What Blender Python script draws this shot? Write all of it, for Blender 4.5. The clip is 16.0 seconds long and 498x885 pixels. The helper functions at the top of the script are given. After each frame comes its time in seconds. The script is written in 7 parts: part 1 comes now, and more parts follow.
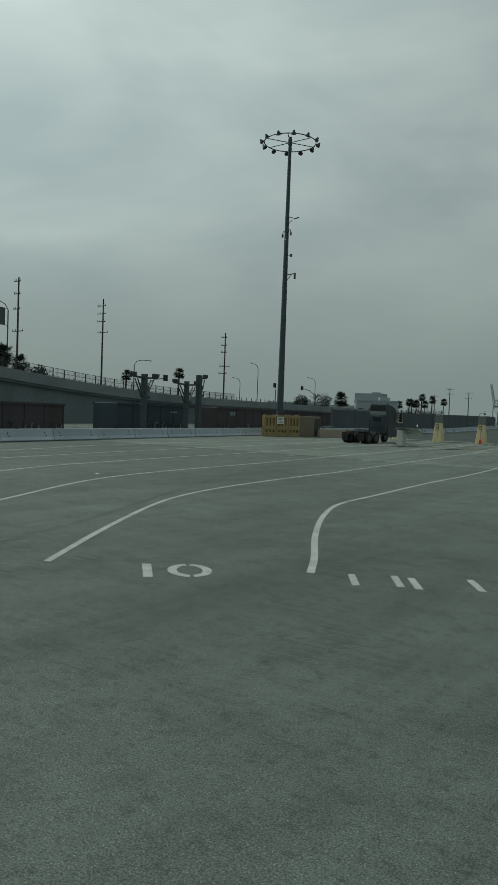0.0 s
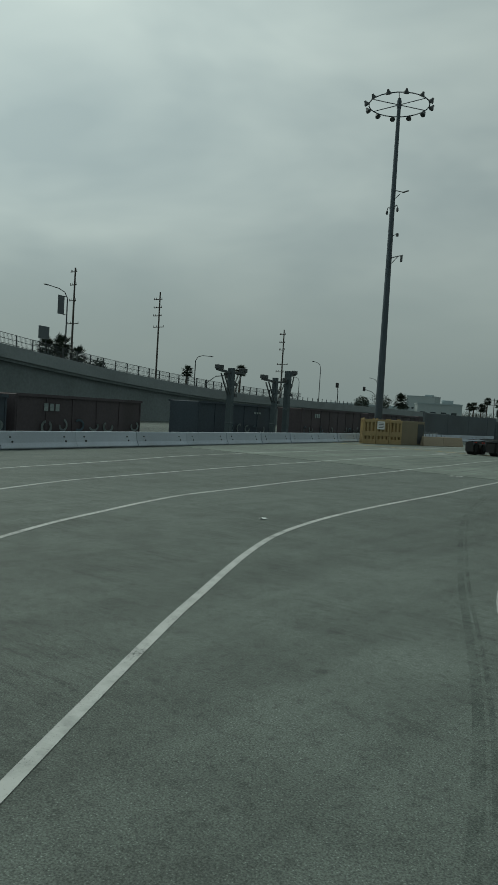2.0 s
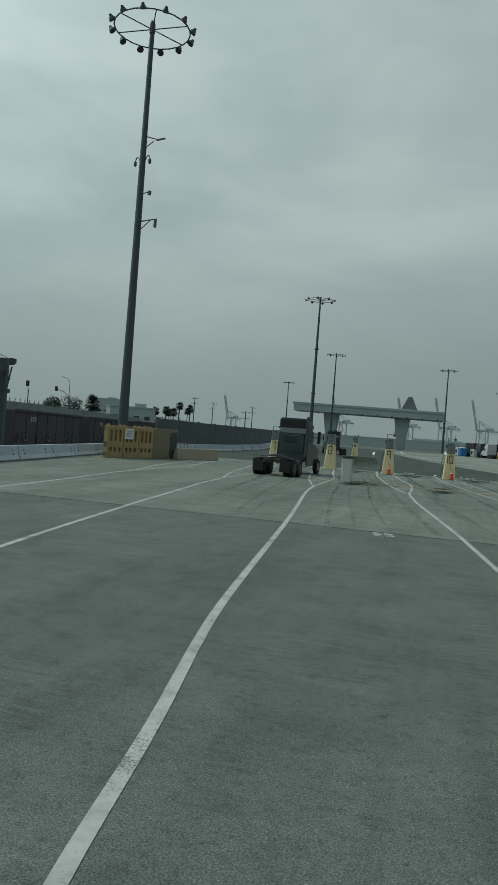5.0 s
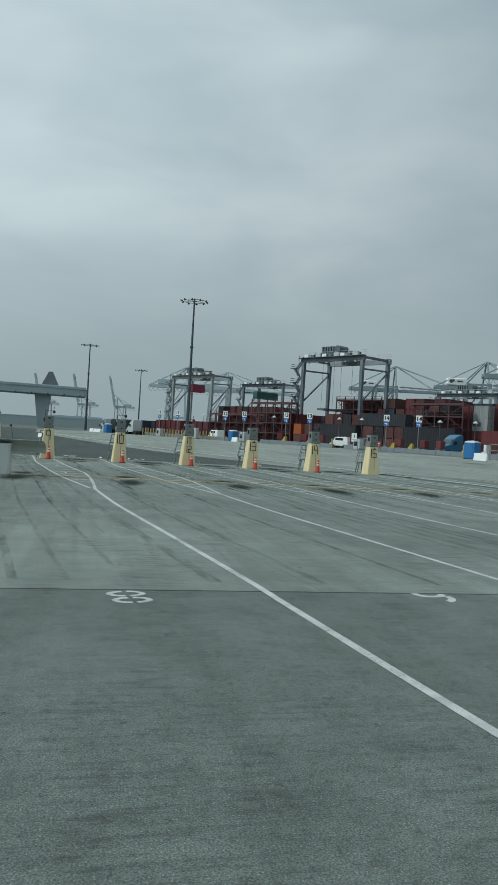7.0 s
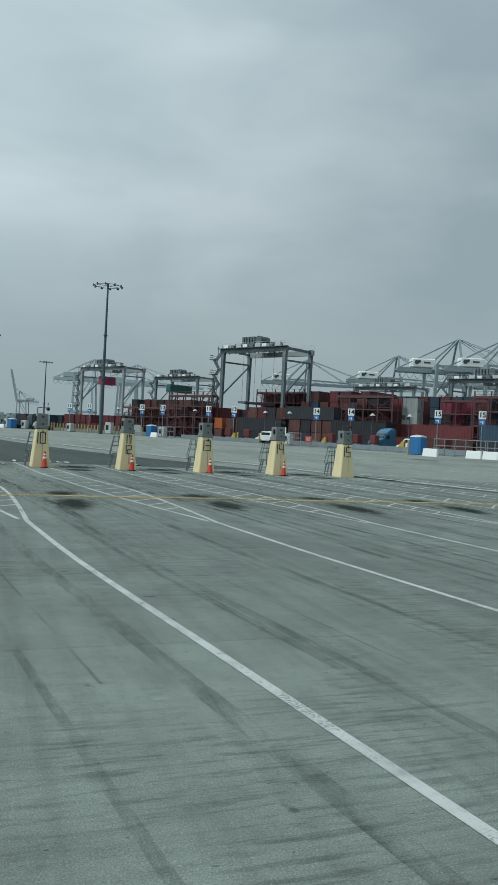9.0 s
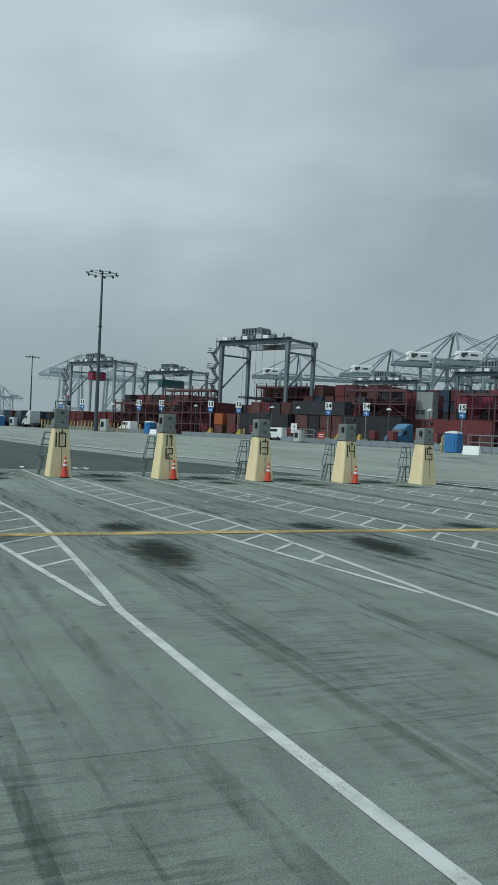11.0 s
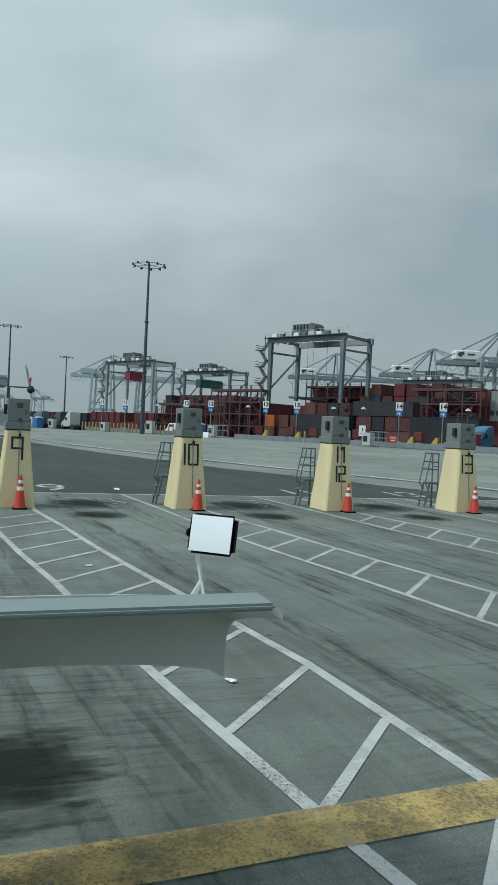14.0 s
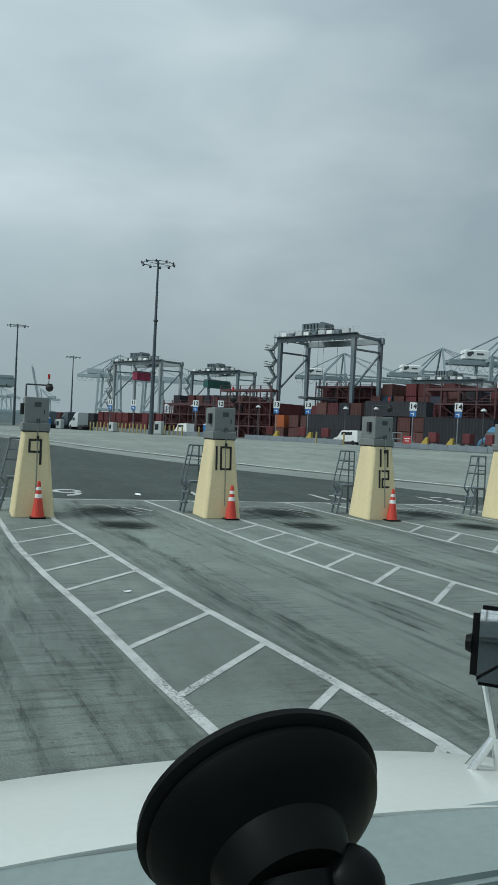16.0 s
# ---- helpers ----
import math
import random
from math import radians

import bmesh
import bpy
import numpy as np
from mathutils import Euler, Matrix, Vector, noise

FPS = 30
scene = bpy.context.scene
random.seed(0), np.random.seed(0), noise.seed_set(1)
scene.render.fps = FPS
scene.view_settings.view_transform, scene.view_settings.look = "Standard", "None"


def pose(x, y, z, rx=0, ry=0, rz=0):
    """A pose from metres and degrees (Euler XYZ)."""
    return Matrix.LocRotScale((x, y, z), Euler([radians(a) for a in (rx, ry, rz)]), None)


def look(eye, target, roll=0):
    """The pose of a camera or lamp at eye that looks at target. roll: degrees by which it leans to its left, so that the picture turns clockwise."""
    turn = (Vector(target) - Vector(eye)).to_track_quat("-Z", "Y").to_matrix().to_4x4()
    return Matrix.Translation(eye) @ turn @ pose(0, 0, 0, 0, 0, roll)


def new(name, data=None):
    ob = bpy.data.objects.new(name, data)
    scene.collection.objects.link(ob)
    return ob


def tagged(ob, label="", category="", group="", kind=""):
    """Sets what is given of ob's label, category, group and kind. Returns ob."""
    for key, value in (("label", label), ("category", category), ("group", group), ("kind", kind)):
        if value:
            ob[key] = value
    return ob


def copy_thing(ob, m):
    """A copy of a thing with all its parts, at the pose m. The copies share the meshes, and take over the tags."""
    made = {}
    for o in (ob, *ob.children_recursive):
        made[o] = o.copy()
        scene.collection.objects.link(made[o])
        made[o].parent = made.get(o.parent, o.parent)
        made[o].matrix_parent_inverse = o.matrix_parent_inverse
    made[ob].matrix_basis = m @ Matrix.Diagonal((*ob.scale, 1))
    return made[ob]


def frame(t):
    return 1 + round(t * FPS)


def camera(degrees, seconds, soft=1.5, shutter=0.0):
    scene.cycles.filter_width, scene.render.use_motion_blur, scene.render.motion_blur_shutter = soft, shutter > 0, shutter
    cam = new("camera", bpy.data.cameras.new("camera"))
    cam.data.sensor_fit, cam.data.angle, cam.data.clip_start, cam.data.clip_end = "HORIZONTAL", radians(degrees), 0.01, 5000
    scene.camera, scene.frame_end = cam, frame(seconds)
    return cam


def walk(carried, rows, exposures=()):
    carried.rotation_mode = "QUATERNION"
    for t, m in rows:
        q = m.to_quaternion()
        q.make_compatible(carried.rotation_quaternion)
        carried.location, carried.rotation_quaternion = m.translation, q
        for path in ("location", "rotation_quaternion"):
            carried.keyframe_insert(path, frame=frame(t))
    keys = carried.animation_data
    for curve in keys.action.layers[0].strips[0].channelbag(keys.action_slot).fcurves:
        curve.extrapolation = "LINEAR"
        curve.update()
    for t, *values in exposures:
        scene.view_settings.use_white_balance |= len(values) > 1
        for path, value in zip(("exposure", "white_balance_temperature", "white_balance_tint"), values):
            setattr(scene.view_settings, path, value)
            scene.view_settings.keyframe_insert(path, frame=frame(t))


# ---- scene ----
cam = camera(36.9, 16.0, 1.05)
PATH = [
    (0, (21.895, -79.474, 2.349), (20.724, -77.854, 2.272), 2.1),
    (0.5, (19.378, -78.043, 2.351), (18.176, -76.447, 2.271), 2.3),
    (1, (16.991, -76.974, 2.351), (15.76, -75.4, 2.27), 2.3),
    (1.5, (14.424, -75.505, 2.349), (13.166, -73.953, 2.267), 2.3),
    (2, (11.902, -74.006, 2.352), (10.641, -72.456, 2.268), 3.4),
    (2.5, (9.446, -72.553, 2.352), (8.204, -70.987, 2.271), 3.3),
    (3, (6.836, -70.84, 2.348), (5.648, -69.233, 2.271), 3.7),
    (3.2, (5.924, -70.088, 2.351), (4.762, -68.462, 2.276), 3.7),
    (5.3, (-1.084, -61.038, 2.344), (-1.431, -59.069, 2.33), 4.5),
    (5.5, (-1.423, -60.162, 2.342), (-1.66, -58.176, 2.329), 4.5),
    (6, (-1.975, -57.678, 2.342), (-1.945, -55.678, 2.326), 3.9),
    (6.5, (-2.43, -55.28, 2.34), (-2.165, -53.298, 2.324), 3.8),
    (7, (-2.63, -52.939, 2.352), (-2.192, -50.987, 2.335), 3.4),
    (7.5, (-2.802, -50.321, 2.344), (-2.252, -48.398, 2.329), 3.2),
    (8, (-2.978, -47.488, 2.358), (-2.356, -45.587, 2.345), 2.8),
    (8.2, (-3.048, -46.462, 2.361), (-2.405, -44.568, 2.35), 3.0),
    (10.3, (-3.517, -36.934, 2.34), (-2.804, -35.066, 2.309), 2.7),
    (10.5, (-3.685, -35.872, 2.347), (-2.965, -34.006, 2.318), 2.7),
    (11, (-3.969, -33.391, 2.344), (-3.252, -31.524, 2.315), 2.7),
    (11.5, (-4.322, -30.9, 2.352), (-3.626, -29.025, 2.322), 2.8),
    (12, (-4.57, -28.661, 2.347), (-3.901, -26.777, 2.317), 2.7),
    (12.5, (-4.83, -26.554, 2.355), (-4.174, -24.665, 2.325), 2.7),
    (13, (-5.087, -24.623, 2.358), (-4.436, -22.733, 2.328), 2.8),
    (13.5, (-5.284, -22.989, 2.358), (-4.635, -21.098, 2.328), 2.7),
    (14, (-5.509, -21.508, 2.355), (-4.858, -19.617, 2.326), 2.7),
    (14.5, (-5.653, -20.514, 2.354), (-5.0, -18.624, 2.324), 2.8),
    (15, (-5.727, -19.512, 2.353), (-5.067, -17.624, 2.325), 2.7),
    (15.5, (-5.727, -19.506, 2.353), (-5.079, -17.614, 2.324), 2.7),
    (16, (-5.727, -19.500, 2.353), (-5.09, -17.604, 2.324), 2.7),
]
EXPO = [(0, -0.5, 6400, -5), (3, -0.5, 6400, -5), (5.4, -0.2, 6150, -4), (6.5, 0.05, 6000, 0), (7.5, 0.16, 5950, 2), (16, 0.19, 5930, 2)]
walk(cam, [(t, look(eye, target, roll)) for t, eye, target, roll in PATH], EXPO)

# ---------------------------------------------------------------- light
world = bpy.data.worlds.new("world")
scene.world = world
world.use_nodes = True
SUN_AZ, SUN_EL = radians(-88), radians(48)      # azimuth from +y towards +x
sun_dir = Vector((math.sin(SUN_AZ) * math.cos(SUN_EL), math.cos(SUN_AZ) * math.cos(SUN_EL), math.sin(SUN_EL)))


def build_sky():
    nt = world.node_tree
    nt.nodes.clear()
    n, l = nt.nodes.new, nt.links.new
    out = n("ShaderNodeOutputWorld")
    bg = n("ShaderNodeBackground")
    sky = n("ShaderNodeTexSky")
    sky.sky_type = "NISHITA"
    sky.sun_disc = False
    sky.sun_elevation, sky.sun_rotation = SUN_EL, SUN_AZ
    sky.dust_density, sky.air_density = 4.0, 1.5
    co = n("ShaderNodeTexCoord")
    # overcast deck: broad bright and dull patches of cloud
    stretch = n("ShaderNodeMapping")
    stretch.inputs["Scale"].default_value = (1.0, 1.0, 2.6)
    n1 = n("ShaderNodeTexNoise")
    n1.inputs["Scale"].default_value = 2.3
    n1.inputs["Detail"].default_value = 4.0
    n1.inputs["Roughness"].default_value = 0.5
    n1.inputs["Distortion"].default_value = 0.25
    ramp = n("ShaderNodeValToRGB")
    ramp.color_ramp.elements[0].position, ramp.color_ramp.elements[0].color = 0.34, (0.3, 0.338, 0.36, 1)
    ramp.color_ramp.elements[1].position, ramp.color_ramp.elements[1].color = 0.66, (0.46, 0.49, 0.495, 1)
    l(co.outputs["Generated"], stretch.inputs["Vector"])
    l(stretch.outputs["Vector"], n1.inputs["Vector"])
    l(n1.outputs["Fac"], ramp.inputs["Fac"])
    # glow of the veiled sun
    dot = n("ShaderNodeVectorMath")
    dot.operation = "DOT_PRODUCT"
    dot.inputs[1].default_value = sun_dir
    nrm = n("ShaderNodeVectorMath")
    nrm.operation = "NORMALIZE"
    l(co.outputs["Generated"], nrm.inputs[0])
    l(nrm.outputs["Vector"], dot.inputs[0])
    span = n("ShaderNodeMapRange")
    span.inputs["From Min"].default_value, span.inputs["From Max"].default_value = -0.2, 1.0
    l(dot.outputs["Value"], span.inputs["Value"])
    glow = n("ShaderNodeValToRGB")
    glow.color_ramp.interpolation = "B_SPLINE"
    ends = glow.color_ramp.elements
    for pos, v in ((0.0, 0.42), (0.2, 0.47), (0.4, 0.57), (0.55, 0.58), (0.7, 0.71), (0.85, 0.92), (1.0, 1.0)):
        e = ends[0] if pos == 0 else ends[-1] if pos == 1 else ends.new(pos)
        e.color = (v, v, v, 1)
    bright = n("ShaderNodeMath")
    bright.operation = "MULTIPLY"
    bright.inputs[1].default_value = 2.35
    l(span.outputs["Result"], glow.inputs["Fac"])
    l(glow.outputs["Color"], bright.inputs[0])
    mul = n("ShaderNodeVectorMath")
    mul.operation = "SCALE"
    l(ramp.outputs["Color"], mul.inputs[0])
    l(bright.outputs["Value"], mul.inputs["Scale"])
    # mist low down
    sep = n("ShaderNodeSeparateXYZ")
    l(nrm.outputs["Vector"], sep.inputs[0])
    low = n("ShaderNodeMapRange")
    low.interpolation_type = "SMOOTHSTEP"
    low.inputs["From Min"].default_value, low.inputs["From Max"].default_value = 0.0, 0.3
    low.inputs["To Min"].default_value, low.inputs["To Max"].default_value = 1.0, 0.0
    l(sep.outputs["Z"], low.inputs["Value"])
    mist = n("ShaderNodeMixRGB")
    veil = n("ShaderNodeMapRange")
    veil.inputs["From Min"].default_value, veil.inputs["From Max"].default_value = 1.0, 2.1
    veil.inputs["To Min"].default_value, veil.inputs["To Max"].default_value = 1.03, 1.42
    l(bright.outputs["Value"], veil.inputs["Value"])
    pale = n("ShaderNodeVectorMath")
    pale.operation = "SCALE"
    pale.inputs[0].default_value = (0.3, 0.34, 0.35)
    l(veil.outputs["Result"], pale.inputs["Scale"])
    l(pale.outputs["Vector"], mist.inputs["Color2"])
    l(low.outputs["Result"], mist.inputs["Fac"])
    l(mul.outputs["Vector"], mist.inputs["Color1"])
    dim = n("ShaderNodeVectorMath")
    dim.operation = "SCALE"
    dim.inputs["Scale"].default_value = 0.05
    l(sky.outputs["Color"], dim.inputs[0])
    mix = n("ShaderNodeMixRGB")
    mix.inputs["Fac"].default_value = 0.9
    l(dim.outputs["Vector"], mix.inputs["Color1"])
    l(mist.outputs["Color"], mix.inputs["Color2"])
    l(mix.outputs["Color"], bg.inputs["Color"])
    bg.inputs["Strength"].default_value = 1.0
    l(bg.outputs["Background"], out.inputs["Surface"])


build_sky()
sun = new("sun", bpy.data.lights.new("sun", "SUN"))
sun.data.energy, sun.data.angle, sun.data.color = 1.75, radians(8), (1.0, 0.95, 0.87)
sun.matrix_world = look(sun_dir * 100, (0, 0, 0))

# ---------------------------------------------------------------- materials
MATS = {}


def mat(name, col, rough=0.7, metal=0.0, var=0.12, scale=2.0, fine=30.0, bump=0.15, dirt=None, dirt_amt=0.0, streak=1.0, rand=0.0, spec=0.4):
    """A worn surface: broad and fine noise over the base colour, fine relief, optional dirt patches; rand: tone shifts from object to object."""
    if name in MATS:
        return MATS[name]
    m = bpy.data.materials.new(name)
    m.use_nodes = True
    nt = m.node_tree
    n, l = nt.nodes.new, nt.links.new
    bs = nt.nodes["Principled BSDF"]
    bs.inputs["Roughness"].default_value, bs.inputs["Metallic"].default_value = rough, metal
    bs.inputs["Specular IOR Level"].default_value = spec
    co = n("ShaderNodeTexCoord")
    mp = n("ShaderNodeMapping")
    mp.inputs["Scale"].default_value = (1, 1, 1 / streak)
    l(co.outputs["Object"], mp.inputs["Vector"])
    a, b = n("ShaderNodeTexNoise"), n("ShaderNodeTexNoise")
    a.inputs["Scale"].default_value, a.inputs["Detail"].default_value = scale, 4
    b.inputs["Scale"].default_value, b.inputs["Detail"].default_value = fine, 3
    l(mp.outputs["Vector"], a.inputs["Vector"])
    l(co.outputs["Object"], b.inputs["Vector"])
    add = n("ShaderNodeMath")
    add.operation = "ADD"
    l(a.outputs["Fac"], add.inputs[0])
    l(b.outputs["Fac"], add.inputs[1])
    tone = n("ShaderNodeMapRange")
    tone.inputs["From Min"].default_value, tone.inputs["From Max"].default_value = 0.65, 1.35
    tone.inputs["To Min"].default_value, tone.inputs["To Max"].default_value = 1 - var, 1 + var
    l(add.outputs["Value"], tone.inputs["Value"])
    sc = n("ShaderNodeVectorMath")
    sc.operation = "SCALE"
    sc.inputs[0].default_value = col
    l(tone.outputs["Result"], sc.inputs["Scale"])
    last = sc.outputs["Vector"]
    if rand:
        oi = n("ShaderNodeObjectInfo")
        rr = n("ShaderNodeMapRange")
        rr.inputs["To Min"].default_value, rr.inputs["To Max"].default_value = 1 - rand, 1 + rand
        l(oi.outputs["Random"], rr.inputs["Value"])
        s2 = n("ShaderNodeVectorMath")
        s2.operation = "SCALE"
        l(last, s2.inputs[0])
        l(rr.outputs["Result"], s2.inputs["Scale"])
        last = s2.outputs["Vector"]
    if dirt:
        d = n("ShaderNodeTexNoise")
        d.inputs["Scale"].default_value, d.inputs["Detail"].default_value = scale * 0.7, 6
        off = n("ShaderNodeVectorMath")
        off.operation = "ADD"
        off.inputs[1].default_value = (7.3, 2.1, 4.4)
        l(mp.outputs["Vector"], off.inputs[0])
        l(off.outputs["Vector"], d.inputs["Vector"])
        r = n("ShaderNodeMapRange")
        r.inputs["From Min"].default_value, r.inputs["From Max"].default_value = 0.5, 0.68
        r.inputs["To Min"].default_value, r.inputs["To Max"].default_value = 0, dirt_amt
        l(d.outputs["Fac"], r.inputs["Value"])
        mx = n("ShaderNodeMixRGB")
        mx.inputs["Color2"].default_value = (*dirt, 1)
        l(r.outputs["Result"], mx.inputs["Fac"])
        l(last, mx.inputs["Color1"])
        last = mx.outputs["Color"]
    l(last, bs.inputs["Base Color"])
    if bump:
        bp = n("ShaderNodeBump")
        bp.inputs["Strength"].default_value, bp.inputs["Distance"].default_value = bump, 0.02
        l(b.outputs["Fac"], bp.inputs["Height"])
        l(bp.outputs["Normal"], bs.inputs["Normal"])
    MATS[name] = m
    return m


def ground_mat(name, col, speck, streak, stain, cells=0.0, rough=0.9, spec=0.25):
    """Paving in place coordinates: broad tone, fine grit with pale stones, tyre streaks along the lanes, small dark spots."""
    m = bpy.data.materials.new(name)
    m.use_nodes = True
    nt = m.node_tree
    n, l = nt.nodes.new, nt.links.new
    bs = nt.nodes["Principled BSDF"]
    bs.inputs["Roughness"].default_value = rough
    bs.inputs["Specular IOR Level"].default_value = spec
    geo = n("ShaderNodeNewGeometry")

    def noise_tex(scale, detail, mapping=None, rough_=0.55):
        t = n("ShaderNodeTexNoise")
        t.inputs["Scale"].default_value, t.inputs["Detail"].default_value, t.inputs["Roughness"].default_value = scale, detail, rough_
        if mapping:
            mp = n("ShaderNodeMapping")
            mp.inputs["Scale"].default_value = mapping
            mp.inputs["Rotation"].default_value = (0, 0, radians(-4))
            l(geo.outputs["Position"], mp.inputs["Vector"])
            l(mp.outputs["Vector"], t.inputs["Vector"])
        else:
            l(geo.outputs["Position"], t.inputs["Vector"])
        return t.outputs["Fac"]

    def ranged(sock, a, b_, c, d):
        r = n("ShaderNodeMapRange")
        for k, v in zip(("From Min", "From Max", "To Min", "To Max"), (a, b_, c, d)):
            r.inputs[k].default_value = v
        l(sock, r.inputs["Value"])
        return r.outputs["Result"]

    def times(s1, s2):
        q = n("ShaderNodeMath")
        q.operation = "MULTIPLY"
        l(s1, q.inputs[0])
        l(s2, q.inputs[1])
        return q.outputs["Value"]
    f = ranged(noise_tex(0.09, 5), 0.3, 0.7, 0.8, 1.2)
    f = times(f, ranged(noise_tex(0.9, 5), 0.3, 0.7, 0.85, 1.15))
    grit = noise_tex(70, 5)
    f = times(f, ranged(grit, 0.35, 0.65, 1 - speck, 1 + speck))
    f = times(f, ranged(noise_tex(10.0, 5, None, 0.68), 0.53, 0.66, 1.0, 1 - speck * 0.62))
    f = times(f, ranged(noise_tex(2.2, 5, None, 0.7), 0.5, 0.68, 1.0 + speck * 0.1, 1 - speck * 0.42))
    vo = n("ShaderNodeTexVoronoi")
    vo.inputs["Scale"].default_value = 46
    l(geo.outputs["Position"], vo.inputs["Vector"])
    f = times(f, ranged(vo.outputs["Distance"], 0.0, 0.3, 1 + speck * 2.6, 1.0))
    f = times(f, ranged(noise_tex(1.0, 4, (4.2, 0.1, 1)), 0.5, 0.72, 1.0, 1 - streak * 0.55))
    f = times(f, ranged(noise_tex(1.0, 3, (0.75, 0.05, 1)), 0.46, 0.68, 1.0, 1 - streak * 0.75))
    # short dark scuffs across the broomed surface, gathered in patches
    scuff = ranged(noise_tex(1.0, 6, (1.1, 11.0, 1), 0.7), 0.49, 0.6, 0.0, 1.0)
    where = ranged(noise_tex(1.0, 5, (0.5, 0.22, 1), 0.65), 0.44, 0.6, 0.0, streak * 1.35)
    f = times(f, ranged(times(scuff, where), 0.0, 1.0, 1.0, 0.0))
    f = times(f, ranged(noise_tex(1.0, 4, (2.0, 24.0, 1)), 0.35, 0.65, 1 + streak * 0.14, 1 - streak * 0.14))
    f = times(f, ranged(noise_tex(3.1, 2), 0.7, 0.76, 1.0, 1 - stain))
    f = times(f, ranged(noise_tex(9.0, 3, (1.0, 2.2, 1)), 0.69, 0.74, 1.0, 1 - stain * 1.3))
    f = times(f, ranged(noise_tex(0.32, 6, None, 0.7), 0.6, 0.74, 1.0, 1 - stain * 0.6))
    sc = n("ShaderNodeVectorMath")
    sc.operation = "SCALE"
    sc.inputs[0].default_value = col
    l(f, sc.inputs["Scale"])
    last = sc.outputs["Vector"]
    if cells:
        oi = n("ShaderNodeObjectInfo")
        s2 = n("ShaderNodeVectorMath")
        s2.operation = "SCALE"
        l(last, s2.inputs[0])
        l(ranged(oi.outputs["Random"], 0, 1, 1 - cells, 1 + cells), s2.inputs["Scale"])
        last = s2.outputs["Vector"]
    l(last, bs.inputs["Base Color"])
    bp = n("ShaderNodeBump")
    bp.inputs["Strength"].default_value, bp.inputs["Distance"].default_value = 0.5, 0.01
    l(grit, bp.inputs["Height"])
    l(bp.outputs["Normal"], bs.inputs["Normal"])
    MATS[name] = m
    return m


def stain_mat():
    """A ragged dark oil patch that thins out to its rim."""
    m = bpy.data.materials.new("oil_stain")
    m.use_nodes = True
    nt = m.node_tree
    n, l = nt.nodes.new, nt.links.new
    bs, out = nt.nodes["Principled BSDF"], nt.nodes["Material Output"]
    bs.inputs["Base Color"].default_value, bs.inputs["Roughness"].default_value = (0.016, 0.023, 0.02, 1), 0.9
    bs.inputs["Specular IOR Level"].default_value = 0.1
    co, geo = n("ShaderNodeTexCoord"), n("ShaderNodeNewGeometry")
    ln = n("ShaderNodeVectorMath")
    ln.operation = "LENGTH"
    l(co.outputs["Object"], ln.inputs[0])
    mp = n("ShaderNodeMapping")
    mp.inputs["Scale"].default_value = (0.75, 4.5, 1)
    l(geo.outputs["Position"], mp.inputs["Vector"])
    no = n("ShaderNodeTexNoise")
    no.inputs["Scale"].default_value, no.inputs["Detail"].default_value, no.inputs["Roughness"].default_value = 2.4, 7, 0.72
    l(mp.outputs["Vector"], no.inputs["Vector"])
    sub = n("ShaderNodeMath")
    sub.operation = "SUBTRACT"
    l(no.outputs["Fac"], sub.inputs[0])
    r1 = n("ShaderNodeMapRange")
    r1.inputs["To Min"].default_value, r1.inputs["To Max"].default_value = 0.12, 0.68
    l(ln.outputs["Value"], r1.inputs["Value"])
    l(r1.outputs["Result"], sub.inputs[1])
    r2 = n("ShaderNodeMapRange")
    r2.inputs["From Min"].default_value, r2.inputs["From Max"].default_value = -0.02, 0.3
    r2.inputs["To Min"].default_value, r2.inputs["To Max"].default_value = 0.0, 0.97
    l(sub.outputs["Value"], r2.inputs["Value"])
    tr, mx = n("ShaderNodeBsdfTransparent"), n("ShaderNodeMixShader")
    l(r2.outputs["Result"], mx.inputs["Fac"])
    l(tr.outputs["BSDF"], mx.inputs[1])
    l(bs.outputs["BSDF"], mx.inputs[2])
    l(mx.outputs["Shader"], out.inputs["Surface"])
    return m


OILY = stain_mat()


def rubber_mat(name, most):
    """Thin tyre rubber left on the paving, worn through in places."""
    m = bpy.data.materials.new(name)
    m.use_nodes = True
    nt = m.node_tree
    n, l = nt.nodes.new, nt.links.new
    bs, out = nt.nodes["Principled BSDF"], nt.nodes["Material Output"]
    bs.inputs["Base Color"].default_value, bs.inputs["Roughness"].default_value = (0.024, 0.042, 0.036, 1), 0.85
    geo, mp, no = n("ShaderNodeNewGeometry"), n("ShaderNodeMapping"), n("ShaderNodeTexNoise")
    mp.inputs["Scale"].default_value = (3.0, 0.5, 1)
    no.inputs["Scale"].default_value, no.inputs["Detail"].default_value, no.inputs["Roughness"].default_value = 1.3, 6, 0.7
    l(geo.outputs["Position"], mp.inputs["Vector"])
    l(mp.outputs["Vector"], no.inputs["Vector"])
    r = n("ShaderNodeMapRange")
    for k, v in zip(("From Min", "From Max", "To Min", "To Max"), (0.4, 0.72, 0.0, most)):
        r.inputs[k].default_value = v
    l(no.outputs["Fac"], r.inputs["Value"])
    tr, mx = n("ShaderNodeBsdfTransparent"), n("ShaderNodeMixShader")
    l(r.outputs["Result"], mx.inputs["Fac"])
    l(tr.outputs["BSDF"], mx.inputs[1])
    l(bs.outputs["BSDF"], mx.inputs[2])
    l(mx.outputs["Shader"], out.inputs["Surface"])
    return m


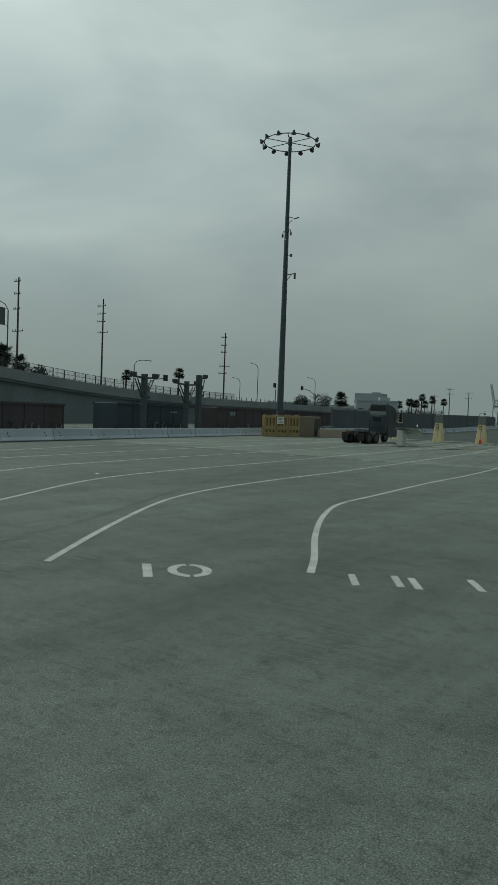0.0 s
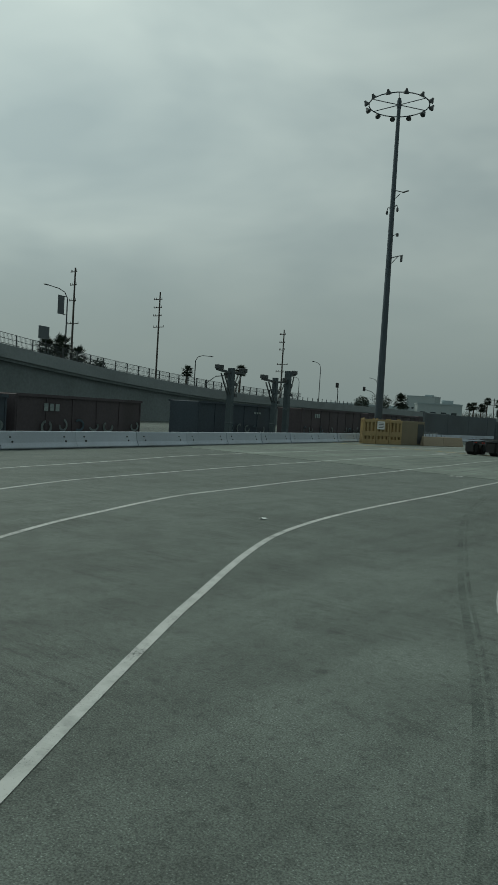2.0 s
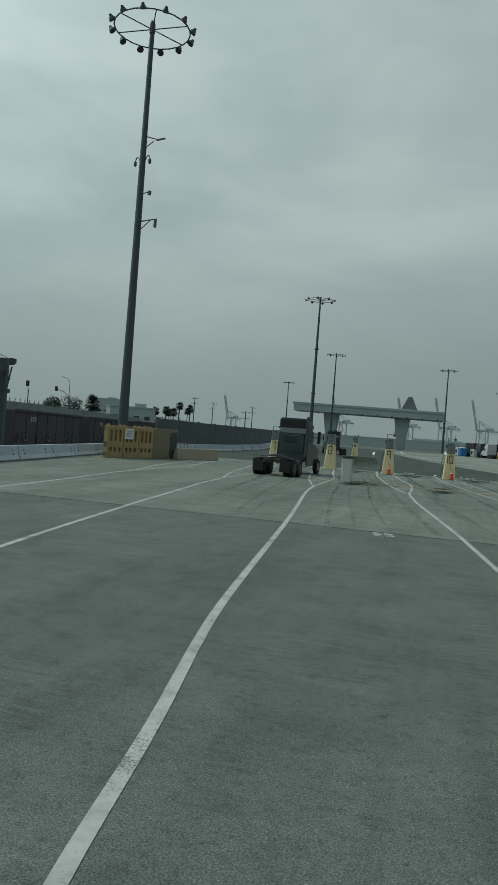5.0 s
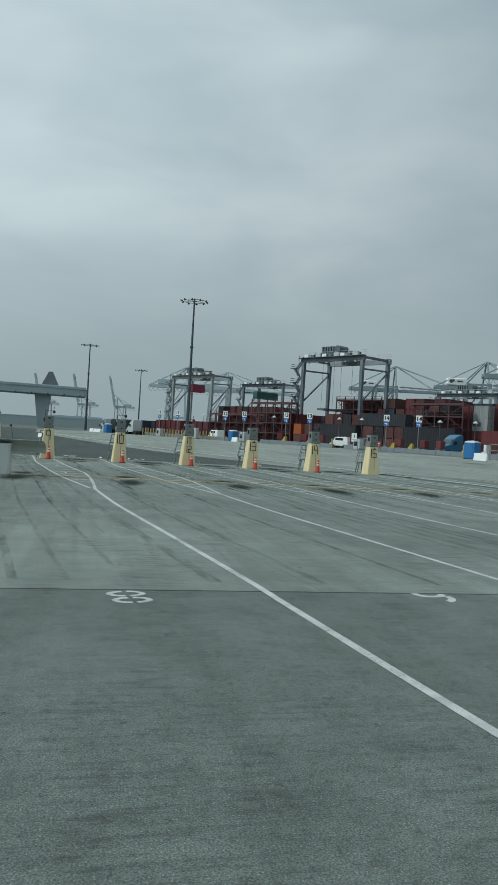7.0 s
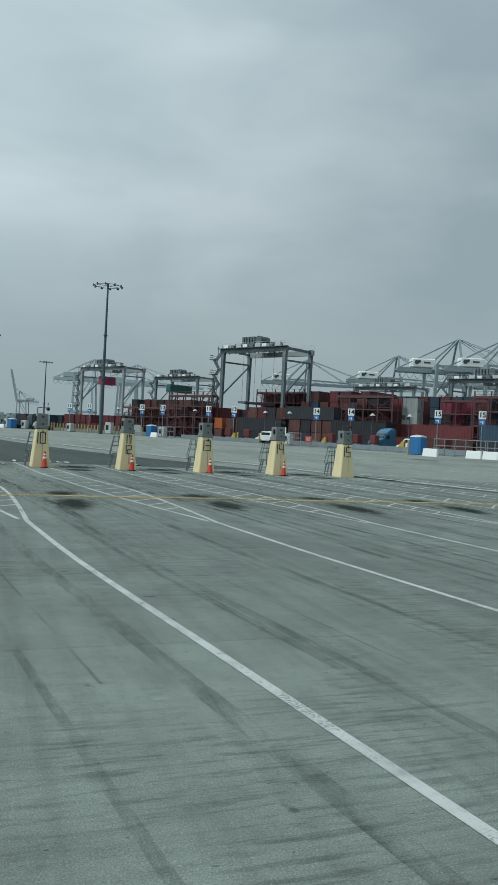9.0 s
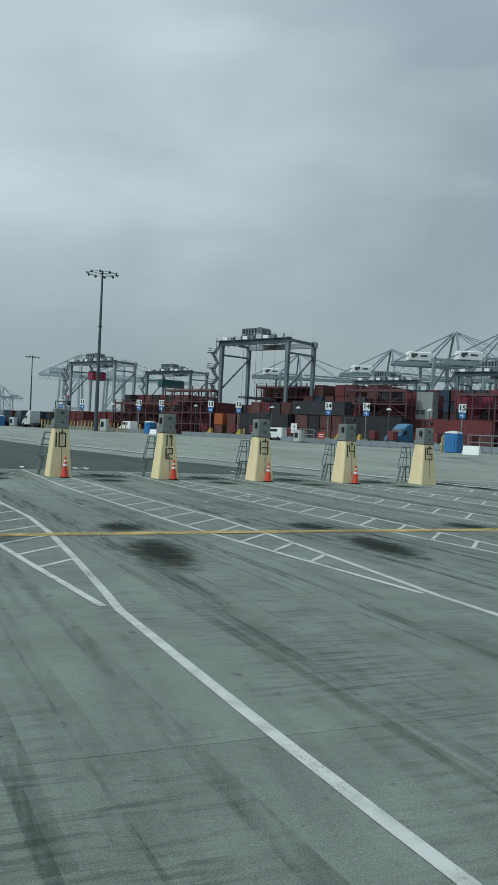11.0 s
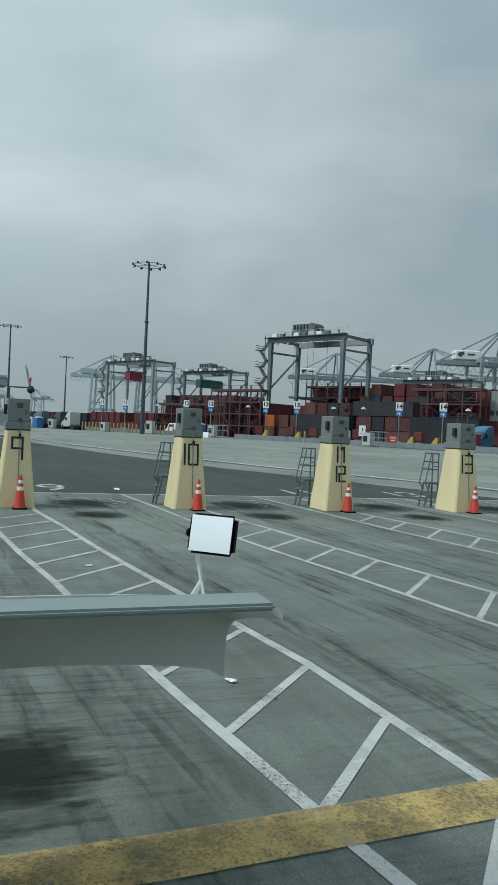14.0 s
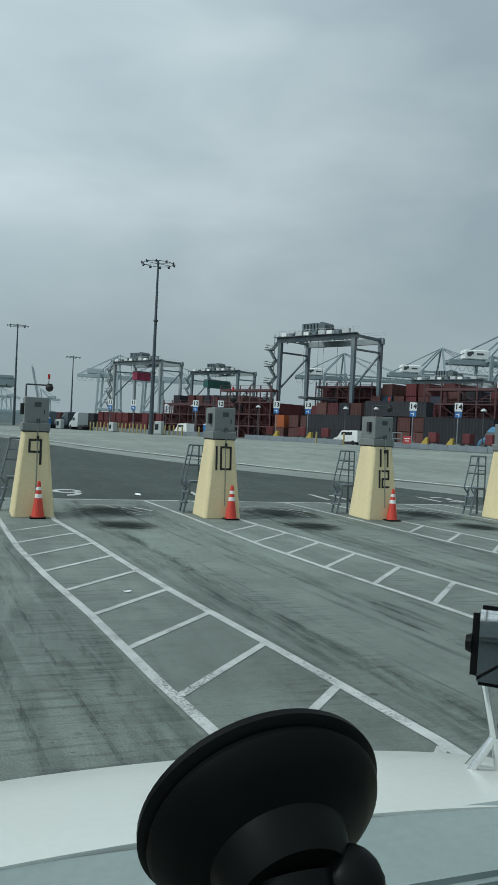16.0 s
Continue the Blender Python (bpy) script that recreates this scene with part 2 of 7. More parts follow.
SCRUB = rubber_mat("tyre_mark", 0.36)
TRACK = rubber_mat("wheel_track", 0.18)
ASPHALT = ground_mat("asphalt", (0.1, 0.119, 0.108), 0.46, 0.22, 0.35, 0.0, 0.74, 0.28)
CONCRETE = ground_mat("apron_concrete", (0.152, 0.178, 0.16), 0.22, 0.27, 0.5, 0.05, 0.82, 0.25)
DARKASPH = ground_mat("dark_asphalt", (0.05, 0.063, 0.058), 0.4, 0.25, 0.35, 0.0, 0.8, 0.22)
PALE = ground_mat("pale_concrete", (0.205, 0.23, 0.208), 0.08, 0.16, 0.25)
def worn_paint(name, col, dirt, lo, hi):
    """Road paint, chipped through to the paving in patches and greyed by tyres."""
    m = bpy.data.materials.new(name)
    m.use_nodes = True
    nt = m.node_tree
    n, l = nt.nodes.new, nt.links.new
    bs, out = nt.nodes["Principled BSDF"], nt.nodes["Material Output"]
    bs.inputs["Roughness"].default_value = 0.8
    geo = n("ShaderNodeNewGeometry")

    def noise(scale, detail, rough):
        no = n("ShaderNodeTexNoise")
        no.inputs["Scale"].default_value, no.inputs["Detail"].default_value, no.inputs["Roughness"].default_value = scale, detail, rough
        l(geo.outputs["Position"], no.inputs["Vector"])
        return no.outputs["Fac"]

    def ranged(v, a, b_, c, d):
        r = n("ShaderNodeMapRange")
        for k, w in zip(("From Min", "From Max", "To Min", "To Max"), (a, b_, c, d)):
            r.inputs[k].default_value = w
        l(v, r.inputs["Value"])
        return r.outputs["Result"]
    mix = n("ShaderNodeMix")
    mix.data_type = "RGBA"
    mix.inputs[6].default_value, mix.inputs[7].default_value = (*col, 1), (*dirt, 1)
    l(ranged(noise(3.1, 6, 0.65), 0.44, 0.72, 0.0, 0.8), mix.inputs[0])
    l(mix.outputs[2], bs.inputs["Base Color"])
    # chips: fine grain, more of them where the coarse pattern is low
    add = n("ShaderNodeMath")
    add.operation = "ADD"
    l(noise(38, 5, 0.7), add.inputs[0])
    l(ranged(noise(0.9, 4, 0.6), 0.3, 0.7, -0.16, 0.16), add.inputs[1])
    tr, mx = n("ShaderNodeBsdfTransparent"), n("ShaderNodeMixShader")
    l(ranged(add.outputs["Value"], lo, hi, 0.42, 0.95), mx.inputs["Fac"])
    l(tr.outputs["BSDF"], mx.inputs[1])
    l(bs.outputs["BSDF"], mx.inputs[2])
    l(mx.outputs["Shader"], out.inputs["Surface"])
    return m


PAINT = worn_paint("road_paint_white", (0.46, 0.48, 0.47), (0.24, 0.26, 0.25), 0.3, 0.46)
PAINTY = worn_paint("road_paint_yellow", (0.44, 0.33, 0.12), (0.05, 0.05, 0.04), 0.38, 0.56)
CREAM = mat("cream_paint", (0.66, 0.57, 0.34), 0.6, 0, 0.09, 1.2, 18, 0.08, (0.4, 0.34, 0.22), 0.55, streak=4)
BOXGREY = mat("box_steel_grey", (0.2, 0.222, 0.215), 0.5, 0.3, 0.1, 2, 30, 0.05, (0.2, 0.2, 0.19), 0.5, streak=4)
BLACK = mat("black_paint", (0.018, 0.018, 0.018), 0.6, 0, 0.2, 4, 30, 0.05)
RUBBER = mat("black_rubber", (0.004, 0.0045, 0.0045), 0.4, 0, 0.2, 6, 40, 0.03, spec=0.08)
TYRE = mat("tyre_rubber", (0.016, 0.016, 0.016), 0.85, 0, 0.25, 3, 30, 0.2)
STEEL = mat("galvanised_steel", (0.22, 0.245, 0.265), 0.5, 0.5, 0.12, 2, 30, 0.05)
LADDER = mat("ladder_steel", (0.13, 0.16, 0.18), 0.5, 0.3, 0.15, 3, 30, 0.05)
DARKSTEEL = mat("dark_steel", (0.075, 0.085, 0.09), 0.6, 0.4, 0.15, 1, 20, 0.05)
COLUMN = mat("column_steel", (0.065, 0.085, 0.094), 0.7, 0.2, 0.12, 1, 12, 0.05)
POLE = mat("pole_steel", (0.07, 0.09, 0.105), 0.55, 0.45, 0.12, 0.6, 12, 0.05)
CONEO = mat("cone_orange", (0.52, 0.05, 0.03), 0.5, 0, 0.1, 4, 40, 0.05, (0.35, 0.05, 0.03), 0.4)
CONEW = mat("cone_collar", (0.72, 0.72, 0.7), 0.4, 0, 0.08, 4, 40, 0.02)
KRAIL = mat("barrier_concrete", (0.43, 0.48, 0.54), 0.9, 0, 0.12, 0.8, 15, 0.3, (0.28, 0.3, 0.31), 0.5, streak=3, rand=0.06)
YELLOW = mat("yellow_plastic", (0.33, 0.25, 0.125), 0.55, 0, 0.12, 1.2, 20, 0.1, (0.3, 0.2, 0.06), 0.6, streak=3)
WHITE = mat("white_paint", (0.72, 0.74, 0.73), 0.4, 0, 0.05, 1.5, 20, 0.03, (0.5, 0.51, 0.5), 0.3)
HOODW = mat("hood_white", (0.55, 0.58, 0.55), 0.28, 0, 0.04, 2.5, 40, 0.02, (0.5, 0.53, 0.5), 0.4, spec=0.5)
COWL = mat("cowl_grey", (0.2, 0.245, 0.24), 0.6, 0, 0.08, 4, 50, 0.05)
CHROME = mat("chrome", (0.75, 0.76, 0.76), 0.18, 1.0, 0.03, 4, 40, 0.0)
MIRROR = mat("mirror_glass", (0.85, 0.87, 0.87), 0.02, 1.0, 0.0, 4, 40, 0.0)
GLASS = mat("dark_glass", (0.03, 0.04, 0.045), 0.08, 0, 0.05, 2, 20, 0.0, spec=0.7)
SIGNW = mat("sign_white", (0.75, 0.77, 0.77), 0.45, 0, 0.04, 3, 30, 0.0)
SIGNB = mat("sign_blue", (0.05, 0.16, 0.42), 0.45, 0, 0.05, 3, 30, 0.0)
BLUEP = mat("blue_plastic", (0.03, 0.14, 0.34), 0.5, 0, 0.08, 2, 20, 0.05)
RACK = mat("maroon_steel", (0.086, 0.042, 0.046), 0.65, 0.1, 0.15, 0.5, 8, 0.05, (0.1, 0.035, 0.03), 0.5)
RTGM = mat("crane_grey_blue", (0.115, 0.15, 0.17), 0.55, 0.2, 0.08, 0.3, 6, 0.03, (0.3, 0.3, 0.3), 0.3)
RTGL = mat("crane_pale", (0.24, 0.275, 0.285), 0.55, 0.1, 0.08, 0.3, 6, 0.03, (0.24, 0.26, 0.27), 0.4)
RTGD = mat("crane_dark", (0.1, 0.125, 0.135), 0.6, 0.2, 0.1, 0.5, 6, 0.03)
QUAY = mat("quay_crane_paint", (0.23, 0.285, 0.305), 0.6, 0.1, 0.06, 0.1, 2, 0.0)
# colour of the farthest cranes, drawn towards the sky: haze put into it
MISTY = mat("far_crane_haze_tint", (0.35, 0.41, 0.43), 0.8, 0.0, 0.03, 0.05, 1, 0.0, spec=0.1)
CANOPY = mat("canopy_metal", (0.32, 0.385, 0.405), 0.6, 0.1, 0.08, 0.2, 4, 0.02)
# bridge and wall tones are raised: haze put into the base colours
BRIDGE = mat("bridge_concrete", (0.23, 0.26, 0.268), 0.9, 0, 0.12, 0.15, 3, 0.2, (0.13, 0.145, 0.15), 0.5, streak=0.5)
# darker copy of the bridge concrete: shade below the parapet put into colour
BRIDGED = mat("bridge_concrete_shaded", (0.175, 0.205, 0.21), 0.95, 0, 0.2, 0.15, 3, 0.2, (0.1, 0.115, 0.12), 0.5, streak=2)
WALLD = mat("dark_wall", (0.098, 0.116, 0.126), 0.85, 0, 0.15, 0.3, 5, 0.1, (0.07, 0.075, 0.075), 0.4)
CARMAR = mat("railcar_maroon", (0.062, 0.052, 0.058), 0.75, 0, 0.2, 0.4, 6, 0.1, (0.03, 0.025, 0.025), 0.5, streak=4)
CARBLK = mat("railcar_black", (0.042, 0.057, 0.073), 0.75, 0, 0.2, 0.4, 6, 0.1, (0.05, 0.05, 0.05), 0.4, streak=4)
GRAF = mat("graffiti_paint", (0.25, 0.3, 0.3), 0.7, 0, 0.3, 1.2, 9, 0.0, (0.1, 0.12, 0.13), 0.8)
GRAFB = mat("graffiti_blue", (0.1, 0.16, 0.2), 0.7, 0, 0.3, 1.2, 9, 0.0, (0.06, 0.08, 0.09), 0.8)
TRUNK = mat("palm_trunk", (0.07, 0.06, 0.048), 0.95, 0, 0.2, 3, 20, 0.4)
LEAF = mat("palm_leaf", (0.035, 0.05, 0.035), 0.7, 0, 0.25, 2, 20, 0.1)
TREE = mat("tree_leaf", (0.04, 0.055, 0.042), 0.75, 0, 0.3, 1, 10, 0.1)
WOODP = mat("pole_wood", (0.06, 0.055, 0.05), 0.9, 0, 0.2, 1, 15, 0.2)
# pale, even wall tone: the mist of distance is put into the colour
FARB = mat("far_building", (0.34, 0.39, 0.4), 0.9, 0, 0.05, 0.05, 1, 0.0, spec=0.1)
TRUCKD = mat("truck_dark_paint", (0.05, 0.065, 0.075), 0.35, 0.1, 0.1, 1, 20, 0.02)
TRUCKW = mat("truck_side_paint", (0.2, 0.225, 0.235), 0.35, 0.1, 0.06, 1, 20, 0.02)
RED = mat("red_lens", (0.4, 0.03, 0.02), 0.3, 0, 0.05, 4, 30, 0.0)
GREEN = mat("green_paint", (0.1, 0.28, 0.2), 0.4, 0, 0.06, 1, 10, 0.02)
BLUET = mat("truck_blue", (0.05, 0.15, 0.25), 0.35, 0.1, 0.08, 1, 10, 0.02)
CABINETG = mat("cabinet_pale", (0.42, 0.45, 0.45), 0.5, 0.1, 0.06, 2, 20, 0.02)

# ---------------------------------------------------------------- mesh helpers


def box(bm, c, s, rz=0.0, m=None):
    t = Matrix.Translation(c) @ Matrix.Rotation(rz, 4, "Z") @ Matrix.Diagonal((*s, 1))
    if m:
        t = m @ t
    return bmesh.ops.create_cube(bm, size=1, matrix=t)["verts"]


def rod(bm, a, b, r0, r1=None, seg=8):
    a, b = Vector(a), Vector(b)
    d = b - a
    t = Matrix.Translation((a + b) / 2) @ d.to_track_quat("Z", "Y").to_matrix().to_4x4()
    return bmesh.ops.create_cone(bm, cap_ends=True, segments=seg, radius1=r0, radius2=r0 if r1 is None else r1, depth=d.length, matrix=t)["verts"]


def beam(bm, a, b, w, h):
    """A square bar from a to b, w wide, h high."""
    a, b = Vector(a), Vector(b)
    d = b - a
    q = d.to_track_quat("X", "Z").to_matrix().to_4x4()
    t = Matrix.Translation((a + b) / 2) @ q @ Matrix.Diagonal((d.length, w, h, 1))
    return bmesh.ops.create_cube(bm, size=1, matrix=t)["verts"]


def lathe(bm, rings, seg=24, m=None):
    """rings: (radius, z) from bottom to top."""
    rows = []
    for r, z in rings:
        row = []
        for k in range(seg):
            a = 2 * math.pi * k / seg
            v = Vector((r * math.cos(a), r * math.sin(a), z))
            row.append(bm.verts.new(m @ v if m else v))
        rows.append(row)
    for p, q in zip(rows, rows[1:]):
        for k in range(seg):
            bm.faces.new((p[k], p[(k + 1) % seg], q[(k + 1) % seg], q[k]))
    bm.faces.new(rows[0][::-1])
    bm.faces.new(rows[-1])


def bevel(bm, w, seg=1):
    bmesh.ops.bevel(bm, geom=bm.edges[:], offset=w, segments=seg, affect="EDGES", clamp_overlap=True)


def shade(me, angle=35):
    me.shade_smooth()
    me.set_sharp_from_angle(angle=radians(angle))


def mesh(bm, material, smooth=False):
    me = bpy.data.meshes.new("m")
    bmesh.ops.recalc_face_normals(bm, faces=bm.faces[:])
    bm.to_mesh(me)
    bm.free()
    me.materials.append(material)
    if smooth:
        shade(me)
    return me


def part(name, bm, material, parent, label="", smooth=False):
    ob = new(name, mesh(bm, material, smooth))
    ob.parent = parent
    return tagged(ob, label)


def thing(name, label, category, group="", at=(0, 0, 0), rz=0.0):
    ob = new(name)
    ob.empty_display_size = 0.2
    ob.matrix_basis = Matrix.Translation(at) @ Matrix.Rotation(rz, 4, "Z")
    return tagged(ob, label, category, group)


def solo(name, bm, material, label, category="", kind="", group="", smooth=False):
    return tagged(new(name, mesh(bm, material, smooth)), label, category, group, kind)


def put(ob, x, y, z, rz=0.0):
    ob.matrix_basis = Matrix.Translation((x, y, z)) @ Matrix.Rotation(rz, 4, "Z")
    return ob


def move(bm, m):
    bmesh.ops.transform(bm, matrix=m, verts=bm.verts[:])


# ---------------------------------------------------------------- plan
RAIL_O, RAIL_W, RAIL_N = Vector((-18.1, -52.4)), Vector((-0.186, 0.983)), Vector((-0.983, -0.186))
YARD_O, YARD_V, YARD_U = Vector((54.0, 80.0)), Vector((-0.49, 0.87)), Vector((0.87, 0.49))
RAIL_A = math.atan2(RAIL_W.y, RAIL_W.x)
YARD_A = math.atan2(YARD_U.y, YARD_U.x)


def sstep(a, b, x):
    t = min(1, max(0, (x - a) / (b - a)))
    return t * t * (3 - 2 * t)


def ground_z(x, y):
    """The yard lies a metre over the gate, the railway two metres under it."""
    d = (Vector((x, y)) - RAIL_O).dot(RAIL_N)
    up = sstep(8, 95, 0.85 * y + 0.35 * x)
    return up - (2.2 + up) * sstep(3.0, 6.5, d) * (1 - sstep(16, 24, d)) - 0.012


def yard(s, q, z=0.0):
    p = YARD_O + YARD_V * s + YARD_U * q
    return (p.x, p.y, 0.985 + z)


def rail(s, d, z=0.0):
    p = RAIL_O + RAIL_W * s + RAIL_N * d
    return (p.x, p.y, z)


# ---------------------------------------------------------------- ground
def build_ground():
    xs = [-4000, -1500, -700, -400, -250, -160] + [-120 + 2.0 * k for k in range(121)] + [160, 250, 400, 700, 1500, 4000]
    ys = [-4000, -1500, -700, -300, -180] + [-120 + 4.0 * k for k in range(91)] + [300, 450, 700, 1500, 4000]
    bm = bmesh.new()
    grid = [[bm.verts.new((x, y, ground_z(x, y))) for x in xs] for y in ys]
    for r, q in zip(grid, grid[1:]):
        for k in range(len(xs) - 1):
            bm.faces.new((r[k], r[k + 1], q[k + 1], q[k]))
    solo("ground", bm, ASPHALT, "worn dark grey asphalt of the port's gate area", "ground", "structure", smooth=True)


def patch(name, outline, material, label, lift, step=3.0):
    """A sheet of paving over the ground between two border lines of equal point count."""
    bm = bmesh.new()
    a, b = outline
    rows = []
    for p, q in zip(a, b):
        p, q = Vector(p), Vector(q)
        k = 24
        rows.append([p.lerp(q, i / k) for i in range(k + 1)])
    dense = []
    for r, s in zip(rows, rows[1:]):
        m = max(1, int((r[0] - s[0]).length / step))
        for j in range(m):
            dense.append([u.lerp(v, j / m) for u, v in zip(r, s)])
    dense.append(rows[-1])
    vs = [[bm.verts.new((p.x, p.y, ground_z(p.x, p.y) + lift)) for p in r] for r in dense]
    for r, s in zip(vs, vs[1:]):
        for k in range(len(r) - 1):
            bm.faces.new((r[k], r[k + 1], s[k + 1], s[k]))
    return solo(name, bm, material, label, "pavement", "structure", smooth=True)


def ribbon(bm, pts, w, lift=0.006):
    """A painted stripe along a polyline, laid on the ground."""
    pts = [Vector(p) for p in pts]
    fine = []
    for p, q in zip(pts, pts[1:]):
        m = max(1, int((q - p).length / 2.0))
        fine += [p.lerp(q, j / m) for j in range(m)]
    fine.append(pts[-1])
    left, right = [], []
    for k, p in enumerate(fine):
        d = (fine[min(k + 1, len(fine) - 1)] - fine[max(k - 1, 0)]).normalized()
        nn = Vector((-d.y, d.x)) * w / 2
        z = max(ground_z(p.x, p.y), 0.0 if -41.6 < p.y < 4.6 else -1) + lift
        left.append(bm.verts.new((p.x + nn.x, p.y + nn.y, z)))
        right.append(bm.verts.new((p.x - nn.x, p.y - nn.y, z)))
    for k in range(len(fine) - 1):
        bm.faces.new((right[k], right[k + 1], left[k + 1], left[k]))


def smooth_line(pts, n=6):
    """Catmull-Rom through the points."""
    p = [Vector(pts[0]) * 2 - Vector(pts[1])] + [Vector(q) for q in pts] + [Vector(pts[-1]) * 2 - Vector(pts[-2])]
    out = []
    for a, b, c, d in zip(p, p[1:], p[2:], p[3:]):
        for k in range(n):
            t = k / n
            out.append(0.5 * (2 * b + (c - a) * t + (2 * a - 5 * b + 4 * c - d) * t * t + (3 * b - a - 3 * c + d) * t ** 3))
    return out + [p[-2]]


PYLONS = [(-19.4, "6"), (-14.5, "7"), (-9.68, "8"), (-4.86, "9"), (0.0, "10"), (4.8, "11 12"), (9.49, "13"), (14.18, "14"), (18.79, "15")]
LANE = [(2.84, -24), (3.4, -29.5), (4.3, -36), (5.05, -41.5), (5.75, -47.3), (6.35, -51.6), (6.72, -55.6), (7.1, -58.6), (7.42, -60.6), (7.8, -62.3), (8.25, -63.8), (8.83, -65.2), (9.55, -66.6), (10.6, -68.45), (11.65, -70.2), (12.85, -72.1)]
# the turn comes later in lane after lane
LANE_9 = LANE[:5] + [(6.15, -49.9), (6.7, -54.9), (7.02, -57.4), (7.36, -59.4), (7.82, -61.3), (8.3, -62.75), (8.92, -64.15), (9.55, -65.4), (10.3, -66.8), (11.03, -68.16), (12.2, -70.2), (13.2, -71.9)]
LANE_8 = LANE[:4] + [(5.87, -48.1), (6.5, -53.0), (7.15, -56.7), (7.6, -59.4), (8.25, -61.5), (8.9, -63.2), (9.7, -65.2), (10.6, -67.0), (11.4, -68.5)]
LANE_7 = LANE[:4] + [(5.95, -47.5), (6.7, -51.9), (7.45, -55.6), (7.95, -58.2), (8.4, -60.2), (9.2, -62.4), (10.1, -64.4)]
LANE_6 = LANE[:3] + [(4.9, -41.5), (5.9, -47.3), (6.7, -50.3), (7.7, -53.4), (8.6, -56.6), (9.3, -59.3), (9.9, -61.0)]
LANE_B = LANE[:5] + [(6.2, -52.8), (6.9, -58.5), (7.3, -61.6), (8.24, -64.1), (9.6, -66.75), (10.75, -68.7), (11.37, -69.85)]

build_ground()


def build_paint():
    for k, (px, num) in enumerate(PYLONS + [(23.4, ""), (28.0, "")]):
        # lane line from the island's tip back to the turn
        bm = bmesh.new()
        lane = smooth_line([(x + px, y) for x, y in ({"6": LANE_6, "7": LANE_7, "8": LANE_8, "9": LANE_9, "10": LANE}.get(num, LANE_B))])
        # the island: two edges from the pylon to the tip, and its rungs
        le = [(px + x, y) for x, y in ((-1.25, 4.1), (-0.85, 0.0), (-0.7, -2.0), (-0.45, -5.0), (-0.1, -7.7), (0.3, -10.2), (0.62, -12.7), (1.0, -15.2), (1.4, -17.6), (1.95, -20.4), (2.67, -23.8))]
        re = [(px + x, y) for x, y in ((0.35, 4.2), (0.5, -1.0), (0.95, -4.0), (1.25, -6.5), (1.6, -9.0), (2.08, -11.8), (2.5, -14.5), (2.7, -17.2), (2.8, -20.3), (2.84, -22.9))]
        ribbon(bm, [le[0], re[0]], 0.1)
        ribbon(bm, le, 0.115, 0.009)
        ribbon(bm, [Vector(q) for q in re] + lane, 0.125)
        # worn bars of an illegible marking in the lane beside the pylon
        if num:
            for a, e, w in (((2.2, 2.35), (2.75, 0.6), 0.12), ((2.55, 2.1), (2.95, 0.9), 0.12), ((2.9, 2.1), (3.3, 1.2), 0.1), ((1.6, 2.5), (3.1, 2.6), 0.1), ((1.3, 1.85), (1.75, 1.85), 0.14), ((2.4, 1.0), (2.8, 0.1), 0.09)):
                ribbon(bm, [(px + a[0], a[1]), (px + e[0], e[1])], w, 0.0075)

        def at(e, yy):
            for (x0, y0), (x1, y1) in zip(e, e[1:]):
                if y1 <= yy <= y0:
                    return x0 + (x1 - x0) * (yy - y0) / (y1 - y0)
            return e[-1][0]
        for j in range(16):
            y = -1.74 - 1.43 * j
            lo = y - 0.95 * (at(re, y) - at(le, y - 0.8))
            if lo > -22.0:
                ribbon(bm, [(at(le, lo) + 0.05, lo), (at(re, y) - 0.05, y)], 0.09, 0.007)
        solo("lane_marking", bm, PAINT, "worn white lane line and hatched island on concrete", "lane marking", "structure", "lane markings")
    bm = bmesh.new()
    ribbon(bm, [(-24, -17.9), (-4.5, -17.55), (2, -17.2), (9.4, -17.0), (34, -16.6)], 0.45, 0.013)
    solo("yellow_line", bm, PAINTY, "scuffed yellow stop line across the lanes", "road line", "structure")
    bm = bmesh.new()
    ribbon(bm, smooth_line(FAR_LINE), 0.45, 0.08)
    solo("far_line", bm, PAINT, "faded white edge line of the far roadway", "road line", "structure")
    bm = bmesh.new()
    ribbon(bm, [(-24, 4.0), (34, 4.2)], 0.12, 0.008)
    solo("stop_line", bm, PAINT, "thin faded white line behind the pylons", "road line", "structure")


FAR_LINE = [(30, -40), (24, -15), (20.2, 0), (17.4, 11.5), (14.2, 18.5), (10.4, 26.5), (6.9, 36), (3.2, 45), (-0.6, 57), (-5, 72), (-9, 95), (-12, 150)]
FAR_EDGE = [(27, -40), (21, -15), (17.4, 0), (14.0, 8.0), (11.3, 15), (7.8, 22), (5.2, 29.5), (2.4, 37.5), (-1.3, 50), (-6, 66), (-11, 92), (-14, 150)]
REAR = [(15.6, 4.5)] + FAR_EDGE[3:]
patch("rear_roadway", ([(-27.5 - max(0, y - 50) * 0.16, y) for x, y in REAR], REAR), DARKASPH, "dark newer asphalt of the roadway behind the pylons", 0.004)
patch("far_roadway", (FAR_EDGE, [(130, -60), (120, -30), (105, 0), (92, 25), (84, 38), (75, 51), (66, 62), (56, 78), (46, 96), (37, 112), (26, 140), (8, 190)]), PALE, "pale worn concrete of the roadway along the container yard", 0.008)
build_paint()


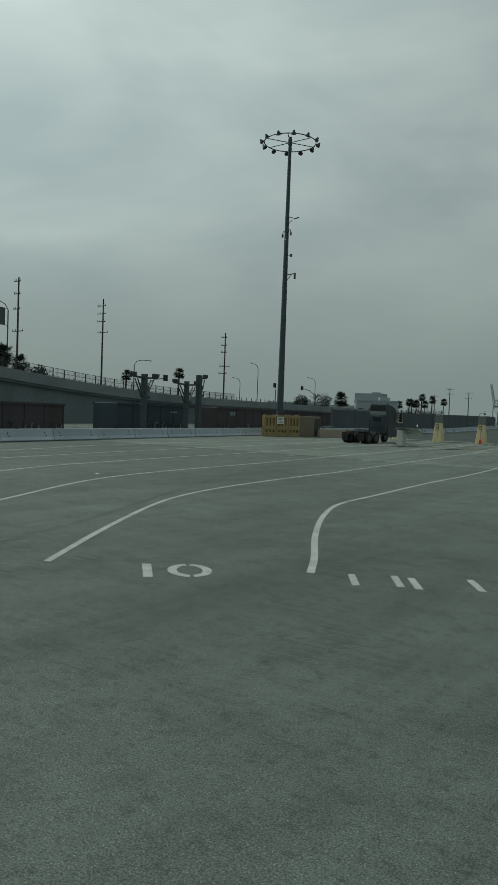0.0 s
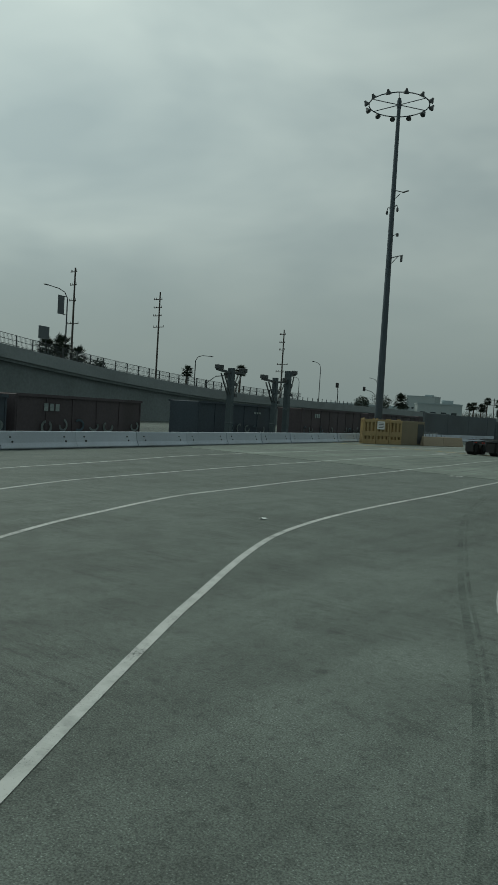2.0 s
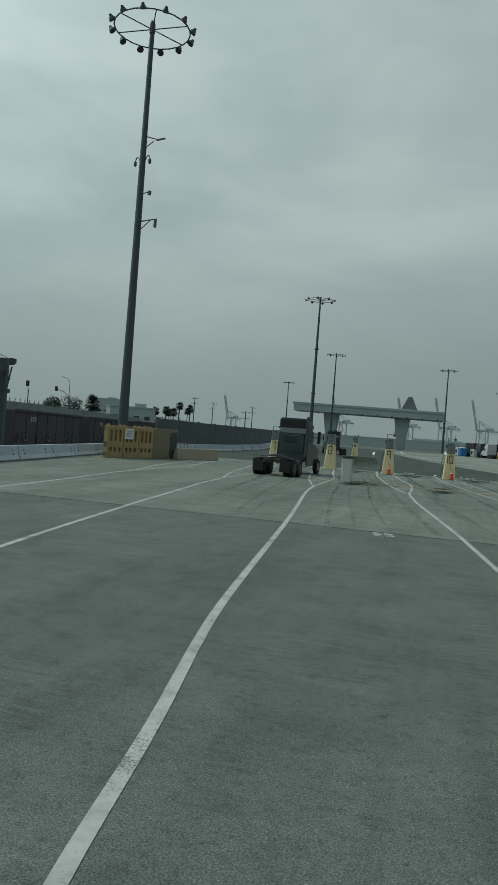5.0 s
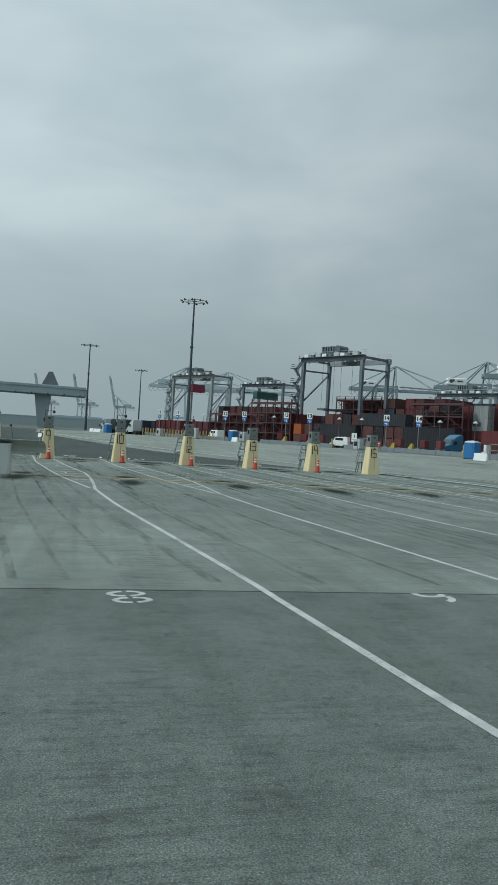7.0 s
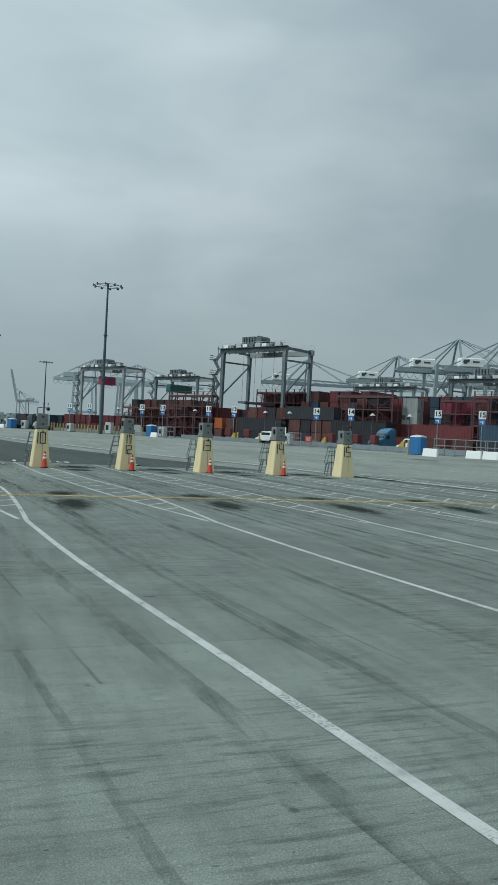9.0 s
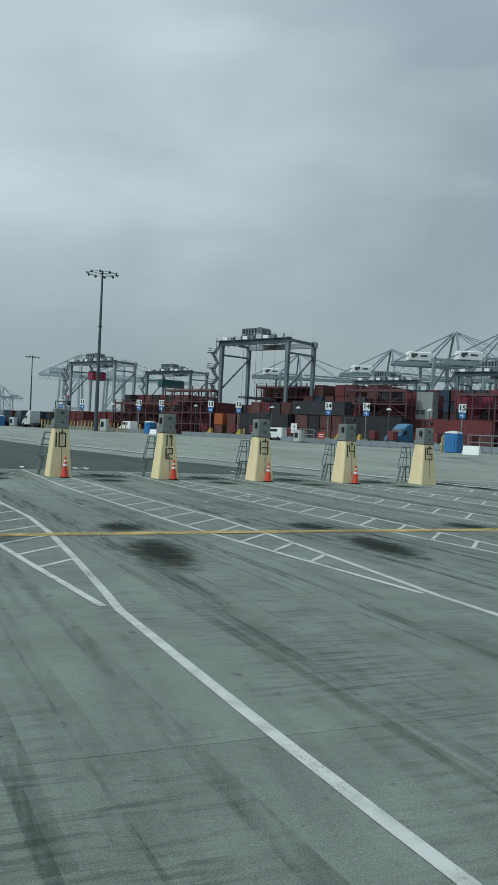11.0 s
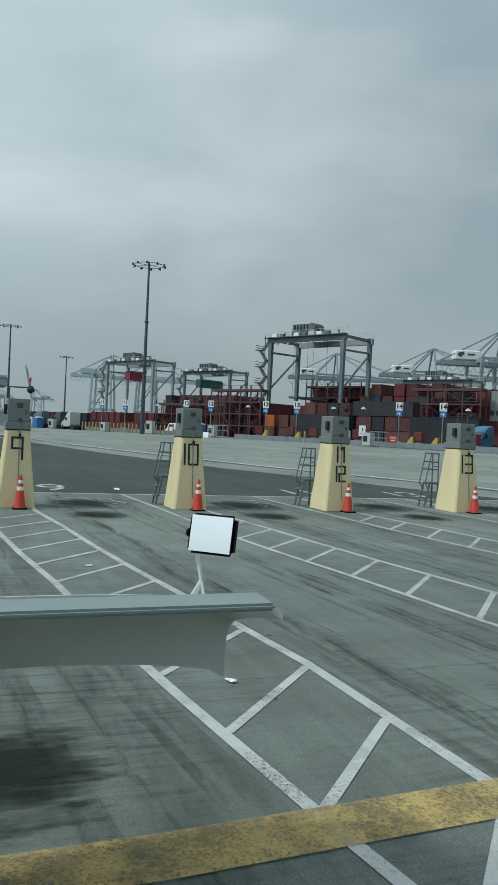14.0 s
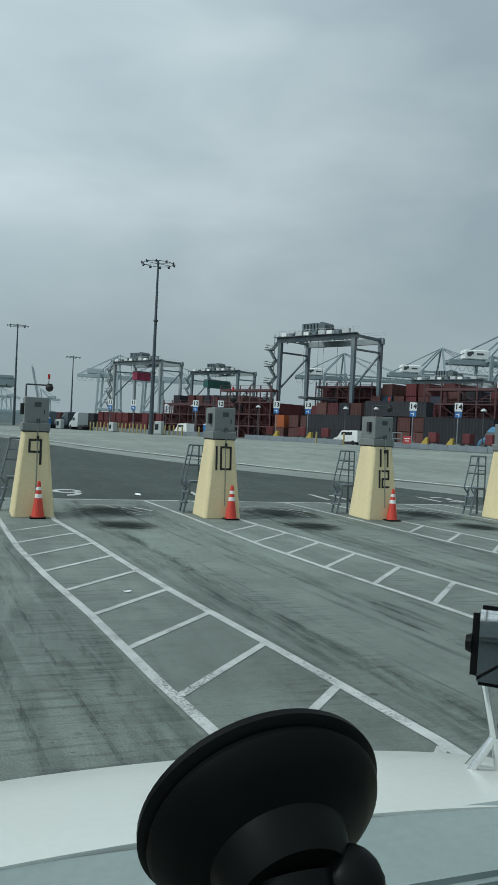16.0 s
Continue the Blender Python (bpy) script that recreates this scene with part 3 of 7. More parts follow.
def build_tyre_marks():
    """Rubber left by the trucks: bundles of thin curved lines down each lane."""
    rr = random.Random(11)
    path = [(2.2, 3.5), (2.2, 0), (2.8, -5), (3.36, -10), (4.0, -15), (4.75, -20), (5.2, -24), (5.8, -29.5), (6.7, -36), (7.45, -41.3)]
    for px, num in PYLONS[1:]:
        root = tagged(thing("tyre_marks", "thin dark tyre rubber marks along a lane", "tyre marks", "tyre marks"), kind="structure")
        for side in (-0.95, 0.95):
            for k, (wide, a, e) in enumerate(((0.56, 0, 5), (0.36, 0, 7))):
                bm = bmesh.new()
                pts = [(px + x + side + rr.gauss(0, 0.12), y) for x, y in path][a:e + 1]
                ribbon(bm, smooth_line(pts), wide, 0.0025 + 0.0002 * k)
                part("tyre_mark", bm, TRACK, root)
            for k in range(5):
                bm = bmesh.new()
                off = side - 0.55 + 0.27 * k + rr.gauss(0, 0.08)
                a = rr.choice((0, 0, 1, 2, 3, 4))
                e = rr.choice((6, 7, 8, 9))
                drift = rr.gauss(0, 0.15)
                pts = [(px + x + off + drift * (i / 10), y) for i, (x, y) in enumerate(path)][a:e + 1]
                ribbon(bm, smooth_line(pts), rr.choice((0.04, 0.06, 0.1, 0.16, 0.22)), 0.0035 + 0.0001 * k)
                part("tyre_mark", bm, SCRUB, root)


def stencil(text, h):
    """Stencilled road figures, h high: arcs with gaps and plain bars."""
    bm = bmesh.new()

    def arc(cx, cy, rx, ry, a0, a1, w):
        n = 12
        pts = [radians(a0 + (a1 - a0) * k / n) for k in range(n + 1)]
        out = [bm.verts.new((cx + rx * math.cos(a), cy + ry * math.sin(a), 0)) for a in pts]
        inn = [bm.verts.new((cx + (rx - w) * math.cos(a), cy + (ry - w) * math.sin(a), 0)) for a in pts]
        for k in range(n):
            bm.faces.new((inn[k], out[k], out[k + 1], inn[k + 1]))

    def bar(x0, y0, x1, y1):
        bm.faces.new([bm.verts.new((x, y, 0)) for x, y in ((x0, y0), (x1, y0), (x1, y1), (x0, y1))])
    w, r = 0.15 * h, 0.36 * h
    for k, ch in enumerate(text):
        cx = (k - (len(text) - 1) / 2) * 0.68 * h
        if ch == "0":
            arc(cx, 0, r, h / 2, 96, 264, w)
            arc(cx, 0, r, h / 2, -84, 84, w)
        elif ch == "1":
            bar(cx - w / 2, -h / 2, cx + w / 2, h / 2)
        elif ch == "8":
            for cy, ry in ((0.25 * h, 0.24 * h), (-0.25 * h, 0.24 * h)):
                arc(cx, cy, r, ry, 98, 262, w * 0.8)
                arc(cx, cy, r, ry, -82, 82, w * 0.8)
        elif ch == "9":
            arc(cx, 0.2 * h, r, 0.3 * h, 8, 352, w)
            arc(cx, 0, r, h / 2, -90, -4, w)
        elif ch == "3":
            arc(cx, 0.24 * h, r, 0.26 * h, -80, 150, w)
            arc(cx, -0.24 * h, r, 0.27 * h, -150, 72, w)
    bmesh.ops.recalc_face_normals(bm, faces=bm.faces[:])
    return bm


def build_slabs():
    root = thing("concrete_apron", "weathered grey concrete slabs of the gate apron, joints dark", "pavement", at=(0, 0, 0))
    tagged(root, kind="structure")
    rows = [4.4, -1.55, -8.2, -14.85, -21.5, -28.15, -34.8, -41.9]
    lean = -0.131            # the long joints run slantwise with the lanes
    made = {}
    for y1, y0 in zip(rows, rows[1:]):
        d = round(y1 - y0, 2)
        if d not in made:
            bm = bmesh.new()
            box(bm, (0, 0, -0.03), (4.815, d - 0.006, 0.06))
            for v in bm.verts:
                v.co.x += lean * v.co.y
            bevel(bm, 0.002)
            made[d] = mesh(bm, CONCRETE)
        mid = (y0 + y1) / 2
        for i in range(-5, 9):
            ob = new("slab", made[d])
            ob.parent = root
            ob.location = (-3.6 + 2.41 + 4.82 * i + lean * (mid + 42.26), mid, random.uniform(-0.001, 0.001))
    disc = None
    spots = []
    for k, (px, num) in enumerate(PYLONS[2:]):
        spots += [(px + 4.38 + 0.1 * (k % 3), -19.4 - 0.3 * (k % 2), 0.95, 2.7 + 0.3 * (k % 2)), (px + 4.4, -16.3, 0.9, 1.3)]
    for px, num in PYLONS[1:]:
        spots += [(px + 2.15 + random.uniform(-0.15, 0.15), 1.1, 1.6, 1.9), (px + 2.2 + random.uniform(-0.2, 0.2), -1.9, 1.2, 1.3)]
    for x, y, rx, ry in spots:
        if disc is None:
            bm = bmesh.new()
            bmesh.ops.create_circle(bm, cap_ends=True, segments=40, radius=1.0)
            disc = mesh(bm, OILY)
        ob = new("oil_stain", disc)
        ob.matrix_basis = Matrix.Translation((x, y, 0.0095 + 0.0002 * (len(bpy.data.objects) % 7))) @ Matrix.Rotation(radians(random.uniform(-6, 4)), 4, "Z") @ Matrix.Diagonal((rx, ry, 1, 1))
        tagged(ob, "dark ragged oil stain soaked into concrete paving", "stain", "oil stains", "structure")
    for x, y, num, sz in ((14.56, -71.24, "10", 0.92), (-1.85, -42.35, "8", 0.8), (2.95, -42.1, "9", 0.8), (-3.45, 6.5, "9", 2.4), (1.5, 6.6, "10", 2.0), (6.3, 6.4, "11", 2.0), (11.0, 6.3, "13", 2.0)):
        ob = new("painted_number", mesh(stencil(num, sz), PAINT))
        ob.matrix_basis = pose(x, y, ground_z(x, y) + (0.006 if y < 0 else 0.016), 0, 0, 45 if y < -60 else (10 if y < 0 else -4))
        if y > 0:
            ob.scale = (0.6, 1, 1)
        tagged(ob, "worn white lane number painted on the asphalt", "road marking", "painted lane numbers", "structure")
    for x, y, sz in ((16.87, -69.8, 0.74), (17.39, -69.43, 0.74), (17.64, -69.38, 0.74), (18.35, -68.85, 0.74)):
        ob = new("painted_bar", mesh(stencil("1", sz), PAINT))
        ob.matrix_basis = pose(x, y, ground_z(x, y) + 0.006, 0, 0, 33)
        tagged(ob, "worn white painted bar on the asphalt", "road marking", "painted lane bars", "structure")
    bm = bmesh.new()
    seam = smooth_line(((14.2, -79.0), (11.5, -72.5), (9.75, -68), (7.3, -62.7), (4.5, -56), (2.6, -50)))
    for k, wide in enumerate((0.05, 0.1)):
        ribbon(bm, [(p.x - 0.12 * k, p.y) for p in seam[3 * k:]], wide, 0.003 + 0.0002 * k)
    solo("seam", bm, SCRUB, "dark worn seam between asphalt strips", "seam", "structure")


# ---------------------------------------------------------------- pylons
SEG = {"0": "abcdef", "1": "bc", "2": "abged", "3": "abgcd", "4": "fgbc", "5": "afgcd", "6": "afgcde", "7": "abc", "8": "abcdefg", "9": "abfgc"}


def digits(owner, text, cx, top, w, h, y_of):
    """Taped figures of straight strips on the sloping front, y_of(z) its depth."""
    gap, th = w * 0.36, 0.055
    wide = [0.0 if ch == "1" else w for ch in text]
    step = w * 1.15 if text == "11" else gap * 1.3
    l = cx - (sum(wide) + (len(text) - 1) * step) / 2
    starts = []
    for ch, wd in zip(text, wide):
        starts.append(l - w if ch == "1" else l)
        l += wd + step
    for ch, l in zip(text, starts):
        r, mid, bot = l + w, top - h / 2, top - h
        bars = {"a": ((l, top), (r, top)), "b": ((r, top), (r, mid)), "c": ((r, mid), (r, bot)), "d": ((l, bot), (r, bot)), "e": ((l, mid), (l, bot)), "f": ((l, top), (l, mid)), "g": ((l, mid), (r, mid))}
        bm = bmesh.new()
        for sgm in SEG[ch]:
            (xa, za), (xb, zb) = bars[sgm]
            beam(bm, (xa - th / 2 if za == zb else xa, y_of(za) - 0.004, za + (th / 2 if za != zb else 0)), (xb + th / 2 if za == zb else xb, y_of(zb) - 0.004, zb - (th / 2 if za != zb else 0)), 0.012 if za == zb else th, th if za == zb else 0.012)
        part("figure", bm, BLACK, owner, "black taped figure")


def frustum(bm, w0, d0, w1, d1, z0, z1, ch):
    def ring(w, d, z):
        a, b = w / 2, d / 2
        return [bm.verts.new(v) for v in ((-a + ch, -b, z), (a - ch, -b, z), (a, -b + ch, z), (a, b - ch, z), (a - ch, b, z), (-a + ch, b, z), (-a, b - ch, z), (-a, -b + ch, z))]
    p, q = ring(w0, d0, z0), ring(w1, d1, z1)
    for k in range(8):
        bm.faces.new((p[k], p[(k + 1) % 8], q[(k + 1) % 8], q[k]))
    bm.faces.new(p[::-1])
    bm.faces.new(q)


def build_pylon(px, num, y=0.1, z=0.0):
    said = num.replace(" ", " and ") or "without a number"
    t = thing("lane_pylon", "cream concrete lane pylon " + said + " under a grey cabinet", "pylon", "lane pylons", (px, y, z), radians(2))
    bm = bmesh.new()
    frustum(bm, 1.02, 1.2, 0.62, 0.84, 0.0, 2.1, 0.055)
    bevel(bm, 0.015)
    part("pedestal", bm, CREAM, t)

    def front(z):
        return -0.6 + (0.6 - 0.42) * z / 2.1
    if not num:
        bm = bmesh.new()
        box(bm, (0, front(1.6) - 0.004, 1.6), (0.3, 0.012, 0.4))
        part("plate", bm, BLACK, t, "dark blank plate")
    elif " " in num:
        a, b = num.split()
        digits(t, a, 0.02, 2.0, 0.2, 0.46, front)
        digits(t, b, 0.02, 1.4, 0.2, 0.46, front)
    else:
        digits(t, num, -0.01, 1.9, 0.27, 0.58, front)
    bm = bmesh.new()
    box(bm, (0, 0, 2.105), (0.61, 0.82, 0.03))
    part("gasket", bm, BLACK, t)
    bm = bmesh.new()
    box(bm, (0, 0, 2.22), (0.67, 0.88, 0.2))
    bevel(bm, 0.012)
    part("collar", bm, BOXGREY, t)
    bm = bmesh.new()
    box(bm, (0.0, 0, 2.64), (0.585, 0.78, 0.64))
    bevel(bm, 0.012)
    cab = part("cabinet", bm, BOXGREY, t, "grey steel equipment cabinet")
    bm = bmesh.new()
    box(bm, (0.0, -0.393, 2.64), (0.48, 0.012, 0.55))
    bevel(bm, 0.004)
    door = part("door", bm, BOXGREY, cab)
    bm = bmesh.new()
    box(bm, (0.02, -0.406, 2.78), (0.16, 0.02, 0.12))
    part("vent", bm, DARKSTEEL, cab)
    bm = bmesh.new()
    box(bm, (0.18, -0.41, 2.6), (0.03, 0.03, 0.1))
    part("latch", bm, DARKSTEEL, cab)
    bm = bmesh.new()
    box(bm, (0.04, -0.42, 2.37), (0.08, 0.06, 0.12))
    part("junction_box", bm, DARKSTEEL, t)
    bm = bmesh.new()
    rod(bm, (0.04, -0.455, 2.34), (0.04, -0.455, 2.1), 0.016, seg=8)
    rod(bm, (0.04, -0.455, 2.1), (0.04, front(2.02) - 0.018, 2.02), 0.016, seg=8)
    rod(bm, (0.04, front(2.02) - 0.018, 2.02), (0.04, front(0.35) - 0.018, 0.35), 0.014, seg=8)
    part("conduit", bm, BOXGREY, t, "thin grey conduit")
    bm = bmesh.new()
    box(bm, (0.045, front(1.96) - 0.03, 1.96), (0.06, 0.05, 0.1))
    part("padlock", bm, BLACK, t, "black padlocked clasp")
    bm = bmesh.new()
    box(bm, (-0.335, -0.12, 2.66), (0.09, 0.15, 0.28))
    bevel(bm, 0.01)
    part("intercom", bm, BLACK, t, "black intercom box")
    bm = bmesh.new()
    rod(bm, (-0.26, -0.15, 2.93), (-0.26, -0.15, 3.28), 0.022, seg=6)
    rod(bm, (-0.26, -0.15, 3.28), (0.28, -0.15, 3.28), 0.02, seg=6)
    rod(bm, (0.28, -0.15, 3.28), (0.28, -0.15, 3.48), 0.012, seg=6)
    arm = part("camera_arm", bm, DARKSTEEL, t)
    bm = bmesh.new()
    rod(bm, (0.28, -0.15, 3.44), (0.28, -0.15, 3.56), 0.03, seg=8)
    part("beacon", bm, RED, arm, "small red beacon")
    bm = bmesh.new()
    bmesh.ops.create_uvsphere(bm, u_segments=12, v_segments=8, radius=0.1, matrix=Matrix.Translation((0.3, -0.15, 3.22)))
    rod(bm, (0.3, -0.15, 3.2), (0.3, -0.15, 3.32), 0.07, seg=10)
    part("camera", bm, BLACK, arm, "dark dome camera", True)
    return t


def build_steps():
    t = thing("platform_ladder", "grey steel platform steps standing beside a pylon", "ladder", "platform ladders", (0, 0, 0))
    fr = bmesh.new()
    for y in (-0.19, 0.19):
        rod(fr, (-0.32, y, 0), (-0.14, y, 0.85), 0.034, seg=8)
        rod(fr, (0.2, y, 0), (0.19, y, 0.85), 0.034, seg=8)
        rod(fr, (0.19, y, 0.85), (0.18, y, 1.9), 0.022, seg=8)
        rod(fr, (-0.14, y, 0.62), (-0.32, y, 0.86), 0.022, seg=8)
        rod(fr, (-0.32, y, 0.86), (-0.14, y, 1.74), 0.022, seg=8)
        rod(fr, (-0.14, y, 1.74), (-0.12, y, 1.9), 0.022, seg=8)
        rod(fr, (-0.12, y, 1.9), (0.18, y, 1.9), 0.022, seg=8)
        rod(fr, (-0.17, y, 1.6), (0.18, y, 1.6), 0.02, seg=8)
        rod(fr, (-0.22, y, 1.34), (0.18, y, 1.34), 0.02, seg=8)
    rod(fr, (0.18, -0.19, 1.9), (0.18, 0.19, 1.9), 0.022, seg=8)
    rod(fr, (0.18, -0.19, 1.45), (0.18, 0.19, 1.45), 0.02, seg=8)
    rod(fr, (0.2, -0.19, 0.3), (0.2, 0.19, 0.3), 0.022, seg=8)
    part("frame", fr, LADDER, t)
    for k, (x, z) in enumerate(((0.03, 0.86), (-0.21, 0.57), (-0.27, 0.28))):
        bm = bmesh.new()
        box(bm, (x, 0, z), (0.38 if k == 0 else 0.16, 0.4, 0.07 if k == 0 else 0.04))
        part("platform" if k == 0 else "tread", bm, LADDER, t)
    return t


def build_cone():
    t = thing("traffic_cone", "orange traffic cone with two white collars, scuffed", "cone", "traffic cones", (0, 0, 0))
    bm = bmesh.new()
    box(bm, (0, 0, 0.02), (0.38, 0.38, 0.04))
    bevel(bm, 0.012)
    part("base", bm, RUBBER, t, "black rubber base")
    bm = bmesh.new()
    lathe(bm, [(0.16, 0.04), (0.15, 0.07), (0.035, 0.9), (0.02, 0.91)], 20)
    part("body", bm, CONEO, t, "", True)
    for a, b in ((0.5, 0.6), (0.69, 0.77)):
        bm = bmesh.new()
        r = lambda z: 0.15 - (z - 0.07) * 0.1386 + 0.003
        lathe(bm, [(r(a), a), (r(b), b)], 20)
        part("collar", bm, CONEW, t, "white reflective collar", True)
    return t


for px, num in PYLONS[1:]:
    build_pylon(px, num)
build_pylon(-13.7, "", 52, ground_z(-13.7, 52))
cone = put(build_cone(), PYLONS[3][0] + 0.12, -0.66, 0)
for (px, num), off in zip(PYLONS[4:8], (0.2, 0.22, 0.18, 0.2)):
    copy_thing(cone, pose(px + off, -0.64, 0, 0, 0, 20 * px))
steps = put(build_steps(), PYLONS[3][0] - 0.45, 1.1, 0)
for px, num in PYLONS[4:]:
    copy_thing(steps, pose(px - 0.45 + random.uniform(-0.05, 0.05), 1.1, 0, 0, 0, random.uniform(-5, 5)))

# ---------------------------------------------------------------- light masts


def build_mast(h, ring_r, lamps, r0, r1, extras):
    t = thing("light_mast", "tall steel high-mast floodlight with a ring of lamps", "light mast", "light masts", (0, 0, 0))
    for k in range(3):
        z0, z1 = h * k / 3, h * (k + 1) / 3
        ra, rb = r0 + (r1 - r0) * k / 3, r0 + (r1 - r0) * (k + 1) / 3
        bm = bmesh.new()
        rod(bm, (0, 0, z0), (0, 0, z1 + 0.3), ra + 0.015 * (k == 0), rb, 12)
        part("shaft", bm, POLE, t, "", True)
    bm = bmesh.new()
    for k in range(24):
        a, b = 2 * math.pi * k / 24, 2 * math.pi * (k + 1) / 24
        rod(bm, (ring_r * math.cos(a), ring_r * math.sin(a), h - 0.3), (ring_r * math.cos(b), ring_r * math.sin(b), h - 0.3), 0.055, seg=6)
    for k in range(3):
        a = math.pi * (k + 0.3) / 3
        rod(bm, (ring_r * math.cos(a), ring_r * math.sin(a), h - 0.3), (-ring_r * math.cos(a), -ring_r * math.sin(a), h - 0.3), 0.045, seg=6)
    rod(bm, (0, 0, h - 0.6), (0, 0, h + 0.1), r1 * 1.25, seg=10)
    part("lamp_ring", bm, POLE, t)
    for k in range(lamps):
        a = 2 * math.pi * k / lamps
        bm = bmesh.new()
        m = Matrix.Rotation(a, 4, "Z") @ Matrix.Translation((ring_r + 0.28, 0, h - 0.35)) @ Matrix.Rotation(radians(35), 4, "Y")
        lathe(bm, [(0.27, -0.18), (0.24, -0.04), (0.13, 0.12), (0.1, 0.26)], 12, m)
        part("floodlight", bm, DARKSTEEL, t, "", True)
    for z in (h * 0.36, h * 0.66) if not extras else ():
        bm = bmesh.new()
        rr = r0 + (r1 - r0) * z / h
        rod(bm, (0, 0, z - 0.12), (0, 0, z + 0.12), rr + 0.16, seg=10)
        rod(bm, (0, 0, z - 0.9), (0.05, -rr - 0.12, z - 0.5), 0.14, seg=8)
        part("collar", bm, DARKSTEEL, t)
    if extras:
        bm = bmesh.new()
        rod(bm, (0, 0, 24.2), (1.4, 0, 23.7), 0.04, seg=6)
        rod(bm, (0, 0, 23.2), (1.0, 0, 23.65), 0.035, seg=6)
        box(bm, (1.7, 0, 23.68), (0.8, 0.14, 0.08))
        part("bracket", bm, DARKSTEEL, t)
        bm = bmesh.new()
        rod(bm, (0, 0, 17.75), (1.9, 0, 17.75), 0.05, seg=6)
        rod(bm, (0, 0, 16.95), (1.2, 0, 17.7), 0.035, seg=6)
        box(bm, (1.75, 0, 17.45), (0.16, 0.16, 0.6))
        part("bracket", bm, DARKSTEEL, t)
        bm = bmesh.new()
        rod(bm, (0, 0, 19.8), (1.0, 0, 19.9), 0.04, seg=6)
        box(bm, (0.95, 0, 19.8), (0.2, 0.18, 0.3))
        part("bracket", bm, DARKSTEEL, t)
        for sgn in (-1, 1):
            bm = bmesh.new()
            pts = [(0.25 * sgn, 0, 22.3), (0.42 * sgn, 0, 22.62), (0.62 * sgn, 0, 22.66), (0.74 * sgn, 0, 22.4)]
            for a, b in zip(pts, pts[1:]):
                rod(bm, a, b, 0.04, seg=6)
            lathe(bm, [(0.05, 22.0), (0.12, 22.1), (0.11, 22.32), (0.04, 22.42)], 10, Matrix.Translation((0.74 * sgn, 0, 0)))
            part("camera", bm, DARKSTEEL, t, "dome camera on a gooseneck")
        bm = bmesh.new()
        rod(bm, (-0.42, 0, 1), (-0.3, 0, 21), 0.03, seg=6)
        rod(bm, (0.42, -0.1, 15.8), (0.36, -0.1, 21), 0.025, seg=6)
        part("cable", bm, DARKSTEEL, t)
    return t


mast = put(build_mast(32.5, 2.85, 12, 0.38, 0.17, True), -24.1, -10.2, 0, radians(-20))
put(build_mast(31.4, 2.7, 10, 0.42, 0.17, False), 20.55, 115.3, 0.98)
far_mast = put(build_mast(30.6, 2.7, 8, 0.42, 0.17, False), -27.7, 90.4, 0.98)
for x, y in ((-38.0, 186.6), (-1.45, 219.4), (24.0, 315.4), (-82, 320)):
    copy_thing(far_mast, pose(x, y, 0.98, 0, 0, x))

# ---------------------------------------------------------------- barriers and the railway side


def build_krail(line):
    root = thing("concrete_barrier", "row of white-grey concrete traffic barriers, scuffed", "barrier")
    prof = [(-0.24, 0), (0.24, 0), (0.3, 0.05), (0.3, 0.09), (0.17, 0.3), (0.1, 0.82), (-0.1, 0.82), (-0.17, 0.3), (-0.3, 0.09), (-0.3, 0.05)]
    bm = bmesh.new()
    L, n = 4.97, len(prof)
    a = [bm.verts.new((-L / 2, y, z)) for y, z in prof]
    b = [bm.verts.new((L / 2, y, z)) for y, z in prof]
    for k in range(n):
        bm.faces.new((a[k], a[(k + 1) % n], b[(k + 1) % n], b[k]))
    bm.faces.new(a[::-1])
    bm.faces.new(b)
    bevel(bm, 0.015)
    me = mesh(bm, KRAIL)
    # lifting holes are not cut: solid black rods paint the shade inside them
    bm = bmesh.new()
    rod(bm, (0, -0.2, 0.35), (0, 0.2, 0.35), 0.045, seg=8)
    hole = mesh(bm, BLACK)
    bm = bmesh.new()
    rod(bm, (0, -0.17, 0.56), (0, 0.17, 0.56), 0.04, seg=8)
    hole_up = mesh(bm, BLACK)
    spots = []
    for p, q in zip(line, line[1:]):
        p, q = Vector(p), Vector(q)
        n = max(1, round((q - p).length / 5.0))
        spots += [(p.lerp(q, (k + 0.5) / n), math.atan2(q.y - p.y, q.x - p.x)) for k in range(n)]
    for p, az in spots:
        x, y = p.x + random.uniform(-0.03, 0.03), p.y
        ob = new("barrier_block", me)
        ob.parent = root
        ob.matrix_basis = Matrix.Translation((x, y, ground_z(x, y) + 0.012)) @ Matrix.Rotation(az + radians(random.uniform(-0.8, 0.8)), 4, "Z")
        for dx in (-1.75, 1.75):
            for me2, off in ((hole, 0.0), (hole_up, -0.12)):
                sl = new("lifting_hole_shade", me2)
                sl.parent = ob
                sl.location = (dx + off, 0, 0)


build_krail([rail(-73.17, 0)[:2], rail(61.83, 0)[:2], (-28.6, 14), (-28.0, 33), (-28.3, 50), (-30.3, 66), (-35.4, 105), (-48, 150)])


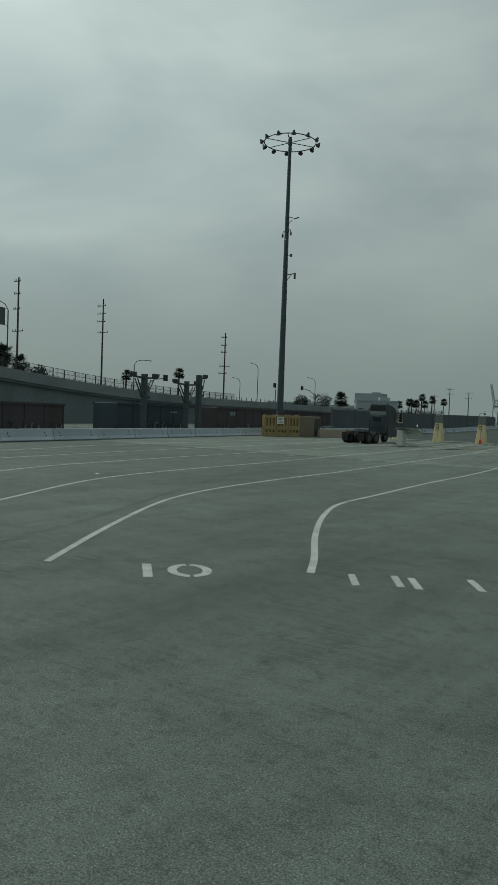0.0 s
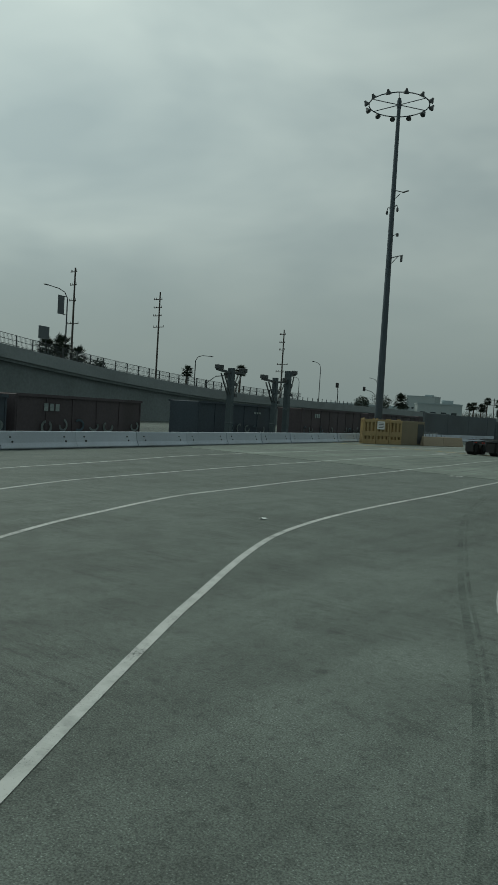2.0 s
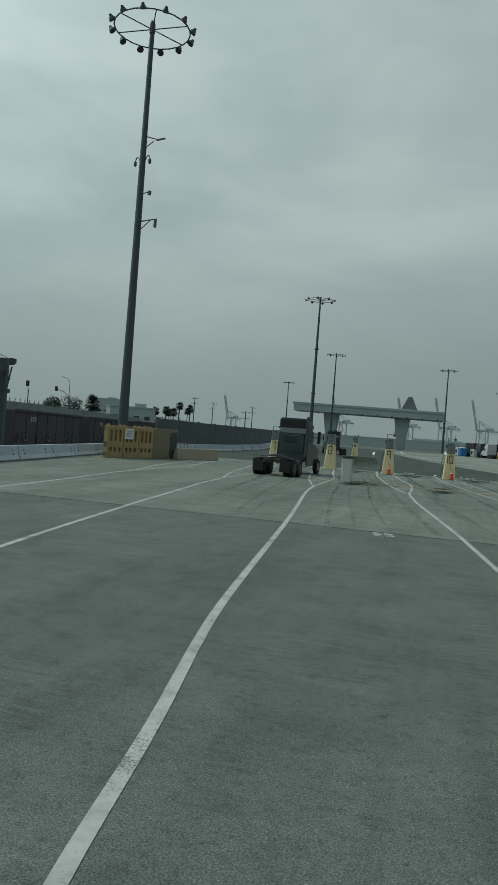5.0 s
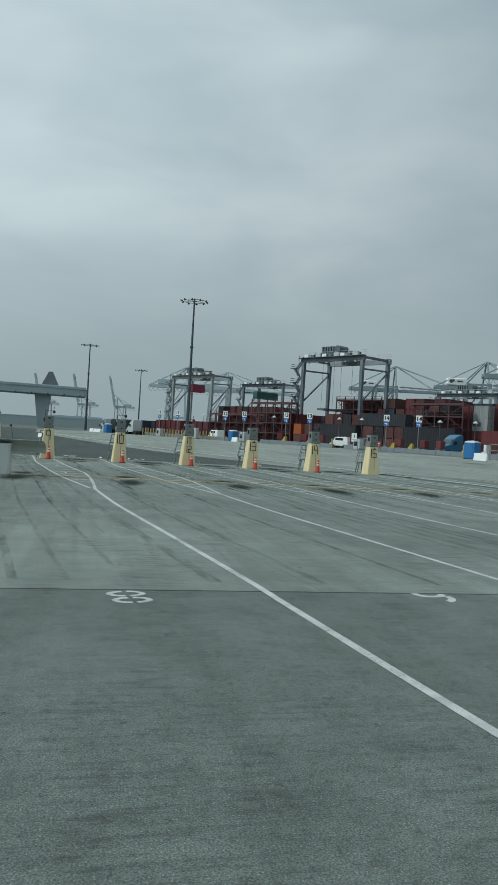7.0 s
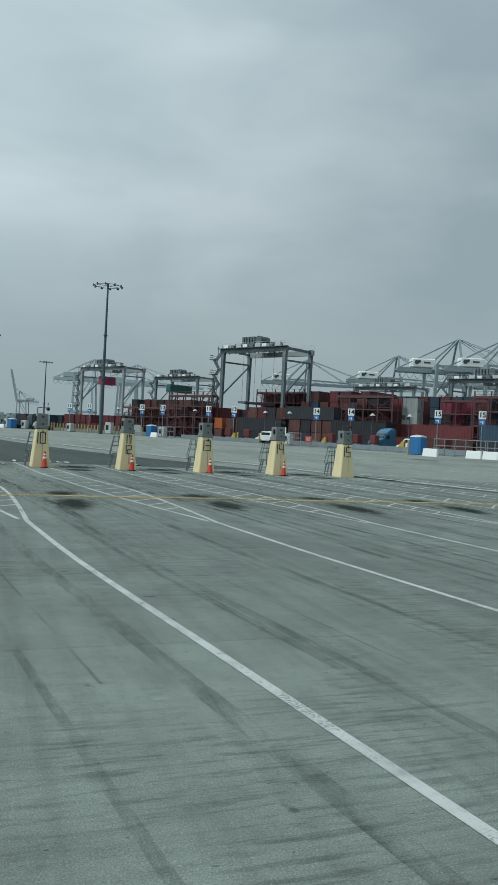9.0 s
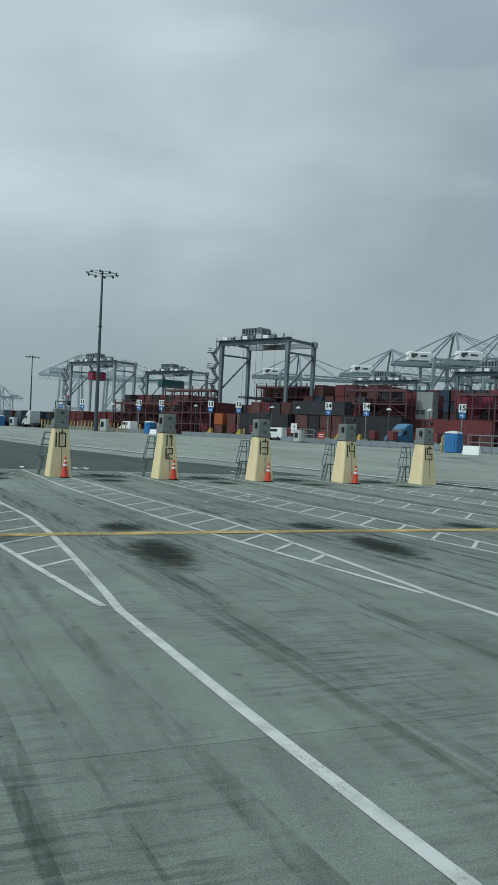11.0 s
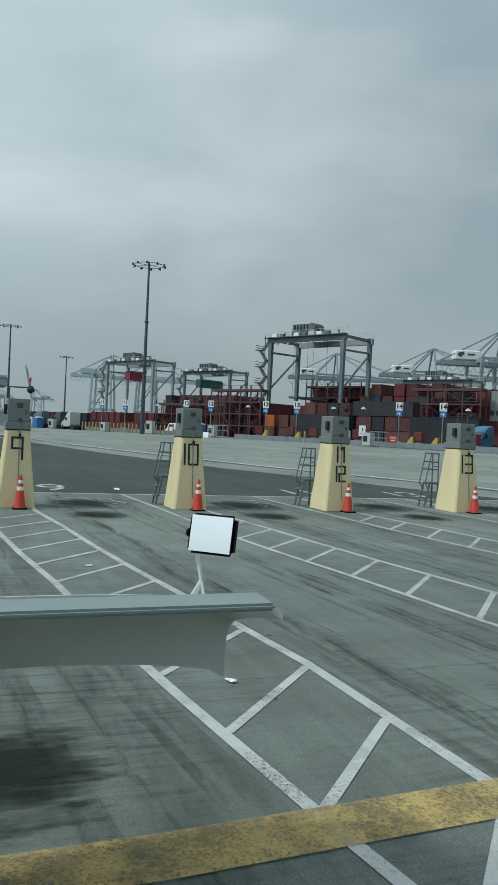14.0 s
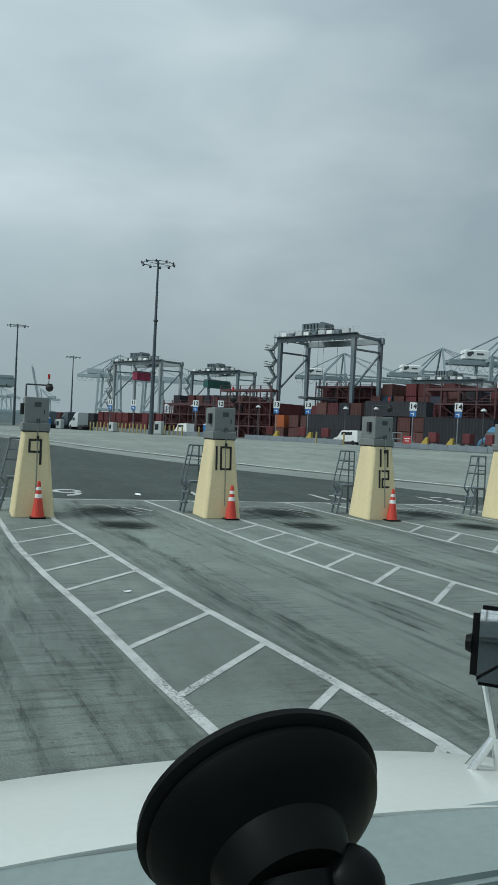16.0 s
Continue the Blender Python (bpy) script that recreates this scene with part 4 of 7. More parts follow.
def build_railcar(s, length, d, top, kind):
    t = thing("railcar", "dark maroon freight railcar with graffiti along its side" if kind == 0 else "black freight railcar, dirty, standing on the track", "railcar", "railcars", rail(s + length / 2, d, -2.1), RAIL_A)
    col = CARMAR if kind == 0 else CARBLK
    h = top + 2.1
    bm = bmesh.new()
    box(bm, (0, 0, 1.0 + (h - 1.0) / 2), (length, 2.9, h - 1.0))
    bevel(bm, 0.06)
    part("body", bm, col, t)
    for k in range(int(length / 2.4) + 1):
        bm = bmesh.new()
        box(bm, (-length / 2 + 0.12 + k * (length - 0.24) / int(length / 2.4), -1.47, 1.0 + (h - 1.0) / 2), (0.12, 0.06, h - 1.15))
        part("rib", bm, col, t)
    bm = bmesh.new()
    for y in (-1.5, 1.5):
        box(bm, (0, y, h - 0.06), (length, 0.16, 0.18))
        box(bm, (0, y, 1.06), (length, 0.16, 0.2))
    part("sill", bm, col, t)
    for x in (-length / 2 + 2.2, length / 2 - 2.2):
        bm = bmesh.new()
        for dx in (-0.9, 0.9):
            for y in (-0.75, 0.75):
                rod(bm, (x + dx, y - 0.07, 0.46), (x + dx, y + 0.07, 0.46), 0.46, seg=18)
        box(bm, (x, -0.95, 0.5), (2.6, 0.15, 0.35))
        part("bogie", bm, DARKSTEEL, t)
    # graffiti: fat looping strokes in a band low on the side, and a pale owner's mark
    rng = random.Random(int(s * 10))
    for k in range(int(length / 1.5)):
        if rng.random() < (0.25 if kind == 0 else 0.6):
            continue
        bm = bmesh.new()
        cx, cz = -length / 2 + 1.0 + k * 1.5, 2.78 + rng.uniform(-0.08, 0.08)
        rx, rz, a0 = rng.uniform(0.4, 0.6), rng.uniform(0.32, 0.45), rng.uniform(0, 6)
        sweep = rng.uniform(3.2, 5.6)
        ring = []
        for j in range(15):
            a = a0 + sweep * j / 14
            for f in (1.0, 0.62):
                ring.append(bm.verts.new((cx + rx * f * math.cos(a), -1.565, cz + rz * f * math.sin(a))))
        for j in range(14):
            bm.faces.new((ring[2 * j], ring[2 * j + 1], ring[2 * j + 3], ring[2 * j + 2]))
        bmesh.ops.solidify(bm, geom=bm.faces[:], thickness=0.008)
        part("graffiti", bm, GRAF if k % 3 else GRAFB, t, "pale looping graffiti stroke")
    for dx in (-length * 0.3 if kind == 0 else length * 0.25,):
        bm = bmesh.new()
        for j in range(3):
            box(bm, (dx + 0.5 * j, -1.51, h - 0.75), (0.34, 0.02, 0.46 if kind == 0 else 0.16))
        part("mark", bm, GRAF, t, "faded pale painted mark")
    return t


build_railcar(-30, 17, 9.5, 2.4, 0)
build_railcar(-7.4, 12.4, 9.5, 2.45, 1)
build_railcar(5.7, 12.3, 9.5, 2.6, 0)
build_railcar(25.9, 13.3, 9.5, 2.95, 1)
build_railcar(46.6, 18.5, 9.5, 3.0, 0)
build_railcar(68, 22, 9.5, 3.0, 0)
build_railcar(92, 22, 9.5, 3.1, 0)


# perimeter wall behind the barriers
WALL_LINE = [(-30.6, 13), (-30.4, 33), (-30.8, 50), (-33, 67), (-38.5, 108), (-52, 152), (-80, 205)]
bm = bmesh.new()
for p, q in zip(WALL_LINE, WALL_LINE[1:]):
    p, q = Vector(p), Vector(q)
    n = max(1, round((q - p).length / 6.0))
    for k in range(n):
        m = p.lerp(q, (k + 0.5) / n)
        box(bm, (m.x, m.y, 1.65 + ground_z(m.x, m.y) * 0.5), ((q - p).length / n - 0.04, 0.25, 3.5), math.atan2(q.y - p.y, q.x - p.x))
        box(bm, (p.lerp(q, k / n).x, p.lerp(q, k / n).y, 1.7), (0.3, 0.32, 3.6), math.atan2(q.y - p.y, q.x - p.x))
solo("perimeter_wall", bm, WALLD, "long dark perimeter wall beside the port road", "wall", "structure")


def build_overpass():
    t = thing("road_overpass", "grey concrete road overpass with a mesh fence, rising to the west", "overpass")
    d0 = 40

    def top(s):
        return 5.3 + 0.00062 * max(0, 104 - s) ** 2
    soffit = bmesh.new()
    st = 4.0
    for k in range(-10, 60):
        s0, s1 = k * st, (k + 1) * st
        z0, z1 = top(s0), top(s1)
        a, b = Vector(rail(s0, d0, z0 - 0.75)), Vector(rail(s1, d0, z1 - 0.75))
        deck = bmesh.new()
        beam(deck, a, b + (b - a) * 0.002, 0.5, 1.5)
        part("parapet", deck, BRIDGE, t)
        a, b = Vector(rail(s0, d0 + 6, z0 - 1.4)), Vector(rail(s1, d0 + 6, z1 - 1.4))
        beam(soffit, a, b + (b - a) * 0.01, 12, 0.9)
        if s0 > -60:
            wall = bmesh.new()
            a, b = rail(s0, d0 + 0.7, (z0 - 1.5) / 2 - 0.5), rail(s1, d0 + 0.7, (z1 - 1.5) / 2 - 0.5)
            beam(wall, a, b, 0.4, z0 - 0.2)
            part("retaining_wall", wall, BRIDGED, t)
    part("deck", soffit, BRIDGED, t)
    for k in range(-14, 58):
        s = k * 2.6
        bm = bmesh.new()
        rod(bm, rail(s, d0 + 0.1, top(s) - 0.05), rail(s, d0 + 0.1, top(s) + 1.35 if s < 110 else top(s) + 0.7), 0.085, seg=6)
        part("fence_post", bm, DARKSTEEL, t)
    fn = bmesh.new()
    for k in range(-36, 116):
        s0, s1 = k * 1.0, (k + 1) * 1.0
        for f in (0.15, 0.72, 1.33):
            beam(fn, rail(s0, d0 + 0.1, top(s0) + f), rail(s1, d0 + 0.1, top(s1) + f), 0.05, 0.05)
        for j in range(5):
            s = s0 + 0.2 * j
            rod(fn, rail(s, d0 + 0.1, top(s)), rail(s, d0 + 0.1, top(s) + 1.33), 0.017, seg=3)
    part("fence_mesh", fn, DARKSTEEL, t, "dark wire mesh fence")


build_overpass()


def build_utility_pole(h, arms):
    t = thing("utility_pole", "wooden utility pole with crossarms and insulators", "utility pole", "utility poles", (0, 0, 0))
    bm = bmesh.new()
    rod(bm, (0, 0, 0), (0, 0, h), 0.34, 0.2, 8)
    part("post", bm, WOODP, t)
    for z, w in arms:
        bm = bmesh.new()
        off = -0.22 * w if w < 4 else 0.0
        box(bm, (off, 0, z), (w, 0.2, 0.2))
        for x in (-w / 2 + 0.15, w / 2 - 0.15, -w / 5):
            rod(bm, (off + x, 0, z), (off + x, 0, z + 0.55), 0.08, seg=6)
        part("crossarm", bm, WOODP, t)
    return t


put(build_utility_pole(36.2, [(34, 3.6), (31.5, 3.6), (29, 3.6), (25.5, 4.6)]), -157.0, 86.2, 0.95)
put(build_utility_pole(29.9, [(28.3, 2.4), (25.5, 2.4), (23, 2.4), (18, 4.5), (15.5, 3.6)]), -142.9, 131.8, 0.95)
px1, py1, _ = rail(123, 110)
put(build_utility_pole(36, [(35, 2.6), (31.6, 2.6), (27.5, 2.8), (21.5, 4.6)]), px1, py1, 0.95)
for x, y, h in ((-149.8, 368.5, 22), (-158.5, 366, 17.5), (-139, 372, 19.5), (-116, 380, 19), (-104, 320, 14)):
    put(build_utility_pole(h, [(h - 1, 4.5), (h - 4, 4.0)]), x, y, 1)


def build_street_lamp(h, reach):
    t = thing("street_lamp", "grey steel street lamp with a curved arm", "street lamp", "street lamps", (0, 0, 0))
    bm = bmesh.new()
    rod(bm, (0, 0, 0), (0, 0, h - 1.4), 0.14, 0.1, 8)
    pts = [(0, 0, h - 1.4), (-0.15 * reach, 0, h - 0.5), (-0.45 * reach, 0, h - 0.12), (-reach, 0, h)]
    for a, b in zip(pts, pts[1:]):
        rod(bm, a, b, 0.07, seg=6)
    part("post", bm, DARKSTEEL, t)
    bm = bmesh.new()
    box(bm, (-reach - 0.3, 0, h), (0.9, 0.3, 0.16))
    bevel(bm, 0.04)
    part("lamp_head", bm, DARKSTEEL, t)
    return t


def build_palm(h, seed, spread):
    rng = random.Random(seed)
    t = thing("palm_tree", "fan palm with a shaggy dark green crown", "palm tree", "palm trees", (0, 0, 0))
    bm = bmesh.new()
    rod(bm, (0, 0, 0), (0.1, 0, h * 0.5), 0.3, 0.24, 8)
    rod(bm, (0.1, 0, h * 0.5), (0.25, 0.1, h), 0.24, 0.2, 8)
    part("trunk", bm, TRUNK, t)
    bm = bmesh.new()
    spread *= 0.78
    for k in range(90):
        az, el = rng.uniform(0, 2 * math.pi), radians(rng.uniform(-60, 75))
        L = spread * rng.uniform(0.75, 1.1)
        base = Vector((0.25, 0.1, h))
        d = Vector((math.cos(az) * math.cos(el), math.sin(az) * math.cos(el), math.sin(el)))
        side = d.cross(Vector((0, 0, 1))).normalized()
        mid = base + d * L * 0.55
        for j in range(9):
            f = (j - 4) / 4
            tip = mid + (d * math.cos(f * 1.3) + side * math.sin(f * 1.3)) * L * 0.5 + Vector((0, 0, -0.22 * L * abs(f)))
            w = side * 0.15 * L
            bm.faces.new([bm.verts.new(v) for v in (mid - w * 0.6, mid + w * 0.6, tip)])
        bm.faces.new([bm.verts.new(v) for v in (base, mid + side * 0.03 * L, mid - side * 0.03 * L)])
    part("crown", bm, LEAF, t)
    return t


def build_tree(h, r, seed):
    rng = random.Random(seed)
    t = thing("tree", "dark bushy tree with an uneven leafy crown", "tree", "trees", (0, 0, 0))
    bm = bmesh.new()
    rod(bm, (0, 0, 0), (0.1, 0, h * 0.5), 0.28, 0.16, 8)
    for k in range(5):
        a = k * 1.3
        rod(bm, (0.1, 0, h * 0.4), (r * 0.6 * math.cos(a), r * 0.6 * math.sin(a), h * 0.75), 0.12, 0.04, 6)
    part("trunk", bm, TRUNK, t)
    bm = bmesh.new()
    blobs = [(Vector((rng.uniform(-1, 1) * r * 0.7, rng.uniform(-1, 1) * r * 0.7, h * rng.uniform(0.45, 0.9))), r * rng.uniform(0.3, 0.5)) for _ in range(14)]
    for c, rr in blobs:
        for k in range(90):
            v = Vector((rng.gauss(0, 1), rng.gauss(0, 1), rng.gauss(0, 1))).normalized() * rr * rng.uniform(0.6, 1.1)
            p = c + v
            u = Vector((rng.gauss(0, 1), rng.gauss(0, 1), rng.gauss(0, 1))).normalized() * 0.28
            w = u.cross(v).normalized() * 0.16
            bm.faces.new([bm.verts.new(q) for q in (p - u, p + w, p + u, p - w)])
    part("crown", bm, TREE, t)
    return t

# ---------------------------------------------------------------- yellow enclosure at the mast


def build_yellow_barriers():
    """Tall yellow plastic barriers in a box round the mast's foot, with low ones trailing off."""
    a = math.atan2(11.04, 3.48)
    base = Vector((-23.46, -14.34, 0))
    ux, uy = Vector((math.cos(a), math.sin(a), 0)), Vector((-math.sin(a), math.cos(a), 0))

    def tall(cx, cy, rz):
        t = thing("plastic_barrier", "tall yellow plastic barrier panel with window openings", "barrier", "yellow barriers", base + ux * cx + uy * cy, a + rz)
        for z in (0.22, 0.95, 2.14):
            bm = bmesh.new()
            box(bm, (0, 0, z), (1.62, 0.42, 0.44 if z < 1 else 0.3))
            bevel(bm, 0.02)
            part("rail", bm, YELLOW, t)
        for x in (-0.7, -0.22, 0.22, 0.7):
            bm = bmesh.new()
            box(bm, (x, 0, 1.12), (0.22, 0.4, 2.1))
            bevel(bm, 0.02)
            part("upright", bm, YELLOW, t)
        bm = bmesh.new()
        box(bm, (0, 0.02, 1.1), (1.5, 0.1, 1.9))
        part("backing", bm, YELLOW, t)
        for x in (-0.63, 0.63):
            bm = bmesh.new()
            rod(bm, (x, 0, 2.25), (x, 0, 2.4), 0.1, seg=10)
            part("cap", bm, YELLOW, t)
    for k in range(3):
        tall(0.85 + 1.66 * k, 0, 0)
    tall(5.0, 1.1, math.pi / 2)
    t = thing("utility_cabinet", "olive steel utility cabinet beside yellow barriers", "cabinet", "", base + ux * 6.6 + uy * 1.0, a)
    bm = bmesh.new()
    box(bm, (0, 0, 1.15), (3.2, 2.0, 2.3))
    bevel(bm, 0.03)
    part("body", bm, mat("olive_paint", (0.2, 0.175, 0.12), 0.6, 0.1, 0.1, 1, 10, 0.05), t)
    bm = bmesh.new()
    box(bm, (1.1, -1.01, 1.1), (0.8, 0.04, 1.9))
    part("door", bm, DARKSTEEL, t)
    bm = bmesh.new()
    box(bm, (0, 0, 0.0), (0.9, 0.03, 0.75))
    t2 = thing("notice_board", "white notice board with unreadable lines on yellow barrier", "sign", "", base + ux * 2.2 + uy * -0.24 + Vector((0, 0, 1.75)), a)
    part("board", bm, SIGNW, t2)
    bm = bmesh.new()
    for k in range(4):
        box(bm, (0, -0.02, 0.22 - 0.14 * k), (0.7 - 0.1 * (k % 2), 0.012, 0.05))
    part("lines", bm, DARKSTEEL, t2)
    for k in range(2):
        t = thing("low_barrier", "low yellow plastic barrier, faded", "barrier", "low yellow barriers", base + ux * (8.9 + 2.9 * k) + uy * (-0.45 + 0.1 * k), a - 0.05 * k)
        bm = bmesh.new()
        frustum(bm, 2.8, 0.6, 2.7, 0.28, 0, 0.9, 0.05)
        bevel(bm, 0.03)
        part("shell", bm, mat("faded_yellow", (0.3, 0.255, 0.19), 0.6, 0, 0.1, 1, 10, 0.05), t)
    bm = bmesh.new()
    for k in range(4):
        x = 9.6 + 0.5 * k
        rod(bm, base + ux * x + uy * 1.1, base + ux * x + uy * 1.1 + Vector((0, 0, 1.35)), 0.03, seg=6)
    rod(bm, base + ux * 9.4 + uy * 1.1 + Vector((0, 0, 1.2)), base + ux * 11.3 + uy * 1.1 + Vector((0, 0, 1.2)), 0.03, seg=6)
    solo("guard_rail", bm, STEEL, "pale steel guard rail behind low yellow barriers", "rail")
    put(build_cone_black(), -19.8, -2.6, 0)


def build_cone_black():
    t = thing("delineator", "dark slim delineator post standing at a barrier's end", "post")
    bm = bmesh.new()
    lathe(bm, [(0.16, 0), (0.15, 0.06), (0.06, 0.1), (0.05, 0.8), (0.03, 0.82)], 12)
    part("post", bm, DARKSTEEL, t)
    return t


build_yellow_barriers()

# ---------------------------------------------------------------- yard frontage
CONT = [mat("cont_%s" % n, c, 0.85, 0.0, 0.15, 0.6, 10, 0.05, (0.05, 0.042, 0.04), 0.35, streak=3, rand=0.2, spec=0.15) for n, c in (
    ("maroon", (0.1, 0.038, 0.042)), ("red", (0.13, 0.042, 0.045)), ("brown", (0.1, 0.052, 0.048)), ("dark", (0.038, 0.04, 0.046)),
    ("orange", (0.36, 0.11, 0.045)), ("grey", (0.27, 0.295, 0.29)), ("navy", (0.042, 0.065, 0.095)), ("pink", (0.24, 0.045, 0.08)), ("teal", (0.055, 0.14, 0.125)))]


def container_mesh(length):
    bm = bmesh.new()
    n = int(length / 0.56)
    w, h = 2.44, 2.59
    for sgn in (-1, 1):
        prev = None
        for k in range(n * 4 + 1):
            x = -length / 2 + 0.15 + (length - 0.3) * k / (n * 4)
            y = sgn * (w / 2 - (0.0 if k % 4 in (1, 2) else 0.05))
            cur = (bm.verts.new((x, y, 0.12)), bm.verts.new((x, y, h - 0.1)))
            if prev:
                bm.faces.new((prev[0], cur[0], cur[1], prev[1]))
            prev = cur
    box(bm, (0, 0, h - 0.06), (length - 0.1, w - 0.08, 0.06))
    box(bm, (0, 0, 0.1), (length - 0.1, w - 0.08, 0.1))
    for x in (-length / 2 + 0.06, length / 2 - 0.06):
        box(bm, (x, 0, h / 2), (0.06, w - 0.2, h - 0.2))
        for y in (-0.85, -0.35, 0.35, 0.85):
            box(bm, (x + math.copysign(0.045, x), y, h / 2), (0.04, 0.05, h - 0.35))
    for x in (-length / 2 + 0.08, length / 2 - 0.08):
        for y in (-w / 2 + 0.08, w / 2 - 0.08):
            box(bm, (x, y, h / 2), (0.16, 0.16, h))
    for y in (-w / 2 + 0.06, w / 2 - 0.06):
        for z in (0.07, h - 0.06):
            box(bm, (0, y, z), (length - 0.2, 0.12, 0.13))
    return bm


CONT_ME = []
for m in CONT:
    CONT_ME.append(mesh(container_mesh(12.19), m))
CONT20 = {k: mesh(container_mesh(6.06), CONT[k]) for k in (1, 5, 7)}
CNAMES = ["maroon", "red", "reddish brown", "near-black", "orange", "grey", "navy blue", "magenta", "teal"]


FARC = []


def container(s, q, level, colour, turn=0.0):
    if q > 38:
        FARC.append((Matrix.Translation(yard(s, q, level * 2.6)) @ Matrix.Rotation(YARD_A + turn, 4, "Z"), colour))
        return None
    ob = new("shipping_container", CONT_ME[colour])
    ob.matrix_basis = Matrix.Translation(yard(s, q, level * 2.6)) @ Matrix.Rotation(YARD_A + turn, 4, "Z")
    return tagged(ob, f"{CNAMES[colour]} corrugated steel shipping container stacked in the yard", "container", "stacked containers")


rng = random.Random(4)


def stack(s0, s1, q, high, colours, pitch=2.9):
    s = s0
    while s < s1:
        hi = high + rng.choice((0, 0, 0, -1))
        for lv in range(max(1, hi)):
            container(s, q + rng.uniform(-0.15, 0.15), lv, rng.choice(colours))
        s += pitch


def build_rack(s0, s1, q, levels):
    """Red steel frame for refrigerated boxes: posts, walkways, rails and braces."""
    t = thing("reefer_rack", "maroon steel rack with walkways and braces for stacked containers", "rack", "reefer racks")
    n = max(2, int(round((s1 - s0) / 3.1)))
    H = levels * 2.6
    for k in range(n + 1):
        s = s0 + (s1 - s0) * k / n
        bm = bmesh.new()
        for dq in (0, 2.2):
            rod(bm, yard(s, q + dq), yard(s, q + dq, H + (1.0 if dq == 0 else 0)), 0.17, seg=4)
        part("post", bm, RACK, t)
    for lv in range(1, levels + 1):
        z = lv * 2.6
        bm = bmesh.new()
        a, b = Vector(yard(s0, q + 1.1, z)), Vector(yard(s1, q + 1.1, z))
        beam(bm, a, b, 2.4, 0.5 if lv == levels else 0.25)
        wk = part("walkway", bm, RACK, t)
        bm = bmesh.new()
        for f in (0.5, 1.05):
            beam(bm, yard(s0, q, z + f), yard(s1, q, z + f), 0.05, 0.06)
        part("handrail", bm, RACK, wk)
    for k in range(n):
        a, b = s0 + (s1 - s0) * k / n, s0 + (s1 - s0) * (k + 1) / n
        bm = bmesh.new()
        for lv in range(levels):
            if (k + lv) % 2 == 0:
                beam(bm, yard(a, q, lv * 2.6 + 0.3), yard(b, q, (lv + 1) * 2.6 - 0.2), 0.09, 0.09)
            else:
                beam(bm, yard(b, q, lv * 2.6 + 0.3), yard(a, q, (lv + 1) * 2.6 - 0.2), 0.09, 0.09)
        part("brace", bm, RACK, t)


build_rack(-62, -21.5, 18, 4)
build_rack(-19, -9, 30, 4)
build_rack(-4.2, 9.1, 19, 4)
build_rack(37, 53, 45, 5)
build_rack(46, 61, 20, 4)
build_rack(70, 96, 34, 3)
stack(-62, -22, 27, 5, (0, 1, 1, 0, 4, 2, 6, 3, 7, 5))
stack(-20, -8, 39.5, 4, (2, 6, 3, 2, 0, 7, 1))
stack(-3, 10, 28.5, 4, (0, 2, 0, 2, 3, 1), 2.7)
stack(12, 31, 24, 3, (3, 2, 3, 0), 2.7)
stack(-62, 24, 60, 5, (0, 1, 0, 6, 4, 3, 7, 2))
stack(37.5, 53, 37, 3, (3, 2, 3, 2, 0), 2.7)
stack(37.5, 53, 54, 5, (0, 1, 0, 2, 2, 0))
stack(47, 60.5, 29.5, 3, (0, 2, 0, 3, 0, 1))
stack(71, 96, 43, 4, (0, 0, 1, 2, 3))
stack(20, 37, 60, 4, (0, 1, 2, 0, 5, 8))
stack(98, 126, 40, 2, (1, 2, 0, 1, 1))
stack(156, 200, 60, 2, (3, 2, 0, 5, 6), 4)
stack(14, 32, 44, 5, (1, 2, 6, 0, 0, 4, 1))
for s, q, lv, c in ((-4.6, 24, 0, 1), (-4.6, 24, 1, 1), (-4.6, 24, 2, 5), (-4.6, 24, 3, 5), (-7.2, 19, 0, 1)):
    ob = new("shipping_container", CONT20[c])
    ob.matrix_basis = Matrix.Translation(yard(s, q, lv * 2.6)) @ Matrix.Rotation(YARD_A + math.pi / 2, 4, "Z")
    tagged(ob, f"short {CNAMES[c]} shipping container stacked beside the yard road", "container", "stacked containers")
    if c == 5 and lv == 2:
        for k, w in ((-1.15, 0.75), (-0.1, 0.75), (0.9, 0.6)):
            t = bmesh.new()
            box(t, (k, 1.235, 1.35), (w, 0.03, 0.85))
            box(t, (k, 1.25, 1.35), (w - 0.36, 0.03, 0.45))
            mk = new("mark", mesh(t, DARKSTEEL))
            mk.parent = ob
# long dark boxes lying along the yard road, brown doors between them
for s, q, lv, cc in ((-1.7, 12, 0, 3), (-1.7, 12, 1, 3), (10.7, 13, 2, 3), (23, 12, 0, 3), (23, 12, 1, 3), (-14.6, 20.5, 0, 2), (-14.6, 20.5, 1, 1), (-32, 12, 0, 3), (-32, 12, 1, 6), (-46, 12, 0, 2), (-46, 12, 1, 3)):
    container(s, q, lv, cc, math.pi / 2)
for k, cc in enumerate((2, 2, 3, 2)):
    for lv in (0, 1):
        container(6.1 + 2.7 * k, 18, lv, cc)
for s, cc in ((42.4, 4), (38.6, 2), (35.6, 2), (32.4, 3)):
    for lv in (0, 1):
        container(s, 25, lv, cc if lv else 2)


